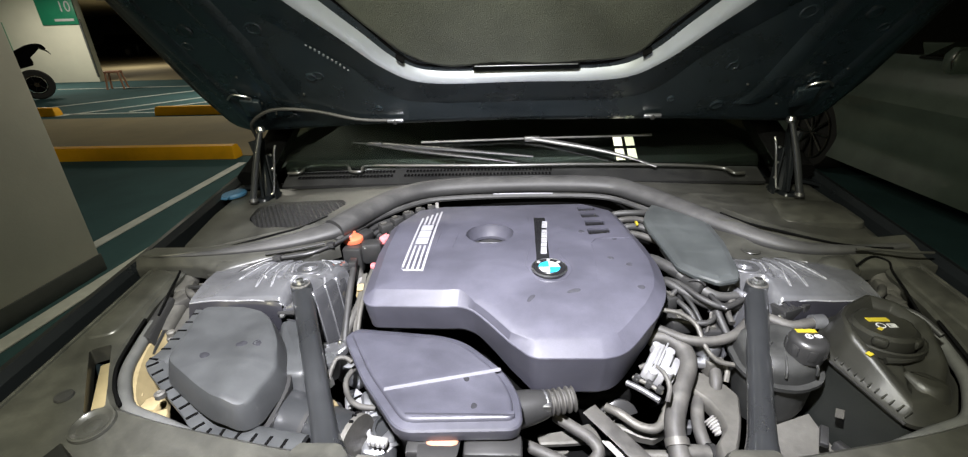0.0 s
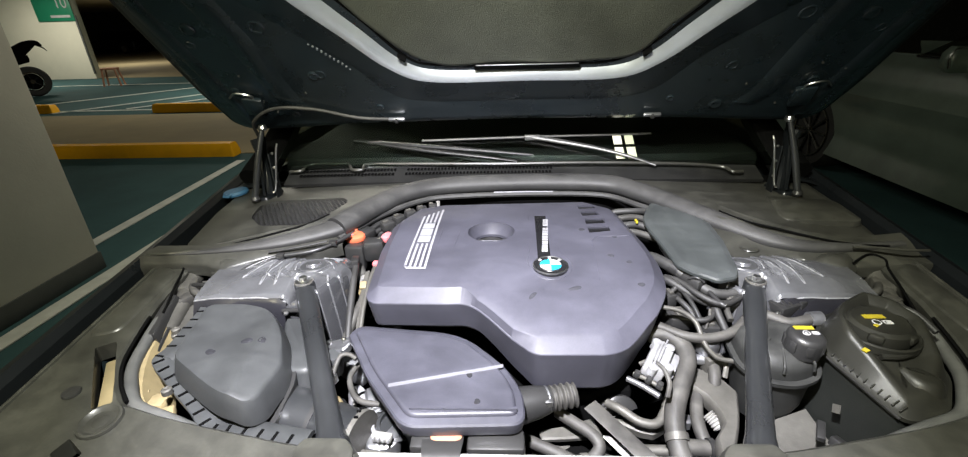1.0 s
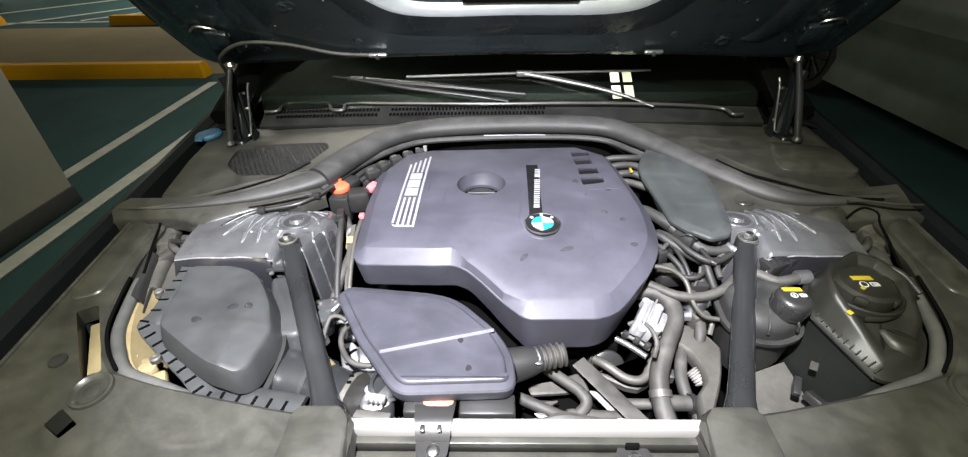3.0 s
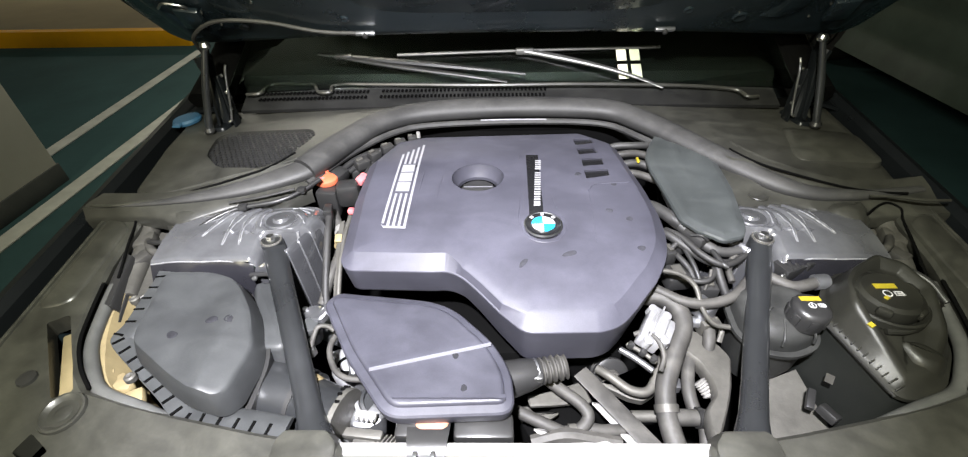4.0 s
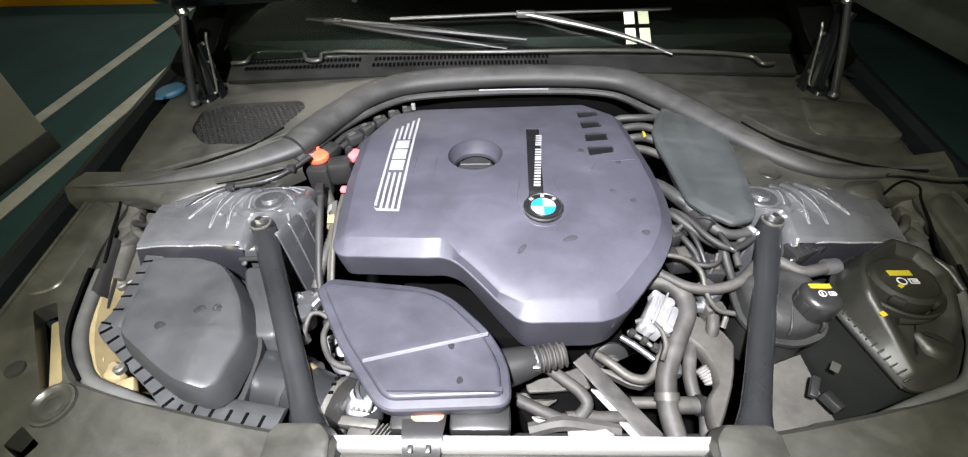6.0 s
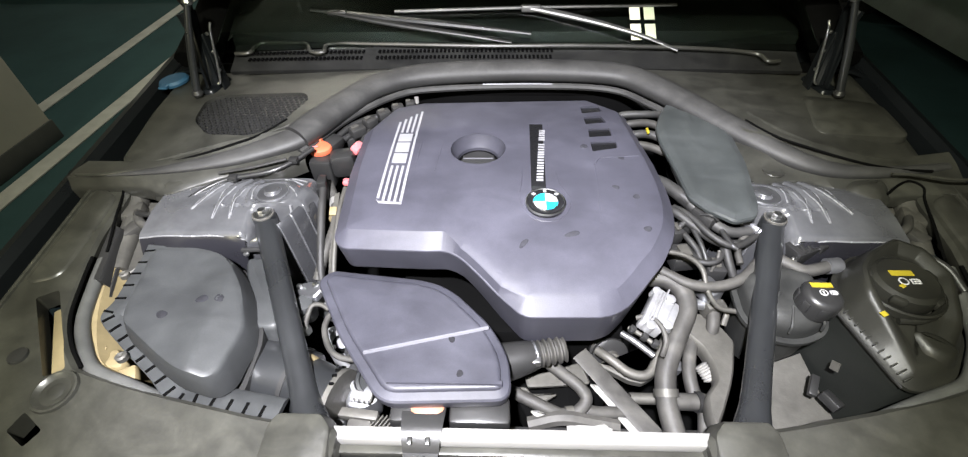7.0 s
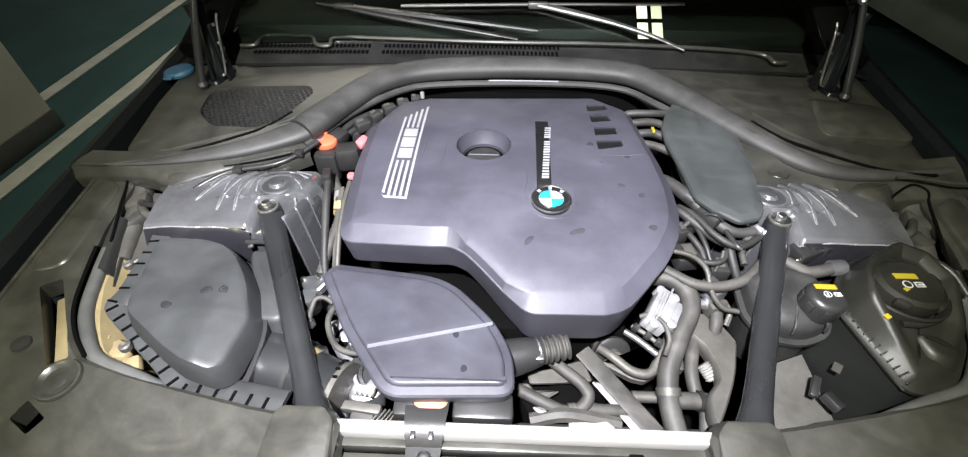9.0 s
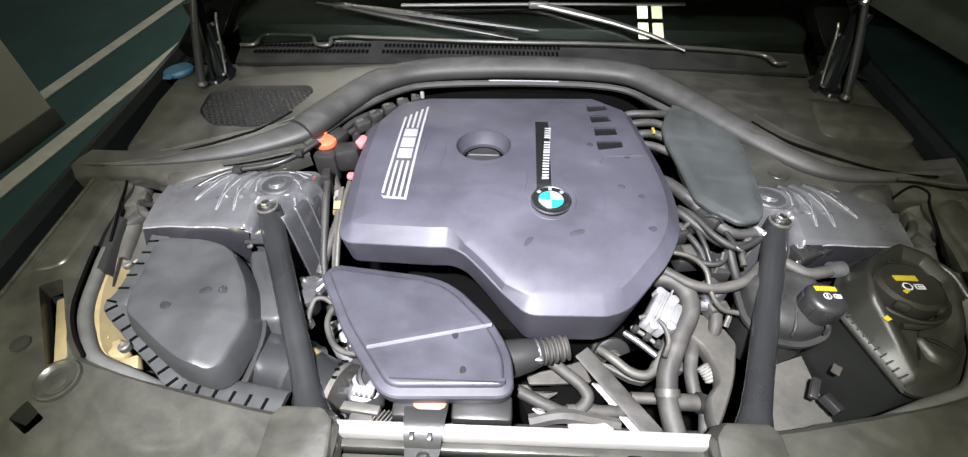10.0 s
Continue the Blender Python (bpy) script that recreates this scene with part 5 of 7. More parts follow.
part("tray", moulded(lid, [(-0.03, 0.60), (0.0, 0.64), (0.018, 0.775), (0.018, 0.782)], flange_z, 0.03, ()), BLACK, air)
walked = 0.012
for a, b in zip(run, run[1:]):
    walked += (b - a).length
    if walked > 0.0235 and a.y > 0.156:
        walked = 0.0
        c = a + Vector((-(b - a).y, (b - a).x, 0)).normalized() * (0.010 if a.y < 0.29 else 0.009)
        turn = math.degrees(math.atan2((b - a).y, (b - a).x))
        part("flange_slot", box(c.x, c.y, 0.8018 + flange_z(a.x, a.y), 0.0046 if a.y < 0.29 else 0.0034, 0.017, 0.0035, 0, pose(0, 0, 0, 0, 0, turn)), DARK, air)
for x, y in ((-0.578, 0.230), (-0.668, 0.385)):
    part("screw", lathe([(0.008, 0), (0.008, 0.008), (0.005, 0.010), (0.001, 0.008)], pose(x, y, 0.792)), GREASE, air)
part("outlet", tube([(-0.462, 0.272, 0.712), (-0.420, 0.258, 0.712), (-0.373, 0.246, 0.710), (-0.330, 0.236, 0.706)], (0.056, 0.056, 0.054, 0.053), 32), SATIN, air)
part("outlet_collar", tube([(-0.352, 0.2415, 0.708), (-0.345, 0.2398, 0.7075)], 0.0560, 30, 2), BLACK, air)

# ---- strut towers ----
# pressed wedges of the tower deck: a line from the tip to the drum, and the half width at its root
WEDGES = (([(0.513, 0.484), (0.519, 0.540), (0.500, 0.596)], 0.0088), ([(0.545, 0.484), (0.541, 0.545), (0.524, 0.598)], 0.0100), ([(0.590, 0.503), (0.568, 0.556), (0.548, 0.600)], 0.0085))
INNER = ((0.450, 0.478), (0.470, 0.476), (0.500, 0.478), (0.512, 0.468), (0.520, 0.420), (0.535, 0.399), (0.575, 0.391), (0.612, 0.397))


def lookup(table, v):
    for (a, p), (b, q) in zip(table, table[1:]):
        if v <= b:
            return p + (q - p) * max(0, (v - a) / (b - a))
    return table[-1][1]


def wedge_lift(x, y):
    best = 0.0
    for line, w in WEDGES:
        lengths = [math.dist(a, b) for a, b in zip(line, line[1:])]
        walked_on = 0.0
        for (a, b), n in zip(zip(line, line[1:]), lengths):
            f = min(max(((x - a[0]) * (b[0] - a[0]) + (y - a[1]) * (b[1] - a[1])) / n ** 2, 0), 1)
            d = math.hypot(x - a[0] - f * (b[0] - a[0]), y - a[1] - f * (b[1] - a[1]))
            k = (walked_on + f * n) / sum(lengths)
            best = max(best, 0.0065 * min(max((w * min(1, 0.12 + 1.5 * k) - d) / 0.0032, 0), 1) * min(1, 0.35 + 2.5 * k))
            walked_on += n
    return best


def smooth(a, b, v):
    t = min(max((v - a) / (b - a), 0), 1)
    return t * t * (3 - 2 * t)


def deck_z(x, y):
    z = 0.832 + 0.010 * smooth(0.445, 0.515, y) - 0.012 * smooth(0.560, 0.612, y) - 0.006 * smooth(0.600, 0.668, x)
    r = math.hypot(x - 0.457, (y - 0.552) * 0.95)
    z += 0.0055 * smooth(0.050, 0.044, r) - 0.004 * smooth(0.034, 0.029, r) + 0.006 * smooth(0.016, 0.012, r)
    if r > 0.046:
        z += wedge_lift(x, y)
    return z + 0.0008 * math.sin(60 * x + 33 * y)


for sx in (-1, 1):
    def tower(u, v, sx=sx):
        # u from the wing towards the engine, v from front to back
        y = 0.450 + 0.162 * v
        x = 0.668 + (lookup(INNER, y) - 0.668) * u
        edge_roll = 0.006 * max(0, 1 - v / 0.05) ** 2 + 0.008 * max(0, (u - 0.955) / 0.045) ** 2
        return (sx * x, y, deck_z(x, y) - edge_roll)
    t = part("strut_tower", sheet(tower, span(0, 1, 120), span(0, 1, 84)), TOWER, car, "coated metal strut tower with pressed ribs", sharp=80)
    # thin pale tubes paint the highlights along the wedge edges
    for path, w in WEDGES:
        flow = curve([(x, y, 0) for x, y in path], 6)
        for side in (-1, 1):
            crest = []
            for k, q in enumerate(flow[:9]):
                way = (flow[k + 1] - flow[max(k - 1, 0)]).normalized()
                f = k / (len(flow) - 1)
                x, y = q.x - way.y * side * w * min(1, 0.12 + 1.5 * f) * 0.72, q.y + way.x * side * w * min(1, 0.12 + 1.5 * f) * 0.72
                crest.append((sx * x, y, deck_z(x, y) + 0.0004))
            part("pressed_edge", tube(crest, 0.0011, 8, 3), RIB_HIGHLIGHT, t)
    # short beads that run out from the drum
    for path, r in (([(0.450, 0.597), (0.430, 0.593), (0.410, 0.582)], 0.0015), ([(0.442, 0.609), (0.424, 0.604), (0.408, 0.597)], 0.0013), ([(0.490, 0.586), (0.493, 0.558), (0.486, 0.527)], 0.0013), ([(0.428, 0.566), (0.418, 0.556), (0.408, 0.543)], 0.0014)):
        part("pressed_edge", tube([(sx * x, y, deck_z(x, y) + 0.0004) for x, y in path], r, 8, 4), RIB_HIGHLIGHT, t)
    # the wall towards the engine, folded in long flat facets
    top_line = [Vector(tower(1, v)) for v in span(0, 1, 24)]
    rings = []
    for dz, out in ((0, 0), (0.004, 0.0022), (0.012, 0.0040), (0.060, 0.0065), (0.110, 0.012), (0.190, 0.018)):
        ring = []
        for k, p in enumerate(top_line):
            fold = 0.0060 * max(0, 1 - abs(k - 12) / 1.5) + 0.0045 * max(0, 1 - abs(k - 18) / 1.5)
            ring.append(p + Vector((-sx * (out + fold * min(1, dz / 0.012)), -0.35 * out * max(0, 1 - k / 8), -dz)))
        rings.append(ring)
    part("tower_wall", loft(rings, cap0=False, cap1=False, closed=False), TOWER, t, "shiny folded wall of the tower", sharp=34)
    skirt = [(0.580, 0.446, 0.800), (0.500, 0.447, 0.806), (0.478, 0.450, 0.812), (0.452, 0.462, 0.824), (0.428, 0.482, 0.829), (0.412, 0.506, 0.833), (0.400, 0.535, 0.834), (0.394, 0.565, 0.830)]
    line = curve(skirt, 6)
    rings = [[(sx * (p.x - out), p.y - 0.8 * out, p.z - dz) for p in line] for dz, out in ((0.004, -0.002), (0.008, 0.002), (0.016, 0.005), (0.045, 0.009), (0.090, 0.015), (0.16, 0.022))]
    # same metal as the deck, painted darker as the shaded side
    part("tower_skirt", loft(rings, cap0=False, cap1=False, closed=False), TOWER_SHADED, t, "coated tower side, darkened for its shade", sharp=60)
    for k, r in ((24, 0.0016), (30, 0.0022), (36, 0.0016)):
        part("side_bead", tube([Vector(ring[k]) for ring in rings], r, 8, 4), TOWER, t)
    part("wall_flange", tube([(sx * 0.415, 0.521, 0.838), (sx * 0.417, 0.512, 0.800), (sx * 0.421, 0.503, 0.751)], 0.0024, 8, 6), RIB_HIGHLIGHT, t)
    part("strut_seat", lathe([(0.0285, -0.004), (0.0275, 0.0), (0.022, 0.0015), (0.015, 0.0), (0.012, 0.006), (0.007, 0.0075), (0.001, 0.0075)], pose(sx * 0.457, 0.553, 0.8445, -4), 36), ALLOY, t, "bright alloy strut top")
    edge = [Vector(tower(u, 0)) for u in span(0, 1.0, 12)]
    front = [edge, [p + Vector((0, -0.003, -0.004)) for p in edge], [p + Vector((0, -0.016, -0.030 - 0.02 * (0.668 - abs(p.x)))) for p in edge], [p + Vector((0, -0.024, -0.13)) for p in edge]]
    part("tower_front", loft(front, cap0=False, cap1=False, closed=False), PANEL, t, "smooth dark front face")
    # pale tube for the painted highlight along the front edge
    part("tower_edge", tube([p + Vector((0, 0.0005, 0.0003)) for p in edge[::3]], 0.0016, 8), RIB_HIGHLIGHT, t)
    for x, y, z in ((0.575, 0.428, 0.806), (0.470, 0.428, 0.806)):
        part("tower_bolt", lathe([(0.005, 0), (0.005, 0.004), (0.003, 0.006), (0.0005, 0.006)], pose(sx * x, y, z, 50), 8), STEEL, t)

# ---- brace bars ----
for sx in (-1, 1):
    bar = thing("brace_bar", "black tubular strut brace bar with a bolted end", "brace bar", group="brace bars")
    a, b = Vector((sx * 0.459, 0.500, 0.820)), Vector((sx * (0.288 if sx < 0 else 0.314), 0.155, 0.754))
    part("tube", tube([a, a + (b - a) * 0.12, a + (b - a) * 0.4, a + (b - a) * 0.75, a + (b - a) * 0.9, b], (0.0195, 0.0205, 0.0190, 0.0185, 0.0200, 0.0260), 24, 6, 0.85), SATIN, bar)
    part("end", lathe([(0.0205, -0.012), (0.0205, 0.008), (0.0190, 0.013), (0.014, 0.0145), (0.001, 0.0145)], pose(a.x, a.y, 0.822), 28), SATIN, bar)
    part("end_face", lathe([(0.0196, 0), (0.0190, 0.0018), (0.0150, 0.0024), (0.001, 0.0024)], pose(a.x, a.y, 0.8345), 28), GREASE, bar, "worn dusty end face")
    part("washer", lathe([(0.0165, 0), (0.0165, 0.002), (0.012, 0.0025)], pose(a.x, a.y, 0.8365), 24, cap=False), STEEL, bar)
    part("bolt", lathe([(0.0125, 0), (0.0125, 0.0015), (0.0085, 0.002), (0.0085, 0.008), (0.007, 0.0095), (0.003, 0.008), (0.001, 0.008)], pose(a.x, a.y, 0.837), 6), STEEL, bar, "bright steel bolt")
    part("foot", moulded([(sx * 0.345, 0.04), (sx * 0.240, 0.04), (sx * 0.250, 0.145), (sx * 0.268, 0.164), (sx * 0.330, 0.164), (sx * 0.341, 0.148)], [(0.006, 0.730), (0, 0.752), (-0.004, 0.761), (-0.008, 0.763)], slope, 0.008, ()), TRIM, bar, "dusty plastic foot cover")

# ---- coolant tank ----
tank = thing("coolant_tank", "black plastic coolant expansion tank with a screw cap", "coolant tank")
plan = [(0.372, 0.405), (0.368, 0.335), (0.398, 0.303), (0.442, 0.296), (0.490, 0.314), (0.508, 0.360), (0.500, 0.415), (0.430, 0.435)]


def tank_lean(x, y):
    return 0.10 * (y - 0.36)


part("body", moulded(plan, [(-0.022, 0.650), (-0.010, 0.690), (-0.005, 0.752), (-0.004, 0.757)], tank_lean, 0.022, ()), TANK, tank)
part("seam", moulded(plan, [(-0.004, 0.756), (0.005, 0.758), (0.005, 0.7645), (-0.004, 0.7665)], tank_lean, 0.022, ()), TANK, tank, "moulded seam round the tank")
part("upper_shell", moulded(plan, [(-0.003, 0.765), (-0.005, 0.781), (-0.008, 0.790), (-0.018, 0.799), (-0.026, 0.8025)], tank_lean, 0.022, (0.8, 0.5), (0.44, 0.36)), TANK, tank, sharp=30)
for x0, y0, x1, y1 in ((0.418, 0.300, 0.430, 0.335), (0.470, 0.306, 0.466, 0.322), (0.392, 0.330, 0.420, 0.360)):
    part("shell_rib", tube([(x0, y0, 0.783 + tank_lean(0, y0)), (x0 * 0.8 + x1 * 0.2, y0 * 0.8 + y1 * 0.2, 0.797 + tank_lean(0, y0)), (x1, y1, 0.803 + tank_lean(0, y1))], 0.0024, 8, 5), TANK, tank)
c = part("cap", lathe([(0.024, -0.026), (0.0245, -0.014), (0.0285, -0.012), (0.0292, 0.0), (0.0292, 0.016), (0.0280, 0.021), (0.024, 0.0252), (0.020, 0.0262), (0.001, 0.0265)], pose(0.463, 0.338, 0.806, 3, 3), 40), BLACK, tank, "ridged black screw cap")
for k in range(7):
    an = 2 * math.pi * k / 7
    part("cap_ridge", box(0.463 + 0.0276 * math.cos(an), 0.338 + 0.0276 * math.sin(an), 0.812, 0.006, 0.013, 0.020, 0.0025, pose(0, 0, 0, 0, 0, math.degrees(an))), BLACK, c)
part("cap_label", box(0.464, 0.350, 0.8333, 0.032, 0.009, 0.0012, 0), YELLOW, c, "yellow label")
part("cap_icon", lathe([(0.0058, 0), (0.0058, 0.001), (0.0044, 0.001)], pose(0.461, 0.336, 0.8326), cap=False), WHITE, c)
part("cap_icon", box(0.461, 0.336, 0.8330, 0.0018, 0.006, 0.0010, 0), WHITE, c)
for dx, dy, w, h in ((0, 0.0032, 0.011, 0.0014), (0, -0.0032, 0.011, 0.0014), (-0.0048, 0, 0.0014, 0.0078), (0.0048, 0, 0.0014, 0.0078), (0.001, 0, 0.0055, 0.0022)):
    part("cap_icon", box(0.476 + dx, 0.336 + dy, 0.8330, w, h, 0.0010, 0), WHITE, c)

# ---- second tank ----
aux = thing("reservoir_box", "large black plastic reservoir with finned seam and round cap", "reservoir")
plan = [(0.553, 0.424), (0.617, 0.457), (0.668, 0.430), (0.688, 0.370), (0.668, 0.289), (0.622, 0.233), (0.580, 0.216), (0.547, 0.218), (0.527, 0.280), (0.508, 0.339), (0.522, 0.392)]


def lean(x, y):
    return 0.15 * (y - 0.33)


def crown(y):
    """Height of the lid's ridge over its seam: low at the front, high round the cap."""
    return 0.048 * min(max((y - 0.205) / 0.135, 0.15), 1)


base = fillet(plan, 0.016)
rings = []
for off, h in ((-0.002, None), (0.004, 0.003), (0.004, 0.0095), (-0.001, 0.0120)):
    rings.append([Vector((q.x, q.y, 0.776 + (h or 0) + lean(q.x, q.y))) for q in grow(base, off)])
for off, f in ((-0.0035, 0.10), (-0.015, 0.82), (-0.018, 0.95), (-0.023, 1.0), (-0.028, 0.97), (-0.036, 0.76), (-0.040, 0.70)):
    rings.append([Vector((q.x, q.y, 0.788 + f * crown(q.y) + lean(q.x, q.y))) for q in grow(base, off)])
for k in (0.85, 0.6, 0.3):
    rings.append([Vector((0.60 + (q.x - 0.60) * k, 0.33 + (q.y - 0.33) * k, 0.788 + 0.70 * crown(0.33 + (q.y - 0.33) * k) + lean(0, 0.33 + (q.y - 0.33) * k))) for q in rings[10]])
part("lid", loft(rings), VESSEL, aux, sharp=40)
part("body", moulded(plan, [(0.006, 0.58), (0.004, 0.69), (-0.004, 0.770), (-0.004, 0.777)], lean, 0.016, ()), VESSEL_DULL, aux)
part("lid_lump", moulded([(0.578, 0.292), (0.612, 0.288), (0.634, 0.262), (0.612, 0.244), (0.590, 0.256)], [(0.006, 0.795), (0.002, 0.806), (-0.004, 0.812), (-0.009, 0.813)], lean, 0.012, ()), VESSEL, aux)
part("lid_groove", tube([(0.560, 0.300, 0.814), (0.590, 0.298, 0.817), (0.622, 0.312, 0.820), (0.650, 0.340, 0.822)], 0.005, 8), VESSEL, aux)
c = part("cap", lathe([(0.047, -0.014), (0.049, 0.0), (0.047, 0.012), (0.040, 0.0165), (0.036, 0.0155), (0.001, 0.0165)], pose(0.590, 0.356, 0.828), 36), VESSEL, aux, "round black cap")
part("collar", lathe([(0.060, -0.012), (0.060, 0.0), (0.057, 0.002), (0.052, -0.002)], pose(0.590, 0.356, 0.826), 36, cap=False), VESSEL, aux)
for k in range(5):
    an = 2 * math.pi * (k + 0.2) / 5
    part("cap_lobe", box(0.590 + 0.046 * math.cos(an), 0.356 + 0.046 * math.sin(an), 0.834, 0.012, 0.022, 0.016, 0.005, pose(0, 0, 0, 0, 0, math.degrees(an))), VESSEL, c)
part("hook", tube([(0.600, 0.420, 0.826), (0.640, 0.420, 0.838), (0.668, 0.385, 0.840), (0.678, 0.345, 0.828)], 0.0055, 10), BLACK, aux, "bent hose over the cap")
part("cap_label", box(0.586, 0.366, 0.8450, 0.034, 0.010, 0.0012, 0), YELLOW, c, "yellow label")
part("cap_icon", lathe([(0.0070, 0), (0.0070, 0.001), (0.0052, 0.001)], pose(0.580, 0.350, 0.8443), cap=False), WHITE, c)
for dx, dy, w, h in ((0, 0.004, 0.014, 0.0016), (0, -0.004, 0.014, 0.0016), (-0.006, 0, 0.0016, 0.0096), (0.006, 0, 0.0016, 0.0096), (0.001, 0, 0.007, 0.0026)):
    part("cap_icon", box(0.598 + dx, 0.350 + dy, 0.8448, w, h, 0.0010, 0), WHITE, c)
part("spot_mark", box(0.573, 0.341, 0.8450, 0.008, 0.006, 0.0012, 0, pose(0, 0, 0, 0, 0, 30)), YELLOW, c)
part("spot_mark", box(0.538, 0.306, 0.8225, 0.008, 0.008, 0.0015, 0, pose(0, 0, 0, 0, -12, 20)), YELLOW, aux, "small yellow paint mark")
for k in range(11):
    f = (k + 0.5) / 11
    x, y = 0.5075 + 0.0385 * f, 0.336 - 0.116 * f
    part("fin", box(x + 0.0075, y + 0.002, 0.7905 + lean(0, y), 0.014, 0.0022, 0.010, 0.0006, pose(0, 0, 0, 0, -25, 18)), VESSEL, aux)
part("seam_edge", tube([(0.5045, 0.338, 0.783 + lean(0, 0.338)), (0.5235, 0.280, 0.783 + lean(0, 0.28)), (0.5430, 0.219, 0.783 + lean(0, 0.219))], 0.0022, 8, 5), BLACK, aux)

# ---- rear cover by the brake servo ----
servo = thing("servo_cover", "smooth dusty black plastic cover beside the engine", "cover")
plan = [(0.352, 0.848), (0.325, 0.802), (0.304, 0.751), (0.301, 0.700), (0.307, 0.624), (0.312, 0.531), (0.339, 0.493), (0.370, 0.467), (0.409, 0.478), (0.423, 0.506), (0.448, 0.630), (0.455, 0.745), (0.428, 0.815), (0.392, 0.862)]


def servo_top(x, y):
    # a plate that rises gently to the back, with a soft line along the side by the engine
    return 0.035 * (y - 0.5) - 0.10 * max(0, x - 0.42) - 0.0022 * smooth(0.352, 0.346, x + 0.10 * (0.6 - y))


part("lid", moulded(plan, [(-0.006, 0.846), (0.000, 0.849), (0.001, 0.855), (-0.001, 0.8590), (-0.010, 0.8612), (-0.012, 0.8620), (-0.018, 0.8624)], servo_top, 0.009, (0.92, 0.84, 0.74, 0.62, 0.48, 0.3, 0.15), (0.378, 0.66)), SERVO, servo, sharp=28)
# inset near-black skirt paints the shadow beneath the lid
part("skirt", moulded(plan, [(-0.045, 0.755), (-0.035, 0.80), (-0.022, 0.846), (-0.020, 0.850)], servo_top, 0.022, ()), DARK, servo)
part("under_lip", tube([(0.318, 0.640, 0.842), (0.322, 0.560, 0.838), (0.338, 0.520, 0.835)], 0.007, 8), BLACK, servo)

cap = thing("washer_filler_cap", "blue plastic washer filler cap on the cowl panel", "cap")
part("lid", lathe([(0.034, 0), (0.036, 0.006), (0.032, 0.012), (0.001, 0.013)], pose(-0.842, 0.950, 0.868, 0, -6), 32), BLUE_CAP, cap)
part("tab", box(-0.846, 0.912, 0.876, 0.02, 0.02, 0.006, 0.002), BLUE_CAP, cap)

# headlamp housing edge
lampbox = thing("headlamp_housing", "cream plastic headlamp housing below the trim", "headlamp")
wall = curve([(-0.716, 0.410, 0), (-0.701, 0.345, 0), (-0.672, 0.284, 0), (-0.640, 0.240, 0), (-0.600, 0.212, 0)], 8)
part("shell", loft([[(p.x - 0.006, p.y - 0.004, 0.745 + 0.1 * p.y), (p.x + 0.004, p.y + 0.003, 0.744 + 0.1 * p.y), (p.x + 0.022, p.y + 0.014, 0.735), (p.x + 0.030, p.y + 0.018, 0.70), (p.x + 0.012, p.y + 0.005, 0.70)] for p in wall]), CREAM, lampbox)
part("lug", box(-0.640, 0.252, 0.745, 0.034, 0.022, 0.020, 0.006, pose(0, 0, 0, 0, 0, 40)), CREAM, lampbox)
part("lug", box(-0.615, 0.245, 0.755, 0.03, 0.03, 0.02, 0.006), CREAM, lampbox)
part("lug", box(-0.590, 0.222, 0.750, 0.03, 0.03, 0.02, 0.006, pose(0, 0, 0, 0, 0, 30)), CREAM, lampbox)
part("lug", lathe([(0.010, 0), (0.010, 0.012), (0.006, 0.014), (0.001, 0.014)], pose(-0.655, 0.262, 0.748), 14), CREAM, lampbox)

# ---- engine, hoses and cables ----
block = thing("engine_block", "engine block below the cover, blackened for its shade", "engine")
# head and crankcase coloured near black for the shadow under the cover
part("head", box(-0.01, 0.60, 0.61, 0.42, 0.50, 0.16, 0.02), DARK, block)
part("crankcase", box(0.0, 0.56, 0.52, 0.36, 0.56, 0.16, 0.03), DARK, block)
part("timing_case", box(-0.25, 0.36, 0.63, 0.10, 0.12, 0.10, 0.012), ALLOY, block, "pale cast alloy case")
part("timing_case", box(-0.285, 0.335, 0.66, 0.05, 0.05, 0.06, 0.010, pose(0, 0, 0, 12, 18, 20)), ALLOY, block)
part("timing_case", box(-0.335, 0.392, 0.70, 0.06, 0.035, 0.05, 0.010, pose(0, 0, 0, 0, 10, -20)), ALLOY, block)
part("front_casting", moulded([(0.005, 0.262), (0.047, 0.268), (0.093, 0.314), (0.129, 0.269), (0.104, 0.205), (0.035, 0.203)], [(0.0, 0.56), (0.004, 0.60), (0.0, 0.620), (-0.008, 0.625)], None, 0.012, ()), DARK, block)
arm_line = [(0.285, 0.352), (0.297, 0.368), (0.314, 0.383), (0.330, 0.377), (0.355, 0.350), (0.366, 0.322), (0.345, 0.269), (0.330, 0.240), (0.311, 0.208), (0.292, 0.179), (0.287, 0.200), (0.291, 0.228), (0.315, 0.254), (0.317, 0.282), (0.310, 0.312), (0.291, 0.338)]
part("side_bracket", moulded(arm_line, [(0, 0.690), (0.002, 0.704), (0, 0.715), (-0.003, 0.718)], lambda x, y: -0.10 * max(0, 0.25 - y), 0.008, ()), GREASE, block, "dusty moulded bracket")
turn = Matrix.Translation((0.170, 0.338, 0.650)) @ pose(0, 0, 0, 62, 0, 8)
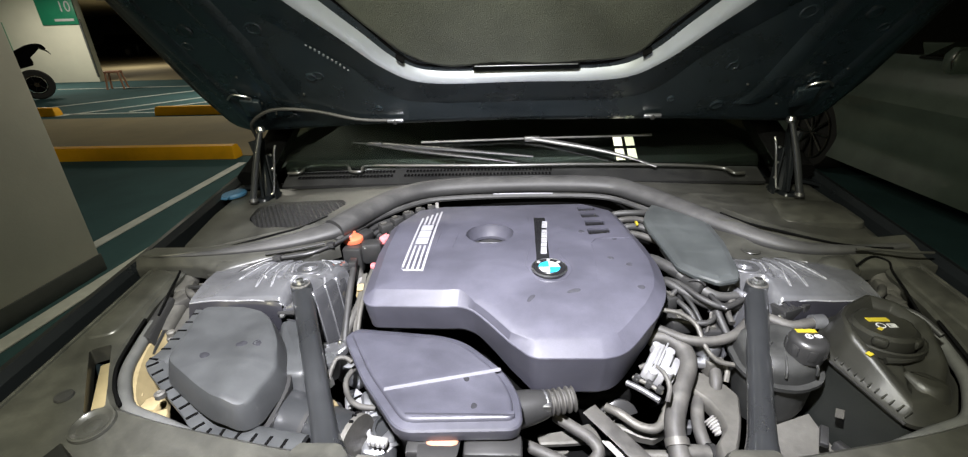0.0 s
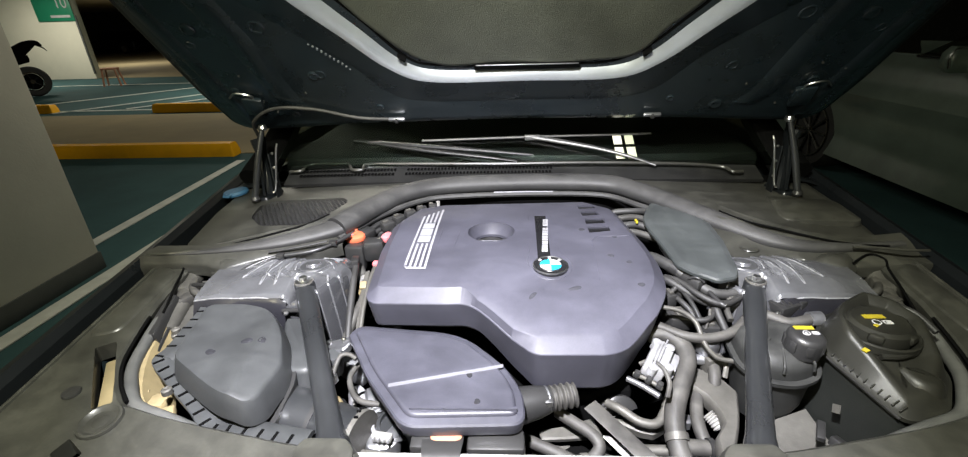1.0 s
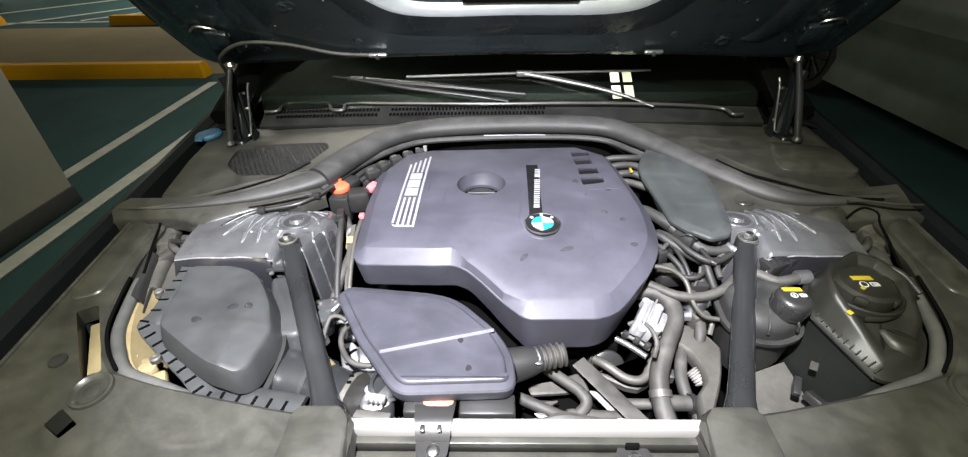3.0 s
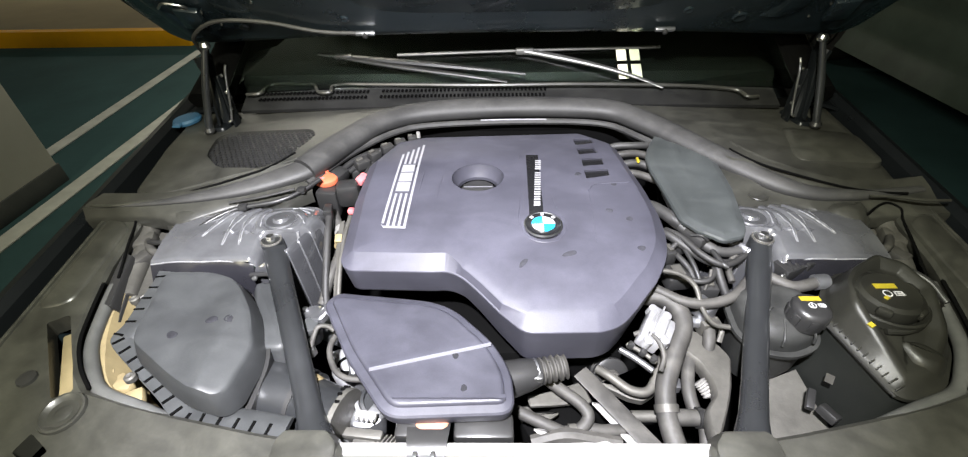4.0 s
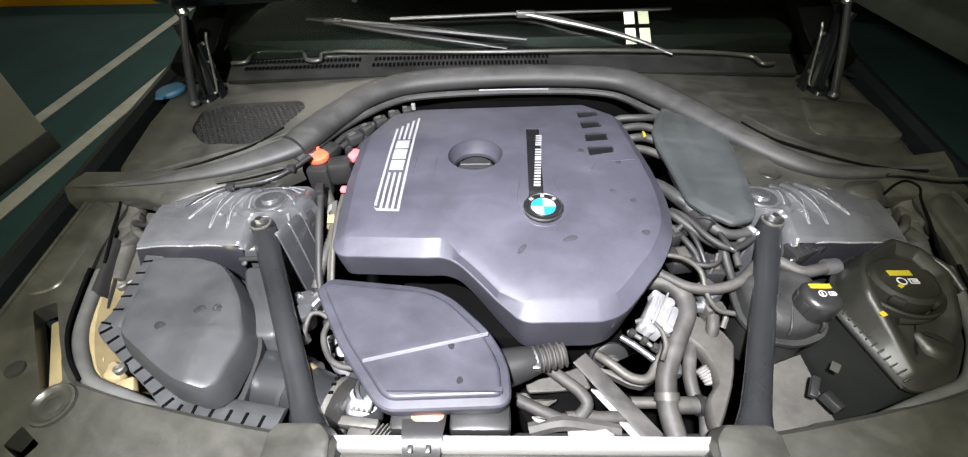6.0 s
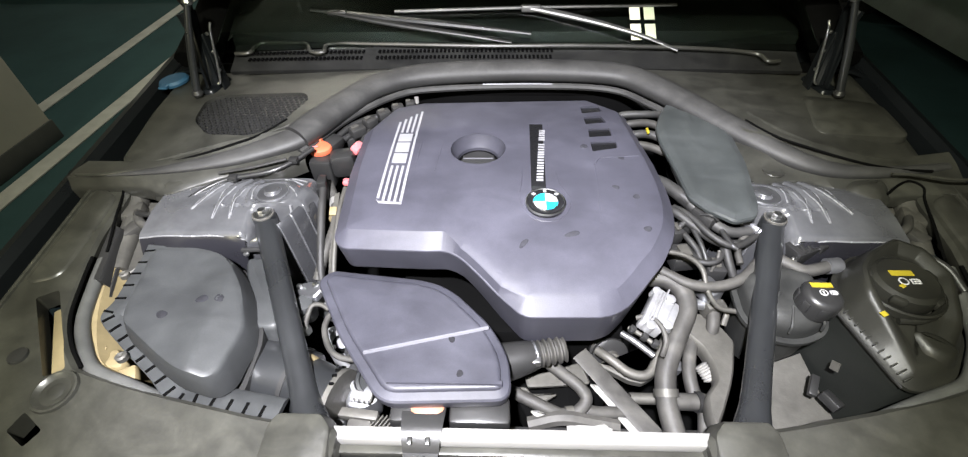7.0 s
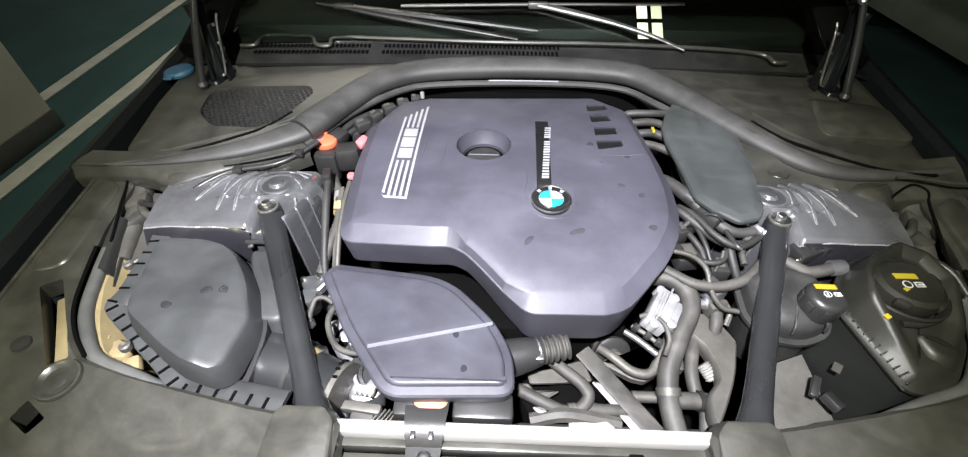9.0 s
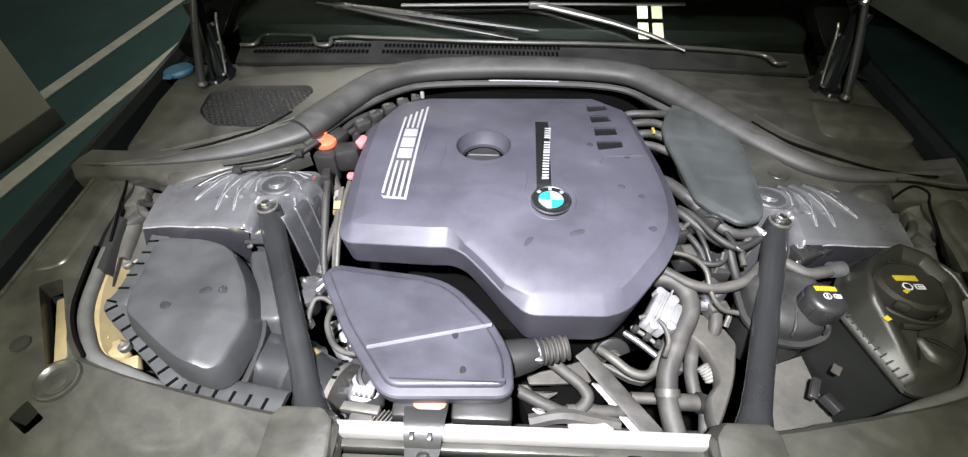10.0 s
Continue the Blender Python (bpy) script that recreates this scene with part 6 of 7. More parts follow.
pulley = part("pulley", lathe([(0.030, -0.016), (0.033, -0.012), (0.033, -0.004), (0.029, -0.001), (0.029, 0.003), (0.033, 0.006), (0.033, 0.012), (0.026, 0.016), (0.010, 0.017), (0.001, 0.017)], turn, 32), BLACK, block, "dark belt pulley")
part("hub", lathe([(0.014, 0.016), (0.013, 0.026), (0.008, 0.028), (0.001, 0.028)], turn, 16), GREASE, pulley)
shroud = thing("fan_shroud", "dusty black radiator fan shroud behind the front bar", "fan shroud")
part("shroud", box(0.03, 0.180, 0.56, 0.66, 0.045, 0.20, 0.012), BLACK, shroud)
part("shroud_rim", tube([(0.02, 0.200, 0.665), (0.07, 0.205, 0.678), (0.12, 0.203, 0.668), (0.16, 0.200, 0.660)], 0.012, 8), HOSE, shroud)


def hose_thing(name, label, mat, pts, r, **more):
    ob = thing(name, label, name.replace("_", " "), group="engine hoses and cables")
    part("line", tube(pts, r, **more), mat, ob)
    return ob


def clamp(ob, p, d, r, mat=None, w=0.012):
    p, d = Vector(p), Vector(d).normalized()
    part("clamp", tube([p - d * w / 2, p + d * w / 2], r, 18, 2), mat or GREASE, ob)


h = hose_thing("radiator_hose", "thick dusty grey rubber radiator hose with a clamp", HOSE,
               [(0.235, 0.420, 0.765), (0.262, 0.408, 0.772), (0.284, 0.388, 0.766), (0.286, 0.358, 0.755), (0.262, 0.315, 0.735), (0.242, 0.276, 0.715), (0.236, 0.247, 0.700), (0.237, 0.219, 0.685), (0.244, 0.180, 0.668)], 0.0165, n=16)
clamp(h, (0.236, 0.240, 0.697), (0, 1, 0.5), 0.0190)
part("tee", tube([(0.240, 0.230, 0.688), (0.300, 0.234, 0.680)], 0.0135, 14), HOSE, h)
part("tee_collar", tube([(0.284, 0.233, 0.682), (0.293, 0.2335, 0.681)], 0.0165, 14, 2), BLACK, h)
h = hose_thing("coolant_hose", "dusty grey rubber coolant hose", HOSE,
               [(0.345, 0.350, 0.680), (0.322, 0.344, 0.700), (0.300, 0.324, 0.702), (0.287, 0.285, 0.690), (0.288, 0.250, 0.678), (0.300, 0.230, 0.670), (0.294, 0.188, 0.655)], 0.0110, n=14)
part("ribbed_sleeve", tube([(0.303, 0.288, 0.700), (0.310, 0.279, 0.695), (0.318, 0.268, 0.688)], 0.010, 12, 6, rib=0.0015, pitch=1), WHITE_BAR, h, "pale ribbed sleeve")
hose_thing("flat_strap", "flat dusty grey strap running down to the front", HOSE, [(0.108, 0.306, 0.700), (0.161, 0.239, 0.690), (0.210, 0.180, 0.678)], 0.0150, n=12, flat=0.12)
h = hose_thing("coolant_hose", "bent dusty grey coolant hose near the front bar", HOSE,
               [(0.050, 0.298, 0.690), (0.075, 0.274, 0.692), (0.103, 0.250, 0.690), (0.112, 0.232, 0.682), (0.094, 0.216, 0.672), (0.070, 0.213, 0.672)], 0.0102, n=14)
clamp(h, (0.085, 0.2145, 0.672), (1, 0.1, 0), 0.0122)
hose_thing("coolant_hose", "dusty grey coolant hose beside the intake box", HOSE, [(0.070, 0.213, 0.672), (0.042, 0.222, 0.680), (0.004, 0.240, 0.682), (-0.03, 0.262, 0.675)], 0.0100, n=14)
h = hose_thing("coolant_hose", "short dusty grey hose near the front bar", HOSE, [(0.102, 0.229, 0.668), (0.129, 0.222, 0.662), (0.172, 0.226, 0.655)], 0.0100, n=14)
clamp(h, (0.112, 0.225, 0.666), (1, -0.2, 0), 0.0120, STEEL, 0.006)
hose_thing("metal_pipe", "curved dusty metal pipe below the engine cover", GREASE, [(0.140, 0.315, 0.695), (0.158, 0.296, 0.700), (0.188, 0.274, 0.694), (0.218, 0.274, 0.694), (0.243, 0.310, 0.702), (0.268, 0.352, 0.705)], 0.0080, n=12)
hose_thing("metal_pipe", "straight dusty cross pipe", GREASE, [(0.190, 0.250, 0.655), (0.225, 0.250, 0.655), (0.262, 0.250, 0.655)], 0.0095, n=12)
hose_thing("metal_pipe", "thin grey metal pipe bent beside the engine", GREASE,
           [(0.250, 0.432, 0.820), (0.287, 0.424, 0.816), (0.312, 0.408, 0.802), (0.319, 0.378, 0.780), (0.336, 0.360, 0.762), (0.362, 0.356, 0.756), (0.390, 0.355, 0.755)], 0.0045, n=10)
hose_thing("coolant_hose", "dusty grey hose running under the brace bar", HOSE, [(0.250, 0.418, 0.785), (0.292, 0.390, 0.783), (0.337, 0.386, 0.783), (0.379, 0.398, 0.788), (0.418, 0.432, 0.793)], 0.0092, n=14)
h = hose_thing("coolant_hose", "smooth grey hose with a brass coupling above the tank", HOSE, [(0.440, 0.445, 0.800), (0.456, 0.424, 0.802), (0.480, 0.408, 0.800), (0.507, 0.411, 0.802), (0.528, 0.416, 0.804)], 0.0105, n=14)
clamp(h, (0.530, 0.416, 0.804), (1, 0.1, 0), 0.0135, ALLOY, 0.022)
h = hose_thing("wiring_loom", "thick dusty taped wiring loom with a collar", RUBBER, [(0.262, 0.628, 0.818), (0.284, 0.602, 0.834), (0.312, 0.556, 0.836), (0.336, 0.526, 0.827), (0.366, 0.492, 0.817), (0.392, 0.485, 0.813), (0.430, 0.492, 0.812)], (0.0120, 0.0120, 0.0125, 0.0120, 0.0105, 0.0095, 0.0090), n=16, steps=8)
clamp(h, (0.318, 0.549, 0.8355), (0.62, -0.76, -0.15), 0.0140, BLACK, 0.020)
clamp(h, (0.342, 0.518, 0.8250), (0.70, -0.70, -0.20), 0.0150, CABLE, 0.024)
part("collar_lug", box(0.356, 0.531, 0.836, 0.020, 0.014, 0.014, 0.003, pose(0, 0, 0, 0, 10, 40)), CABLE, h)
part("tape_end", box(0.334, 0.540, 0.843, 0.006, 0.016, 0.004, 0.001, pose(0, 0, 0, 20, 0, -30)), BLACK, h)
hose_thing("wiring_loom", "black taped wiring loom", CABLE, [(0.285, 0.556, 0.810), (0.300, 0.530, 0.818), (0.328, 0.500, 0.810), (0.360, 0.474, 0.802), (0.401, 0.468, 0.802), (0.452, 0.504, 0.805)], 0.0086)
hose_thing("wiring_loom", "thin black cable beside the engine", CABLE, [(0.280, 0.490, 0.785), (0.300, 0.505, 0.806), (0.324, 0.513, 0.818), (0.342, 0.480, 0.812), (0.392, 0.456, 0.800)], 0.0052)
hose_thing("wiring_loom", "thin grey cable beside the engine", CABLE, [(0.285, 0.470, 0.775), (0.305, 0.447, 0.782), (0.348, 0.436, 0.788), (0.372, 0.470, 0.795), (0.378, 0.52, 0.80)], 0.0055)
hose_thing("wiring_loom", "thin black cable among the hoses", CABLE, [(0.292, 0.54, 0.795), (0.315, 0.482, 0.796), (0.330, 0.455, 0.78), (0.335, 0.41, 0.745)], 0.0055)
hose_thing("wiring_loom", "dusty grey cable among the hoses", CABLE, [(0.385, 0.505, 0.81), (0.372, 0.465, 0.80), (0.378, 0.430, 0.775), (0.395, 0.40, 0.74)], 0.0075)
for k, (pts, r) in enumerate((([(0.235, 0.836, 0.835), (0.256, 0.832, 0.848), (0.302, 0.826, 0.853), (0.352, 0.834, 0.848)], 0.008), ([(0.235, 0.800, 0.835), (0.266, 0.798, 0.845), (0.306, 0.800, 0.845), (0.345, 0.79, 0.835)], 0.0085),
                              ([(0.240, 0.762, 0.83), (0.266, 0.757, 0.843), (0.300, 0.757, 0.843), (0.335, 0.74, 0.835)], 0.009), ([(0.240, 0.722, 0.83), (0.262, 0.716, 0.843), (0.292, 0.712, 0.84), (0.330, 0.700, 0.83)], 0.0085))):
    h = hose_thing("fuel_pipe", "dusty grey pipe behind the engine", HOSE if k % 2 else RUBBER, pts, r, n=12)
    if k == 2:
        part("yellow_tag", box(0.288, 0.750, 0.857, 0.005, 0.017, 0.006, 0.001), YELLOW, h)

# pale sensor beside the engine
sensor = thing("throttle_actuator", "bright alloy actuator with clips below the engine cover", "actuator")
turn = pose(0, 0, 0, 0, 14, -31)
part("body", box(0.228, 0.343, 0.768, 0.036, 0.076, 0.030, 0.004, turn), BRIGHT, sensor, "bright alloy body")
part("flange", box(0.240, 0.348, 0.762, 0.048, 0.060, 0.010, 0.003, turn), BRIGHT, sensor)
for dx, dy in ((0.232, 0.378), (0.250, 0.362), (0.206, 0.312), (0.232, 0.312)):
    part("lug", lathe([(0.008, 0), (0.008, 0.018), (0.005, 0.020), (0.001, 0.020)], pose(dx, dy, 0.766, 10, 10), 12), BRIGHT, sensor)
for dx in (-0.010, 0.0, 0.010):
    part("rib", box(0.228 + dx * 0.86, 0.343 + dx * 0.5, 0.785, 0.003, 0.064, 0.006, 0.001, turn), BRIGHT, sensor)
part("clip_bar", tube([(0.168, 0.310, 0.756), (0.188, 0.292, 0.757), (0.210, 0.270, 0.756)], 0.0052, 10), ALLOY, sensor)
part("clip_bar", tube([(0.180, 0.318, 0.760), (0.200, 0.300, 0.762), (0.218, 0.282, 0.760)], 0.0038, 10), GREASE, sensor)
for dx, dy in ((0.184, 0.312), (0.200, 0.298), (0.214, 0.286)):
    part("clip", box(dx, dy, 0.764, 0.010, 0.010, 0.013, 0.002, turn), BLACK, sensor)
part("wire_loop", tube([(0.192, 0.328, 0.772), (0.208, 0.326, 0.780), (0.224, 0.308, 0.780), (0.230, 0.288, 0.768), (0.224, 0.272, 0.752)], 0.0042, 8), HOSE, sensor)
part("stem", box(0.335, 0.400, 0.755, 0.034, 0.040, 0.030, 0.006, pose(0, 0, 0, 0, 0, 30)), ALLOY, sensor)

def plate_thing(name, label, mat, outline, z, h=0.010, tilt=None):
    ob = thing(name, label, name.replace("_", " "), group="engine brackets")
    part("plate", moulded(outline, [(0, z - h), (0.001, z - 0.003), (-0.002, z)], tilt, 0.004, ()), mat, ob)
    return ob


plate_thing("bracket", "dusty pale metal plate low beside the intake box", GREASE, [(0.018, 0.284), (0.058, 0.292), (0.116, 0.312), (0.127, 0.274), (0.061, 0.268), (0.022, 0.266)], 0.662)
plate_thing("bracket", "angular dusty metal bracket low in the bay", GREASE, [(0.000, 0.262), (0.018, 0.263), (0.027, 0.251), (0.069, 0.252), (0.040, 0.234), (0.004, 0.240)], 0.664)
plate_thing("bracket", "curved dusty metal bracket under the actuator", GREASE, [(0.144, 0.303), (0.170, 0.318), (0.200, 0.291), (0.220, 0.292), (0.250, 0.337), (0.266, 0.357), (0.262, 0.326), (0.236, 0.284), (0.212, 0.270), (0.190, 0.275)], 0.672, 0.016)
plate_thing("bracket", "small pale block beside the radiator hose", ALLOY, [(0.265, 0.310), (0.286, 0.310), (0.284, 0.293), (0.263, 0.292)], 0.676, 0.02)
plate_thing("bracket", "pale torn foil strip under the flat strap", WHITE_BAR, [(0.124, 0.266), (0.138, 0.264), (0.168, 0.236), (0.160, 0.226)], 0.668, 0.004, lambda x, y: 0.3 * (y - 0.25))
plate_thing("bracket", "pale foil strip near the front bar", WHITE_BAR, [(0.158, 0.208), (0.172, 0.208), (0.190, 0.182), (0.176, 0.182)], 0.680, 0.004)
plate_thing("bracket", "torn pale foil edge on the fan shroud", WHITE_BAR, [(0.079, 0.199), (0.118, 0.195), (0.136, 0.199), (0.149, 0.189), (0.112, 0.183), (0.078, 0.187)], 0.678, 0.004)
plate_thing("bracket", "pale foil tab on the fan shroud", WHITE_BAR, [(0.022, 0.214), (0.036, 0.214), (0.052, 0.206), (0.030, 0.206)], 0.684, 0.004)
valve = thing("coolant_valve", "pale plastic coolant valve with two stubs", "valve")
part("body", box(0.342, 0.384, 0.730, 0.034, 0.032, 0.034, 0.006, pose(0, 0, 0, 0, 0, 12)), GREASE, valve)
part("stub", tube([(0.342, 0.37, 0.73), (0.338, 0.352, 0.722), (0.334, 0.338, 0.705)], 0.011, 12), HOSE, valve)
part("stub", tube([(0.328, 0.384, 0.735), (0.310, 0.386, 0.735)], 0.010, 12), ALLOY, valve)
part("band", tube([(0.356, 0.388, 0.742), (0.362, 0.368, 0.735), (0.356, 0.352, 0.720)], 0.005, 8), GREASE, valve)
for cx, cy, cz, sx, sy, turn in ((0.305, 0.466, 0.768, 0.048, 0.044, 8), (0.358, 0.446, 0.758, 0.034, 0.036, -6), (0.325, 0.525, 0.800, 0.030, 0.030, 30), (0.296, 0.505, 0.790, 0.022, 0.030, 15)):
    plug = thing("wire_connector", "dark plug among the cables beside the engine", "connector", group="small plugs")
    part("housing", box(cx, cy, cz, sx, sy, 0.030, 0.004, pose(0, 0, 0, 0, 0, turn)), BLACK, plug)
    part("latch", box(cx, cy, cz + 0.017, sx * 0.4, sy * 0.6, 0.006, 0.001, pose(0, 0, 0, 0, 0, turn)), GREASE, plug)
joint = thing("loom_joint", "taped cable joint with clips beside the engine", "connector")
part("sleeve", box(0.343, 0.512, 0.828, 0.032, 0.044, 0.024, 0.006, pose(0, 0, 0, 0, 0, 35)), CABLE, joint)
part("clip", box(0.360, 0.520, 0.830, 0.022, 0.022, 0.020, 0.003, pose(0, 0, 0, 0, 15, 20)), BLACK, joint)
part("tie", tube([(0.328, 0.505, 0.838), (0.342, 0.494, 0.846), (0.354, 0.489, 0.838)], 0.003, 6), BLACK, joint)
for pts, r, m in (([(0.30, 0.55, 0.815), (0.318, 0.52, 0.822), (0.345, 0.470, 0.818), (0.38, 0.452, 0.812), (0.430, 0.480, 0.812)], 0.006, CABLE), ([(0.32, 0.51, 0.81), (0.33, 0.47, 0.80), (0.336, 0.44, 0.785)], 0.0045, BLACK),
                  ([(0.362, 0.50, 0.82), (0.372, 0.455, 0.815), (0.381, 0.445, 0.812)], 0.005, BLACK), ([(0.345, 0.43, 0.77), (0.352, 0.44, 0.79), (0.357, 0.452, 0.80)], 0.003, HOSE),
                  ([(0.385, 0.40, 0.765), (0.378, 0.375, 0.75), (0.388, 0.35, 0.73)], 0.007, HOSE), ([(0.388, 0.43, 0.79), (0.392, 0.46, 0.80), (0.425, 0.50, 0.815)], 0.006, HOSE)):
    hose_thing("wiring_loom", "thin dusty cable among the hoses", m, pts, r, n=10)

# plugs beside the cover
plugs = thing("plug_cluster", "black plug boxes with an orange clip beside the engine cover", "connector")
part("orange_clip", lathe([(0.021, -0.006), (0.023, 0.0), (0.022, 0.006), (0.017, 0.009), (0.001, 0.009)], pose(-0.411, 0.700, 0.842, 8) @ Matrix.Diagonal((1.2, 0.9, 1, 1)), 20), ORANGE, plugs, "orange plastic clip")
part("orange_slot", box(-0.418, 0.692, 0.8525, 0.018, 0.003, 0.002, 0.0005, pose(0, 0, 0, 8)), RED, plugs)
part("orange_clip", box(-0.418, 0.716, 0.853, 0.022, 0.010, 0.008, 0.002), ORANGE, plugs)
part("plug_box", box(-0.405, 0.678, 0.800, 0.046, 0.034, 0.066, 0.006), BLACK, plugs)
part("plug_box", box(-0.362, 0.688, 0.815, 0.052, 0.042, 0.056, 0.012, pose(0, 0, 0, 0, 0, 12)), BLACK, plugs)
part("plug_box", box(-0.388, 0.724, 0.838, 0.030, 0.040, 0.028, 0.006, pose(0, 0, 0, 0, 10, -25)), BLACK, plugs)
for x, y, z, sx, sy, turn in ((-0.345, 0.770, 0.842, 0.034, 0.026, 40), (-0.322, 0.800, 0.846, 0.030, 0.024, 50), (-0.296, 0.830, 0.848, 0.030, 0.022, 35), (-0.268, 0.856, 0.848, 0.028, 0.020, 25), (-0.240, 0.872, 0.850, 0.022, 0.018, 10)):
    part("plug_box", box(x, y, z, sx, sy, 0.022, 0.004, pose(0, 0, 0, 6, 0, turn)), CABLE, plugs)
    part("plug_latch", box(x - 0.004, y - 0.003, z + 0.013, sx * 0.5, sy * 0.4, 0.005, 0.001, pose(0, 0, 0, 6, 0, turn)), GREASE, plugs)
part("pale_tip", lathe([(0.005, 0), (0.005, 0.014), (0.001, 0.015)], pose(-0.226, 0.884, 0.850), 10), WHITE_BAR, plugs)
part("stay", box(-0.392, 0.612, 0.765, 0.018, 0.030, 0.130, 0.004, pose(0, 0, 0, 0, 6, 10)), BLACK, plugs, "dark metal stay")
part("plug_box", box(-0.330, 0.745, 0.810, 0.030, 0.030, 0.035, 0.004), BLACK, plugs)
part("plug_box", box(-0.362, 0.775, 0.812, 0.030, 0.026, 0.030, 0.004, pose(0, 0, 0, 0, 0, 25)), BLACK, plugs)
part("red_cap", box(-0.334, 0.712, 0.836, 0.020, 0.032, 0.018, 0.006, pose(0, 0, 0, 0, 20, -20)), RED, plugs, "faded red cap")
part("red_cap", box(-0.348, 0.640, 0.800, 0.014, 0.016, 0.012, 0.004), RED, plugs)
loom = hose_thing("wiring_loom", "dusty corrugated loom with pale tape beside the engine", HOSE, [(-0.395, 0.660, 0.780), (-0.378, 0.625, 0.778), (-0.362, 0.588, 0.776), (-0.354, 0.545, 0.768), (-0.362, 0.490, 0.750), (-0.372, 0.44, 0.72)], 0.0095, steps=14, rib=0.0006, pitch=1)
clamp(loom, (-0.366, 0.600, 0.777), (0.2, -1, 0), 0.0115, WHITE_BAR, 0.016)
clamp(loom, (-0.358, 0.560, 0.772), (0.2, -1, 0), 0.0110, CREAM, 0.010)
hose_thing("metal_pipe", "dark pipe running down beside the strut tower", CABLE, [(-0.384, 0.610, 0.815), (-0.377, 0.560, 0.800), (-0.371, 0.505, 0.770), (-0.366, 0.455, 0.735), (-0.360, 0.420, 0.700)], 0.0075, n=12)
hose_thing("metal_pipe", "thin grey pipe behind the engine cover edge", GREASE, [(-0.345, 0.620, 0.800), (-0.345, 0.560, 0.790), (-0.342, 0.500, 0.770), (-0.338, 0.440, 0.735)], 0.0050, n=10)
flap = thing("heat_shield", "dusty thin metal shield beside the engine cover", "shield")
part("sheet", loft([[(x, y, z) for x, y, z in row] for row in (((-0.362, 0.600, 0.800), (-0.358, 0.520, 0.770), (-0.350, 0.440, 0.725)), ((-0.352, 0.602, 0.803), (-0.347, 0.520, 0.774), (-0.340, 0.440, 0.728)), ((-0.348, 0.602, 0.780), (-0.343, 0.520, 0.752), (-0.336, 0.440, 0.705)))], cap0=False, cap1=False, closed=False), GREASE, flap)
part("tape", box(-0.357, 0.560, 0.789, 0.014, 0.018, 0.006, 0.001, pose(0, 0, 0, 22, 0, 5)), CREAM, flap, "torn yellowed tape")
for pts in ([(-0.400, 0.72, 0.83), (-0.375, 0.775, 0.84), (-0.335, 0.82, 0.842), (-0.28, 0.845, 0.84)], [(-0.39, 0.735, 0.825), (-0.352, 0.79, 0.832), (-0.315, 0.83, 0.835), (-0.27, 0.85, 0.835)],
            [(-0.34, 0.73, 0.82), (-0.325, 0.78, 0.832), (-0.318, 0.81, 0.835)]):
    hose_thing("wiring_loom", "black cable behind the plugs", BLACK, pts, 0.007)
bonnet_cable = hose_thing("release_cable", "black release cable clipped along the scuttle", BLACK,
                          [(-0.410, 0.672, 0.862), (-0.440, 0.636, 0.856), (-0.480, 0.605, 0.852), (-0.555, 0.585, 0.848), (-0.594, 0.560, 0.842), (-0.622, 0.535, 0.834), (-0.673, 0.510, 0.824), (-0.715, 0.52, 0.815)], 0.0048)
for p in ((-0.440, 0.636, 0.858), (-0.545, 0.587, 0.850)):
    part("cable_clip", box(*p, 0.018, 0.016, 0.012, 0.003), BLACK, bonnet_cable)
part("edge_wire", tube([(-0.45, 0.628, 0.866), (-0.51, 0.606, 0.862), (-0.575, 0.594, 0.856)], 0.003, 8), CABLE, bonnet_cable)

# wing braces and pipes left and right
for sx in (-1, 1):
    h = hose_thing("wing_brace", "dusty grey tube bracket beside the strut tower", GREASE, [(sx * x, y, z) for x, y, z in ((0.772, 0.618, 0.802), (0.758, 0.575, 0.794), (0.742, 0.525, 0.786), (0.728, 0.475, 0.780), (0.712, 0.415, 0.770))], (0.024, 0.018, 0.018, 0.014), n=12)
    part("knuckle", box(sx * 0.748, 0.545, 0.792, 0.040, 0.045, 0.030, 0.008, pose(0, 0, 0, 0, 0, -sx * 20)), GREASE, h)
    part("knuckle", box(sx * 0.728, 0.500, 0.788, 0.030, 0.040, 0.026, 0.007, pose(0, 0, 0, 0, 0, sx * 25)), HOSE, h)
    part("stay", tube([(sx * 0.735, 0.54, 0.80), (sx * 0.705, 0.505, 0.808), (sx * 0.672, 0.485, 0.806)], 0.008, 10), HOSE, h)
    part("cable_run", tube([(sx * 0.735, 0.47, 0.785), (sx * 0.715, 0.42, 0.778), (sx * 0.700, 0.36, 0.765), (sx * 0.685, 0.31, 0.75)], 0.006, 8), BLACK, h)
guard = thing("gutter_guard", "black plastic gutter guard along the wing", "guard")
part("channel", loft([[(x - 0.012, y, z), (x - 0.008, y + 0.001, z + 0.004), (x + 0.010, y - 0.005, z + 0.004), (x + 0.013, y - 0.005, z), (x + 0.013, y, z - 0.024), (x - 0.012, y, z - 0.024)] for x, y, z in ((-0.742, 0.492, 0.806), (-0.733, 0.448, 0.801), (-0.714, 0.376, 0.793))]), BLACK, guard)
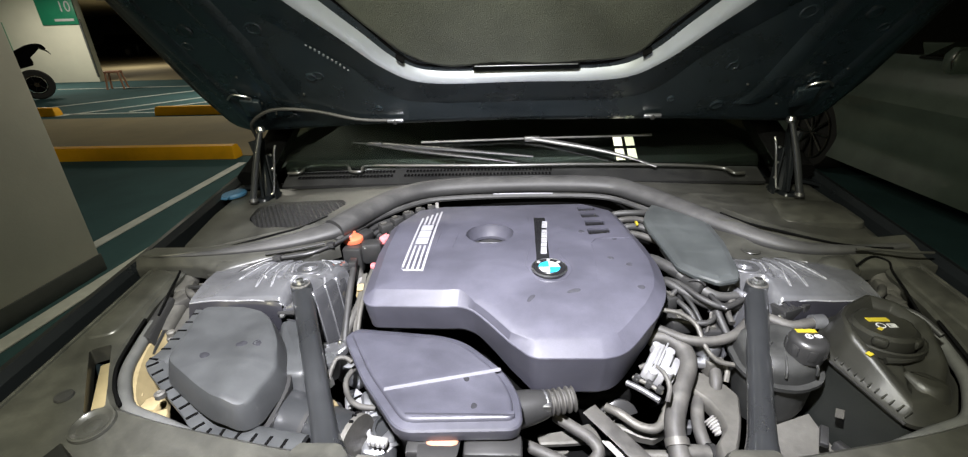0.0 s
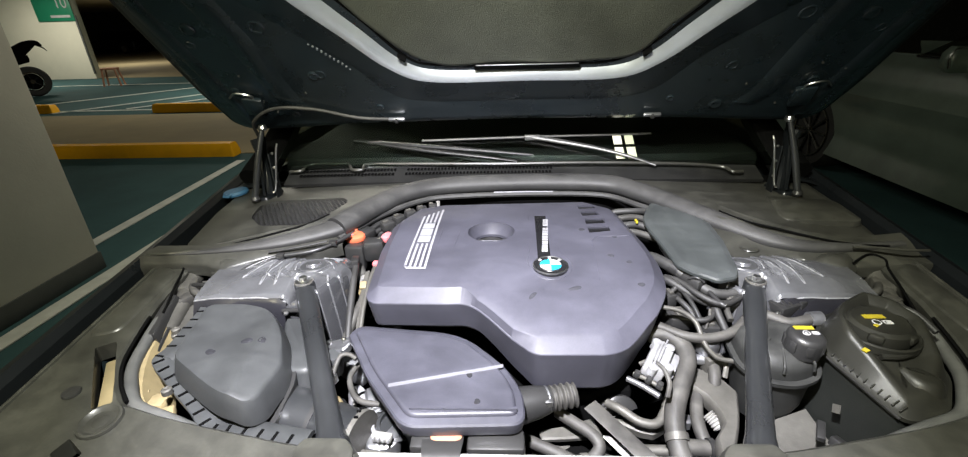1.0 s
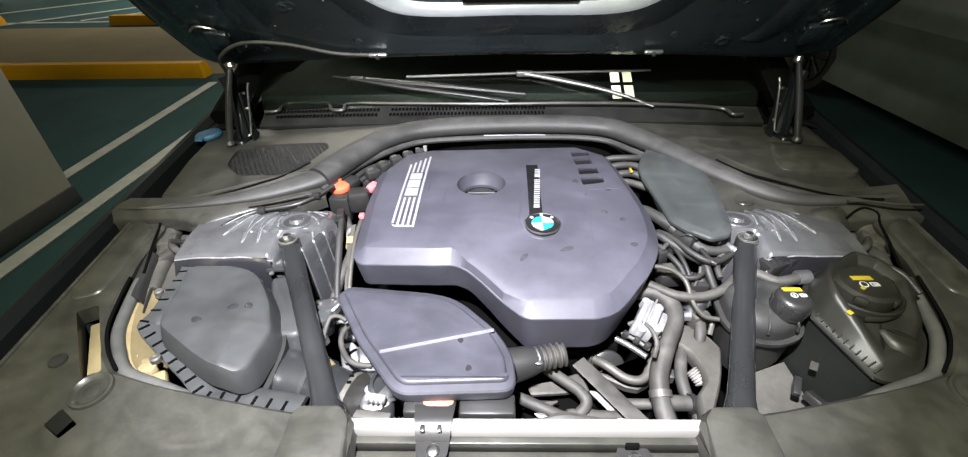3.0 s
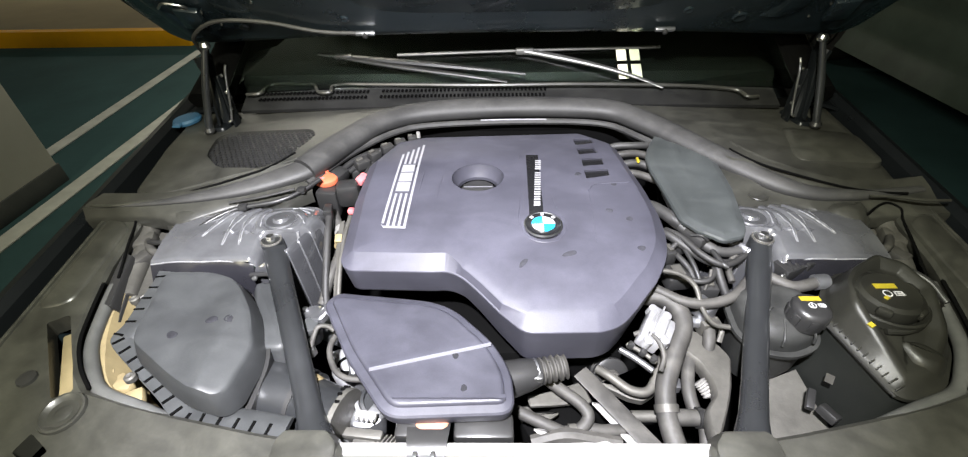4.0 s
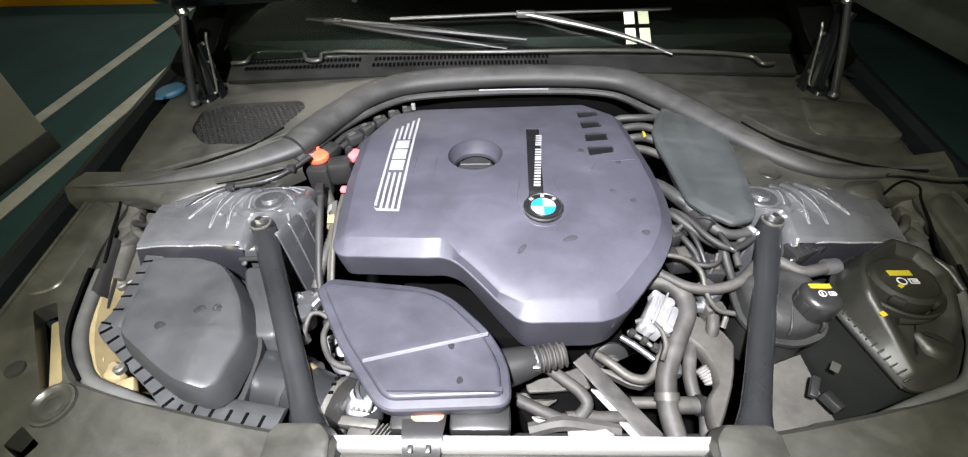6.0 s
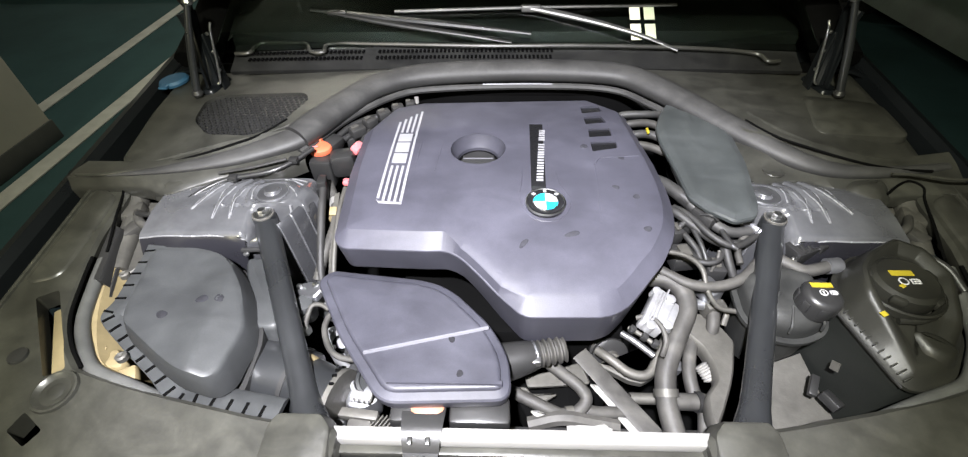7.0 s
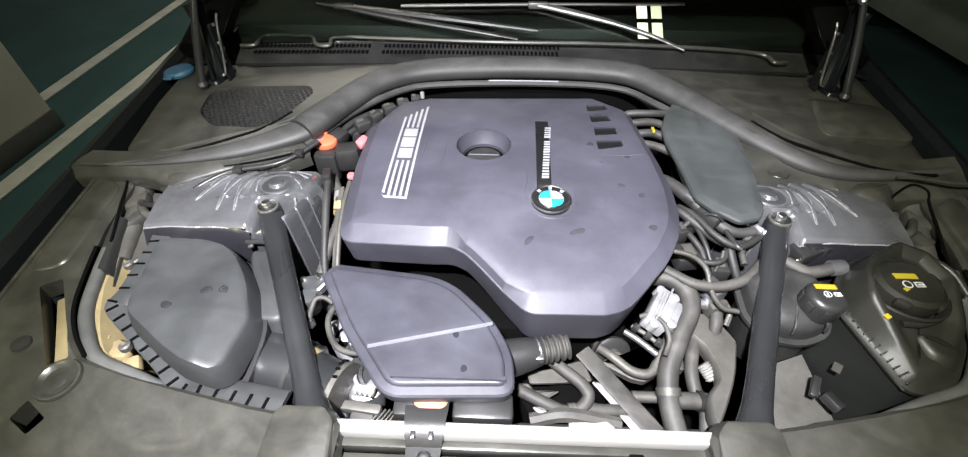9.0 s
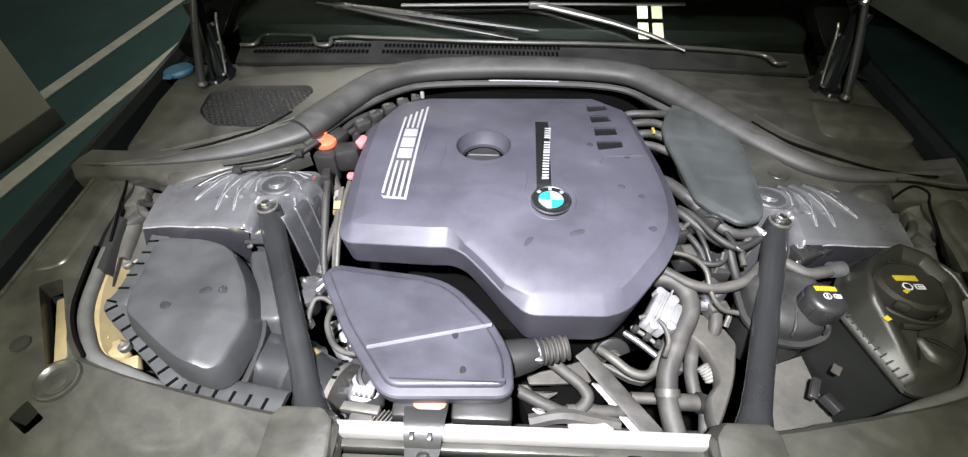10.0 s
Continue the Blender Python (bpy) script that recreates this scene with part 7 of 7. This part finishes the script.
for sx in (-1, 1):
    plate = thing("wing_plate", "dusty grey pressed plate beside the strut tower", "bracket", group="wing plates")
    part("plate", moulded([(sx * 0.752, 0.462), (sx * 0.752, 0.590), (sx * 0.690, 0.585), (sx * 0.668, 0.52), (sx * 0.668, 0.440), (sx * 0.70, 0.40)], [(0, 0.752), (0, 0.774), (-0.004, 0.778)], lambda x, y: 0.10 * (y - 0.5), 0.012, ()), GREASE, plate)

# parts seen between the air filter and the intake box
th = thing("intake_elbow", "satin black intake elbow clamped to a pale casting", "intake elbow")
part("elbow", tube([(-0.350, 0.238, 0.712), (-0.325, 0.228, 0.716), (-0.298, 0.216, 0.718), (-0.272, 0.208, 0.718)], (0.047, 0.046, 0.045), 28, 6), SATIN, th)
band = part("clamp_band", tube([(-0.276, 0.2095, 0.718), (-0.268, 0.207, 0.718)], 0.0480, 30, 2), GREASE, th, "worn grey clamp band")
for k in range(5):
    a = radians(20 + 17 * k)
    part("band_notch", box(-0.2715, 0.2085 + 0.0482 * math.cos(a), 0.718 + 0.0482 * math.sin(a), 0.007, 0.004, 0.004, 0.0008, pose(0, 0, 0, math.degrees(a))), DARK, band)
casting = part("casting", moulded([(-0.276, 0.276), (-0.244, 0.284), (-0.222, 0.262), (-0.214, 0.215), (-0.236, 0.202), (-0.264, 0.206)], [(0.0, 0.66), (0.003, 0.690), (0.0, 0.704), (-0.004, 0.707)], None, 0.010, ()), ALLOY, th, "pale dusty cast flange")
part("throat", lathe([(0.030, 0.0), (0.031, 0.008), (0.026, 0.010), (0.024, 0.002), (0.001, 0.002)], pose(-0.226, 0.248, 0.704, 8, 14), 26), SATIN, casting, "dark round throat")
part("throat_rib", tube([(-0.262, 0.254, 0.712), (-0.258, 0.234, 0.716), (-0.246, 0.219, 0.716), (-0.230, 0.213, 0.714)], 0.0036, 8), BRIGHT, casting)
part("clamp_pad", box(-0.237, 0.2125, 0.722, 0.034, 0.013, 0.012, 0.003, pose(0, 0, 0, 0, 0, -10)), WHITE_BAR, th, "white clamp block")
for k in range(4):
    part("pad_tooth", box(-0.249 + 0.008 * k, 0.2065 - 0.0014 * k, 0.725, 0.004, 0.005, 0.008, 0.001, pose(0, 0, 0, 0, 0, -10)), BRIGHT, th)
part("mount", box(-0.246, 0.196, 0.694, 0.070, 0.016, 0.020, 0.004, pose(0, 0, 0, 0, 0, -6)), GREASE, th)
part("lower_box", box(-0.285, 0.178, 0.686, 0.050, 0.030, 0.030, 0.006, pose(0, 0, 0, 14, 0, -8)), BOX_GREY, th)
part("lower_box", box(-0.240, 0.178, 0.682, 0.038, 0.030, 0.030, 0.006, pose(0, 0, 0, 14, 0, -8)), HOSE, th)
for k in range(6):
    part("thin_rib", box(-0.226 + 0.0065 * k, 0.182, 0.694, 0.0022, 0.032, 0.008, 0.0006, pose(0, 0, 0, 0, 0, -32)), GREASE, th)
part("drain_pin", lathe([(0.0085, 0), (0.0075, 0.020), (0.0055, 0.024), (0.005, 0.030), (0.001, 0.031)], pose(-0.319, 0.262, 0.735, 14, -8), 14), CREAM, th, "pale drain pin")
hose_thing("vent_hose", "thin grey vent hose looping beside the intake box", HOSE, [(-0.300, 0.372, 0.742), (-0.316, 0.350, 0.742), (-0.3195, 0.320, 0.740), (-0.302, 0.285, 0.738), (-0.280, 0.269, 0.737), (-0.252, 0.266, 0.736)], 0.0052, n=10)
gallery = thing("coolant_gallery", "bright cast coolant gallery behind the intake box", "casting")
part("body", moulded([(-0.345, 0.362), (-0.322, 0.372), (-0.288, 0.340), (-0.276, 0.300), (-0.300, 0.296), (-0.330, 0.320)], [(0, 0.62), (0.002, 0.665), (-0.004, 0.678), (-0.008, 0.680)], lambda x, y: 0.12 * (y - 0.33), 0.008, ()), BRIGHT, gallery)
part("port_ring", lathe([(0.019, 0.0), (0.019, 0.006), (0.013, 0.006), (0.013, 0.0)], pose(-0.303, 0.330, 0.679), 22, cap=False), DARK, gallery, "black port seal")
part("port_plug", lathe([(0.0125, 0.0), (0.0125, 0.007), (0.009, 0.009), (0.001, 0.009)], pose(-0.303, 0.330, 0.678), 18), BRIGHT, gallery)
for x, y in ((-0.330, 0.352), (-0.318, 0.318), (-0.286, 0.308)):
    part("stud_nut", lathe([(0.006, 0), (0.006, 0.005), (0.004, 0.007), (0.001, 0.007)], pose(x, y, 0.681), 6), STEEL, gallery)
fitting = thing("pipe_fitting", "small bright metal pipe fitting", "fitting")
part("bracket", moulded([(-0.386, 0.388), (-0.374, 0.398), (-0.336, 0.396), (-0.330, 0.376), (-0.340, 0.360), (-0.366, 0.366)], [(0, 0.752), (0.001, 0.766), (-0.002, 0.769)], lambda x, y: 0.3 * (x + 0.36), 0.005, ()), ALLOY, fitting, "pale cast bracket")
part("canister", lathe([(0.016, 0.0), (0.018, 0.02), (0.018, 0.040), (0.014, 0.046), (0.001, 0.047)], pose(-0.363, 0.360, 0.722, 8, 6), 20), BOX_GREY, fitting, "small grey canister")
part("pipe", tube([(-0.308, 0.336, 0.772), (-0.322, 0.343, 0.776), (-0.336, 0.341, 0.776), (-0.341, 0.328, 0.770), (-0.345, 0.314, 0.756)], 0.0042, 10), HOSE, fitting)
part("nut", lathe([(0.009, 0), (0.009, 0.010), (0.006, 0.014), (0.001, 0.014)], pose(-0.345, 0.312, 0.744, 10), 6), STEEL, fitting)
for x, y, z in ((-0.376, 0.388, 0.764), (-0.345, 0.385, 0.773), (-0.350, 0.330, 0.752)):
    part("bolt", lathe([(0.0055, 0), (0.0055, 0.005), (0.003, 0.008), (0.001, 0.008)], pose(x, y, z), 6), STEEL, fitting)

# right of the brace bar
con = thing("wire_connector", "black multi-pin connector beside the brace bar", "connector")
part("housing", box(0.500, 0.453, 0.804, 0.062, 0.034, 0.026, 0.002, pose(0, 0, 0, 0, 0, 22)), BLACK, con)
part("collar", box(0.518, 0.460, 0.806, 0.014, 0.040, 0.032, 0.002, pose(0, 0, 0, 0, 0, 22)), BLACK, con)
for k in range(4):
    part("ridge", box(0.486 + 0.012 * k, 0.4425 + 0.005 * k, 0.815, 0.006, 0.016, 0.012, 0.001, pose(0, 0, 0, 20, 0, 22)), BLACK, con)
part("lead", tube([(0.532, 0.468, 0.805), (0.560, 0.476, 0.806), (0.60, 0.480, 0.802)], 0.008, 10), HOSE, con)
plate = thing("heat_shield", "pale dusty metal shield beside the reservoir", "shield")
part("sheet", loft([[(0.500, 0.332, 0.665), (0.405, 0.300, 0.660), (0.392, 0.205, 0.640), (0.515, 0.225, 0.640)], [(0.500, 0.332, 0.668), (0.405, 0.300, 0.663), (0.392, 0.205, 0.643), (0.515, 0.225, 0.643)]]), GREASE, plate)
part("clip", box(0.492, 0.235, 0.690, 0.020, 0.030, 0.016, 0.003, pose(0, 0, 0, 0, 20, 25)), BLACK, plate)
hose_thing("coolant_hose", "thin pale hose low behind the front panel", HOSE, [(0.400, 0.172, 0.70), (0.45, 0.190, 0.705), (0.50, 0.192, 0.702), (0.55, 0.18, 0.695)], 0.007)
part("clip_arm", box(0.470, 0.255, 0.700, 0.012, 0.036, 0.010, 0.002, pose(0, 0, 0, 10, 0, -30)), BLACK, plate)
tag = part("tank_label", box(0.4965, 0.272, 0.731, 0.014, 0.014, 0.0015, 0, pose(0, 0, 0, 0, -70) @ pose(0, 0, 0, 0, 0, 35)), GREASE, aux, "small pale printed label")

# dark fingermarks and drips on the dusty plastic
STAIN = material("oily_stain", (0.040, 0.040, 0.047), 0.75, grain=300, bump=0.05, vary=0.3, spread=60, spec=0.1)

STAIN_DARK = material("dark_stain", (0.022, 0.022, 0.025), 0.7, grain=300, bump=0.05, vary=0.3, spread=60, spec=0.1)


def stain(parent, x, y, z, r, stretch=1.0, turn=0.0):
    ring = []
    for k in range(14):
        a = 2 * math.pi * k / 14
        q = r * (1 + 0.10 * math.sin(2 * a + x * 90) + 0.07 * math.sin(3 * a + y * 70))
        p = Matrix.Rotation(radians(turn), 2) @ Vector((q * math.cos(a) * stretch, q * math.sin(a)))
        ring.append(p)
    part("stain", loft([[(x + p.x, y + p.y, z(x + p.x, y + p.y) - 0.0004) for p in ring], [(x + p.x * 0.88, y + p.y * 0.88, z(x + p.x, y + p.y) + 0.0003) for p in ring]]), STAIN_DARK if parent in (air, intake) else STAIN, parent)


def air_top(x, y):
    return 0.8360 + rise(x, y)


for x, y, r in ((-0.527, 0.280, 0.0075), (-0.480, 0.309, 0.0080), (-0.454, 0.311, 0.0070)):
    stain(air, x, y, air_top, r, 1.2)
for x, y, r, st, tn in ((0.210, 0.512, 0.0065, 1.0, 0), (0.178, 0.535, 0.006, 1.2, 0), (0.138, 0.662, 0.0075, 1.0, 0), (0.205, 0.625, 0.0055, 1.3, 20), (-0.205, 0.705, 0.004, 1.5, 60), (0.09, 0.425, 0.006, 2.2, 20),
                        (0.215, 0.440, 0.006, 1.2, 0), (0.010, 0.405, 0.005, 2.2, 50)):
    stain(cover, x, y, top, r, st, tn)
for x, y in ((-0.098, 0.265), (-0.083, 0.212)):
    stain(intake, x, y, lambda x, y: 0.8018 + tip(x, y), 0.0055)
